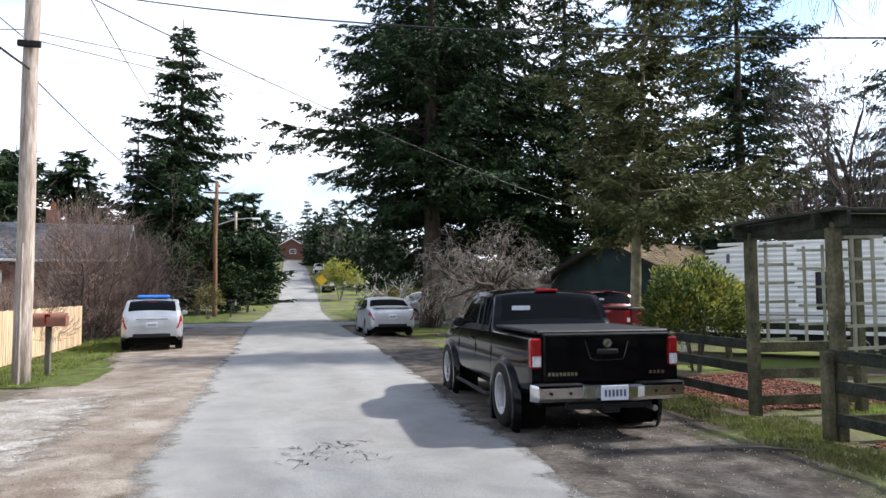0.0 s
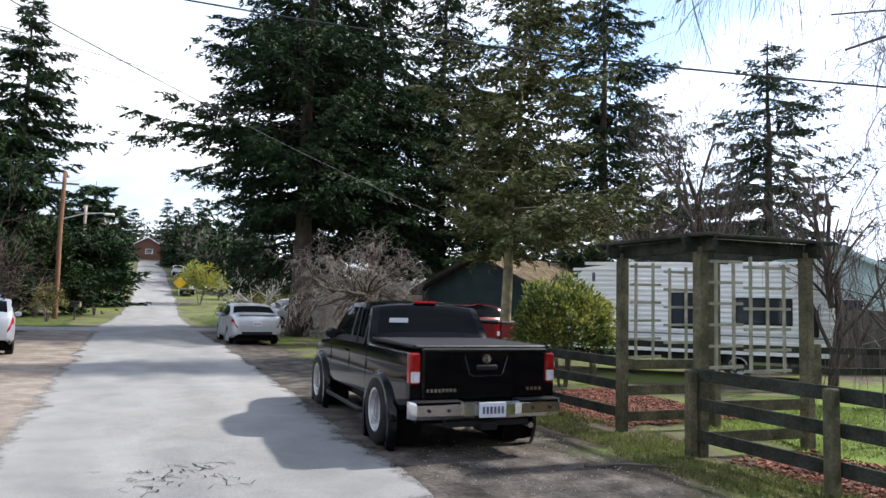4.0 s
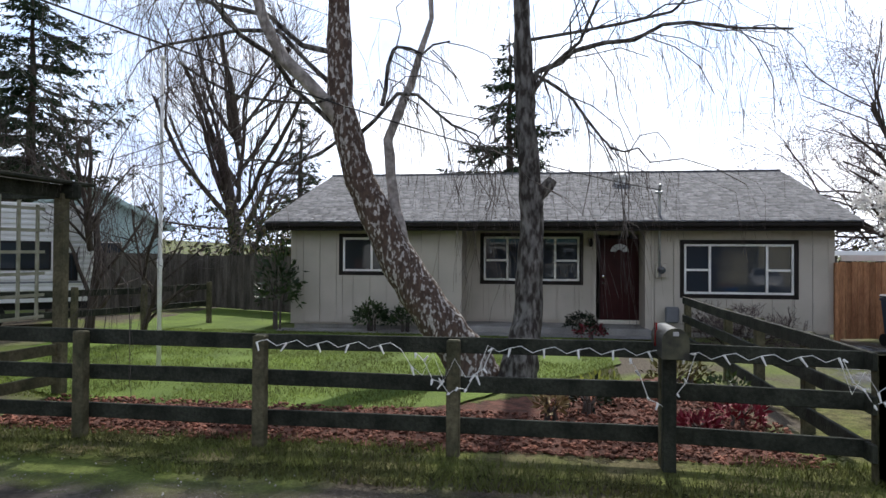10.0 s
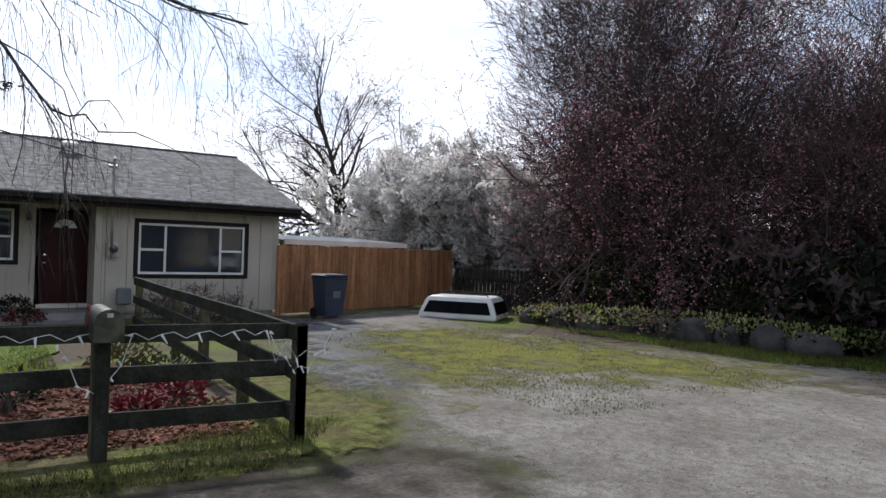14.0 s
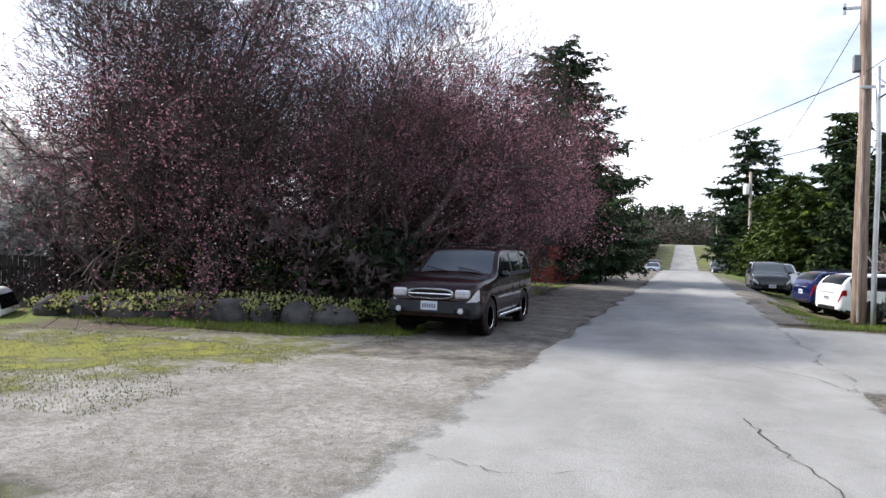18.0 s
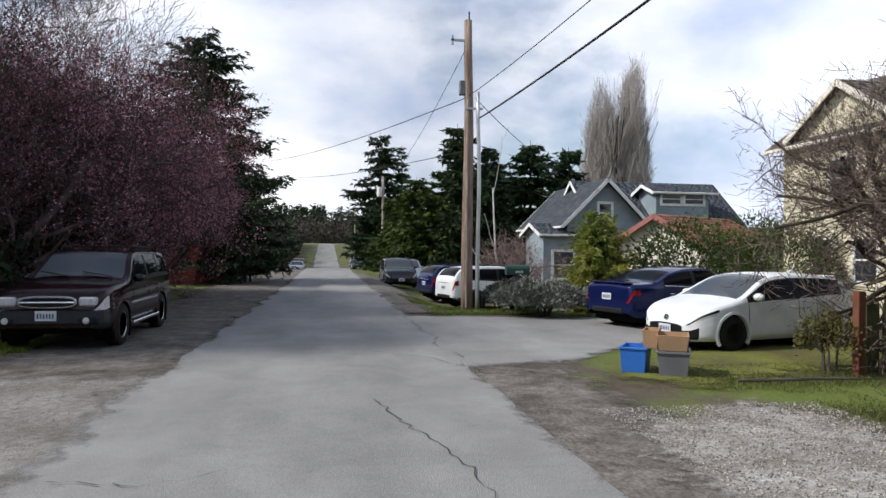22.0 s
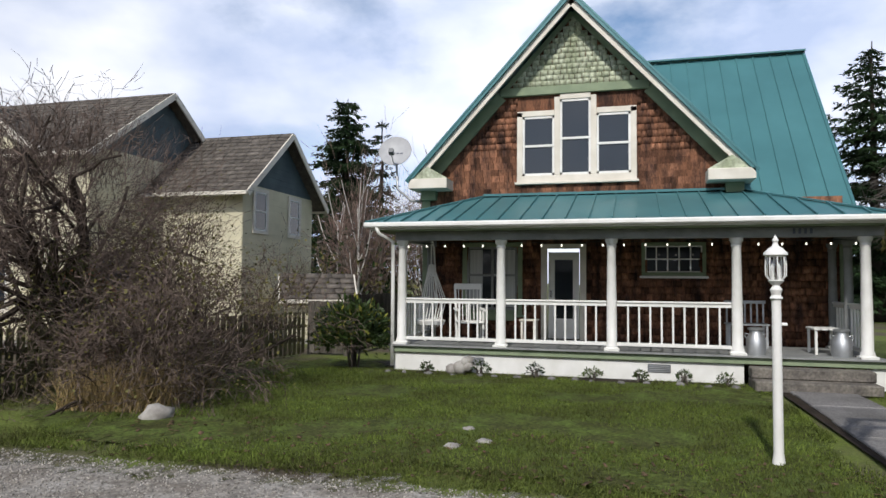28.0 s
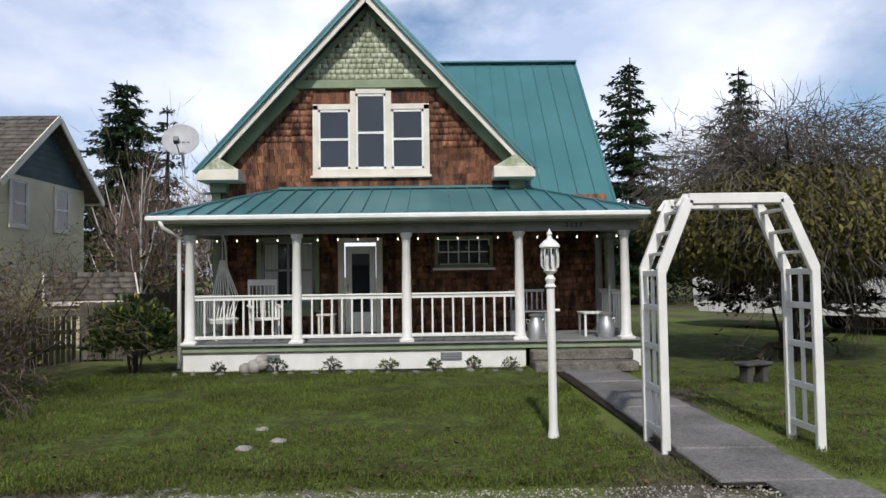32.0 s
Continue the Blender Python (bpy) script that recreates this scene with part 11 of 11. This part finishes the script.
def garden_arch():
    a = thing("garden_arch", (-6.65, 3.08, 0), "white painted wooden garden arch over the path", "garden arch")
    ys = (2.33, 3.79)
    xs = (-6.95, -6.42)
    top = [(0, 1.68), (0.28, 2.36), (1.18, 2.36), (1.46, 1.68)]
    for x in xs:
        for y in ys:
            W("upright", B(((x - 0.028, y - 0.04, -0.05), (x + 0.028, y + 0.04, 1.70)), bev=0.006), M_WHITE, a)
        for (u0, z0), (u1, z1) in zip(top, top[1:]):
            W("arch_rail", beam(bmesh.new(), (x, ys[0] + u0, z0), (x, ys[0] + u1, z1), 0.055, 0.10, 0.006), M_WHITE, a)
        W("arch_plate", prism(bmesh.new(), [(ys[0] + 0.24, 2.41), (ys[0] + 1.22, 2.41), (ys[0] + 1.30, 2.30), (ys[0] + 0.16, 2.30)], x - 0.032, x - 0.02, "x"), M_WHITE, a)
    for y in ys:
        for z in (0.16, 0.55, 0.95, 1.33, 1.66):
            W("rung", beam(bmesh.new(), (xs[0], y, z), (xs[1], y, z), 0.04, 0.06, 0.004), M_WHITE, a)
        W("side_slat", B(((-6.70, y - 0.012, 0.16), (-6.66, y + 0.012, 1.7))), M_WHITE, a)
    for (u0, z0), (u1, z1) in ((top[0], top[1]), (top[3], top[2])):
        for f in (0.25, 0.55, 0.85):
            W("rung", beam(bmesh.new(), (xs[0], ys[0] + u0 + (u1 - u0) * f, z0 + (z1 - z0) * f), (xs[1], ys[0] + u0 + (u1 - u0) * f, z0 + (z1 - z0) * f), 0.05, 0.03, 0.004), M_WHITE, a)
    for u in (0.35, 0.75, 1.15):
        W("rung", beam(bmesh.new(), (xs[0], ys[0] + u, 2.39), (xs[1], ys[0] + u, 2.39), 0.06, 0.03, 0.004), M_WHITE, a)


garden_arch()


def path_slabs():
    p = thing("path_slabs", (-9.0, 2.85, 0), "dark worn concrete path slabs to the porch steps", "path")
    r = random.Random(4)
    x = -5.4
    while x > -11.6:
        w = r.uniform(0.95, 1.1)
        y0, y1 = 2.42 + r.uniform(-0.02, 0.02), 3.34 + r.uniform(-0.02, 0.02)
        W("slab", B(((x - w + 0.015, y0, -0.02), (x, y1, 0.04 + r.uniform(-0.006, 0.006))), bev=0.012, m=None), M_WALK, p)
        x -= w
    W("slab", B(((-5.38, 2.75, -0.02), (-4.98, 3.45, 0.035)), bev=0.012), M_WALK, p)


path_slabs()


def rock(x, y, r, h, material, label, name="rock", seed=1, z=None, group="stones"):
    bm = bmesh.new()
    bmesh.ops.create_icosphere(bm, subdivisions=2, radius=1.0)
    for v in bm.verts:
        k = 1 + 0.35 * noise.noise(v.co * 1.7 + Vector((seed, 0, 0)))
        v.co = Vector((v.co.x * r * k, v.co.y * r * 0.85 * k, v.co.z * h * k * 0.7 + h * 0.25))
    ob = part(name, bm, material, None, smooth=True)
    ob.matrix_basis = pose(x, y, ground_z(x, y) if z is None else z, 0, 0, seed * 37)
    tagged(ob, label, "stone", group)


for k, (x, y, r, h) in enumerate(((-6.76, -1.67, 0.10, 0.05), (-7.05, -1.40, 0.10, 0.05), (-7.6, -1.7, 0.08, 0.05), (-7.1, -5.43, 0.20, 0.18))):
    rock(x, y, r, h, M_STONE, "pale round stone in the lawn", seed=k + 1)
rr_ = random.Random(3)
for k in range(15):
    rock(-12.0 + rr_.uniform(-0.05, 0.05), -4.3 + k * 0.42 + rr_.uniform(-0.1, 0.1), rr_.uniform(0.05, 0.09), rr_.uniform(0.04, 0.08), M_WALK, "small rounded edging stone along the soil bed", "edging_stone", 20 + k, group="edging stones")
for k, (x, y) in enumerate(((12.6, -11.15), (11.7, -11.3), (10.9, -11.5), (10.1, -11.7), (9.4, -11.9), (8.7, -12.0), (8.0, -12.15), (7.3, -12.3), (6.6, -12.5))):
    rock(x, y, 0.34 + 0.1 * (k % 3), 0.42 + 0.08 * (k % 2), M_ROCK, "dark rough boulder of the low rockery wall", "boulder", 50 + k, group="rockery boulders")
for k in range(9):
    rock(6.6 + 0.55 * rr_.random(), 5.2 - k * 0.9, 0.06, 0.05, M_STONE, "small pale stone in the mulch", "pebble", 80 + k, group="bed stones")


def stone_ornament():
    bm = bmesh.new()
    for c, r in (((0, 0, 0.16), 0.17), ((0, 0.18, 0.2), 0.14), ((0, 0.22, 0.34), 0.10), ((0, -0.2, 0.12), 0.13), ((0.03, 0.12, 0.3), 0.1)):
        bmesh.ops.create_icosphere(bm, subdivisions=2, radius=r, matrix=Matrix.Translation(c))
    for v in bm.verts:
        v.co += v.co.normalized() * 0.03 * noise.noise(v.co * 9)
    ob = part("garden_statue", bm, M_STONE, None, smooth=True)
    ob.matrix_basis = Matrix.Translation((-12.15, -2.95, 0.0)) @ Matrix.Scale(0.8, 4)
    tagged(ob, "small pale stone garden statue by the skirting", "statue")


stone_ornament()


# mulch chips and gravel
def scatter(name, label, spots, n, size, material, seed, cat, flat=0.35):
    g = np.random.default_rng(seed)
    items = []
    areas = [abs((s[2] - s[0]) * (s[3] - s[1])) for s in spots]
    v, f = [], []
    for s, a in zip(spots, areas):
        for _ in range(int(n * a / sum(areas))):
            x, y = g.uniform(s[0], s[2]), g.uniform(s[1], s[3])
            k = size * g.uniform(0.5, 1.5)
            m = np.array(pose(0, 0, 0, g.uniform(-25, 25), g.uniform(-25, 25), g.uniform(0, 360)).to_3x3(), np.float32)
            f.append(QUADS + 8 * len(v))
            v.append(CUBE * np.array((k, k * g.uniform(0.3, 0.8), k * flat), np.float32) @ m.T + np.array((x, y, 0.026 + k * 0.1), np.float32))
    ob = arrays(name, np.concatenate(v), np.concatenate(f), material, None)
    tagged(ob, label, cat, kind="stuff")


scatter("mulch_chips", "loose bark chips on the mulch beds", [(5.95, -2.15, 7.5, 5.8), (7.5, -2.1, 9.4, 0.2), (6.15, 7.8, 9.0, 11.5)], 9000, 0.035, M_CHIP, 4, "bark chips")
scatter("gravel_stones", "pale loose stones of the gravel strip", [(-5.3, -6.8, -2.8, 3.0)], 20000, 0.012, M_GSTONE, 5, "gravel", 0.7)
scatter("shoulder_stones", "loose stones on the dirt shoulders", [(2.3, -9.0, 5.0, -3.4), (2.6, 2.0, 5.2, 8.0), (-4.2, 6.0, -1.6, 13.0)], 2200, 0.010, M_STONE, 6, "gravel", 0.7)
scatter("drive_gravel", "grey loose gravel of the drive", [(6.5, -6.0, 13.5, -3.2)], 4000, 0.016, mat("grey_gravel", (0.30, 0.30, 0.30)), 7, "gravel", 0.7)
scatter("leaf_litter", "brown fallen leaves on the lawn and verge", [(-7.5, -5.5, -5.4, 2.0), (-12, 4, -6.5, 9)], 1400, 0.04, mat("leaf_litter", (0.15, 0.10, 0.06), (0.08, 0.055, 0.035), rough=0.95), 8, "leaf litter", 0.06)


# cracks in the asphalt
def crack(label, pts, w=0.012, seed=1):
    r = random.Random(seed)
    P = []
    for (x0, y0), (x1, y1) in zip(pts, pts[1:]):
        n = max(2, int(math.dist((x0, y0), (x1, y1)) / 0.12))
        P += [(x0 + (x1 - x0) * k / n + r.uniform(-0.04, 0.04), y0 + (y1 - y0) * k / n + r.uniform(-0.04, 0.04)) for k in range(n)]
    v, f = [], []
    for k, (x, y) in enumerate(P):
        ww = w * r.uniform(0.15, 0.75)
        z = 0.0285 + 0.0
        v += [(x - ww, y - ww * 0.4, z), (x + ww, y + ww * 0.4, z)]
        if k:
            f.append((2 * k - 2, 2 * k - 1, 2 * k + 1, 2 * k))
    ob = arrays("asphalt_crack", v, f, mat("crack_dark", (0.06, 0.055, 0.05), (0.04, 0.037, 0.033), rough=1), None)
    tagged(ob, label, "crack", "asphalt cracks")


crack("dark crack wandering along the lane", [(-0.55, -7.6), (-0.75, -6.5), (-1.1, -5.2), (-1.2, -3.8), (-1.6, -2.2)], 0.012, 1)
crack("dark crack near the asphalt edge", [(-1.9, -9.6), (-1.6, -10.4), (-0.6, -11.2)], 0.01, 2)
crack("dark crack across the lane", [(1.9, -5.2), (1.2, -5.0), (0.4, -5.4)], 0.01, 3)
for k in range(46):
    r_ = random.Random(k)
    a_ = r_.uniform(0, 6.28)
    x_, y_ = 0.45 + r_.uniform(-0.5, 0.5), 6.9 + r_.uniform(-0.5, 0.5)
    crack("crazed crack in the broken asphalt patch", [(x_, y_), (x_ + 0.14 * math.cos(a_), y_ + 0.14 * math.sin(a_)), (x_ + 0.26 * math.cos(a_ + 0.9), y_ + 0.26 * math.sin(a_ + 0.9))], 0.012, 10 + k)


# ---- porch things ----
def rocking_chair():
    c = thing("rocking_chair", (-13.3, -3.05, FZ), "white wooden rocking chair on the porch", "chair", rz=20)
    for s in (-1, 1):
        part("rocker", tube(bmesh.new(), [(-0.45, s * 0.24, 0.10), (-0.2, s * 0.24, 0.03), (0.1, s * 0.24, 0.02), (0.42, s * 0.24, 0.08)], 0.02, 6), M_WHITE, c)
        part("front_leg", B(((0.2, s * 0.24 - 0.02, 0.03), (0.24, s * 0.24 + 0.02, 0.62))), M_WHITE, c)
        part("back_post", beam(bmesh.new(), (-0.2, s * 0.24, 0.03), (-0.38, s * 0.26, 1.12), 0.04, 0.04), M_WHITE, c)
        part("arm", beam(bmesh.new(), (-0.3, s * 0.27, 0.66), (0.30, s * 0.27, 0.63), 0.07, 0.025), M_WHITE, c)
    part("seat", B(((-0.24, -0.26, 0.38), (0.27, 0.26, 0.42)), bev=0.01), M_WHITE, c)
    part("crest_rail", beam(bmesh.new(), (-0.38, -0.28, 1.10), (-0.38, 0.28, 1.10), 0.035, 0.12, 0.01), M_WHITE, c)
    for k in range(6):
        y = -0.19 + k * 0.076
        part("back_slat", beam(bmesh.new(), (-0.24, y, 0.42), (-0.375, y, 1.06), 0.015, 0.035), M_WHITE, c)


rocking_chair()


def bench(x, y, rz, w, label, material, back=True):
    b = thing("bench", (x, y, FZ), label, "bench", "porch benches", rz)
    for u in (-w / 2 + 0.05, w / 2 - 0.05):
        for v in (-0.18, 0.18):
            part("leg", B(((v - 0.02, u - 0.02, 0), (v + 0.02, u + 0.02, 0.42))), material, b)
    for k in range(4):
        part("seat_slat", B(((-0.22 + k * 0.115, -w / 2, 0.42), (-0.12 + k * 0.115, w / 2, 0.45)), bev=0.004), material, b)
    if back:
        part("back_rail", B(((-0.24, -w / 2, 0.82), (-0.20, w / 2, 0.88)), bev=0.01), material, b)
        for k in range(7):
            part("back_slat", B(((-0.23, -w / 2 + 0.04 + k * (w - 0.1) / 6, 0.45), (-0.21, -w / 2 + 0.07 + k * (w - 0.1) / 6, 0.82))), material, b)


bench(-14.1, 2.15, 0, 0.75, "grey iron-backed porch bench", M_GALV)
bench(-13.2, 3.25, 90, 0.6, "white low porch table", M_WHITE, False)
bench(-13.9, -1.95, 0, 0.35, "pale small stool beside the door", M_CREAM, False)


def milk_can(x, y):
    m = thing("milk_can", (x, y, FZ), "grey metal milk can on the porch", "milk can", "milk cans")
    part("body", lathe(bmesh.new(), [(0.0, 0), (0.15, 0), (0.155, 0.03), (0.155, 0.27), (0.10, 0.36), (0.10, 0.41), (0.12, 0.43)], 18), M_GALV, m, smooth=True, angle=40)
    part("lid", lathe(bmesh.new(), [(0.125, 0.42), (0.13, 0.45), (0.06, 0.465), (0.0, 0.47)], 18), M_GALV, m)
    for s in (-1, 1):
        part("handle", tube(bmesh.new(), [(0, s * 0.11, 0.34), (0, s * 0.17, 0.36), (0, s * 0.17, 0.30), (0, s * 0.15, 0.27)], 0.01, 6), M_GALV, m)


milk_can(-12.62, 2.08)
milk_can(-12.72, 3.40)


def hanging_chair():
    h = thing("porch_swing", (-13.5, -3.95, FZ), "white wicker hanging chair at the porch end", "swing chair")
    for k in range(10):
        a = -0.9 + k * 0.2
        part("cane", tube(bmesh.new(), [(0.05, 0.28 * math.sin(a), 0.35 - 0.1 * math.cos(a)), (-0.3, 0.34 * math.sin(a), 0.8), (-0.1, 0.05 * math.sin(a), 1.55)], 0.012, 5), M_WHITE, h)
    part("seat", lathe(bmesh.new(), [(0.0, 0.30), (0.30, 0.32), (0.34, 0.40), (0.30, 0.42)], 16), M_WHITE, h)
    part("rope", tube(bmesh.new(), [(-0.1, 0, 1.5), (-0.1, 0, 2.12)], 0.012, 6), M_WHITE, h)
    part("stand", tube(bmesh.new(), [(0.3, 0, 0.0), (0.1, 0, 0.02), (-0.4, 0, 0.02), (-0.5, 0, 1.0), (-0.3, 0, 1.9), (-0.1, 0, 2.1)], 0.02, 6), M_WHITE, h)


hanging_chair()


def porch_string():
    s = thing("festoon_lights", (-12.6, 0, 2.4), "string of small warm bulbs under the porch beam", "string lights")
    ys = np.linspace(-4.1, 3.6, 22)
    part("cord", tube(bmesh.new(), [(-12.57 + 12.6, float(y), 0.04 - 0.02 * (k % 2)) for k, y in enumerate(ys)], 0.005, 5), M_WIRE, s)
    for y in ys[::1]:
        part("bulb", lathe(bmesh.new(), [(0.006, 0.02), (0.015, 0.0), (0.012, -0.02), (0.0, -0.027)], 8, Matrix.Translation((0.03, float(y), -0.03))), M_BULB, s)


porch_string()


def satellite_dish():
    d = thing("satellite_dish", (-14.75, -4.45, 2.9), "grey satellite dish on the house corner", "satellite dish")
    part("mast", tube(bmesh.new(), [(0.0, 0.05, 0.6), (0.1, -0.3, 0.62), (0.12, -0.62, 0.9), (0.12, -0.66, 1.55)], 0.03, 8), M_GALV, d, smooth=True)
    m = pose(0.16, -0.66, 1.72, 0, 68, 8)
    part("reflector", lathe(bmesh.new(), [(0.0, 0.0), (0.16, 0.012), (0.28, 0.04), (0.38, 0.075), (0.38, 0.09), (0.28, 0.055), (0.16, 0.027), (0.0, 0.015)], 28, m), mat("dish_grey", (0.42, 0.42, 0.43), (0.36, 0.36, 0.37), rough=0.5), d, smooth=True, angle=50)
    part("feed_arm", tube(bmesh.new(), [m @ Vector((0.36, 0, 0.03)), m @ Vector((0.3, 0, 0.4))], 0.014, 6), M_GALV, d)
    part("feed_horn", B(((-0.05, -0.05, 0.36), (0.05, 0.05, 0.5)), m=m @ pose(0.25, 0, 0)), M_GREYTUB, d)
    for k in range(4):
        part("lettering_bar", B(((0.02, -0.16 + k * 0.09, 0.03), (0.05, -0.10 + k * 0.09, 0.032)), m=m), M_INK, d)


satellite_dish()


def post_red(x, y):
    p = thing("fence_post", (x, y, 0), "reddish-brown square fence post by the shrub", "post")
    part("post", B(((-0.06, -0.06, -0.1), (0.06, 0.06, 1.15)), bev=0.01), mat("red_brown_wood", (0.19, 0.075, 0.045), (0.12, 0.05, 0.03), rough=0.85, scale=4), p)


post_red(-7.2, -8.3)
post_red(-9.15, -8.0)


def road_sign():
    s = thing("warning_sign", (4.9, 75, ground_z(4.9, 75)), "yellow diamond warning sign beside the rising lane", "road sign")
    part("post", B(((-0.04, -0.04, 0), (0.04, 0.04, 2.6))), M_GALV, s)
    part("plate", B(((-0.45, -0.06, -0.45), (0.45, -0.045, 0.45)), m=pose(0, 0, 2.4, 0, 45, 0)), mat("sign_yellow", (0.75, 0.45, 0.02), rough=0.5), s)


road_sign()


def garden_stool():
    b = thing("garden_bench", (-10.3, 5.0, 0.0), "small grey stone bench under the weeping tree", "bench", rz=20)
    part("seat", B(((-0.14, -0.26, 0.26), (0.14, 0.26, 0.32)), bev=0.02), M_ROCK, b)
    for s in (-1, 1):
        part("leg", B(((-0.1, s * 0.15 - 0.05, 0.0), (0.1, s * 0.15 + 0.05, 0.26)), bev=0.02), M_ROCK, b)


garden_stool()


def gas_meter():
    m = thing("gas_meter", (15.7, -2.55, 0.1), "grey gas meter box at the house wall", "meter")
    part("box", B(((-0.12, -0.14, 0.2), (0.06, 0.14, 0.55)), bev=0.03), M_GREYTUB, m)
    part("pipe", tube(bmesh.new(), [(0, 0.08, -0.1), (0, 0.08, 0.3)], 0.02, 6), M_GALV, m)


gas_meter()


def stick(x0, y0, x1, y1, r, label):
    bm = tube(bmesh.new(), [(x0, y0, 0.03), ((x0 + x1) / 2, (y0 + y1) / 2 + 0.05, 0.05), (x1, y1, 0.03)], [r, r * 0.9, r * 0.5], 6)
    ob = part("fallen_branch", bm, M_TWIG, None)
    tagged(ob, label, "branch", "fallen branches")


stick(-5.2, -8.0, -7.2, -7.9, 0.02, "thin fallen branch on the turf")
stick(4.3, 6.0, 5.2, 5.6, 0.02, "thin fallen branch on the dirt shoulder")
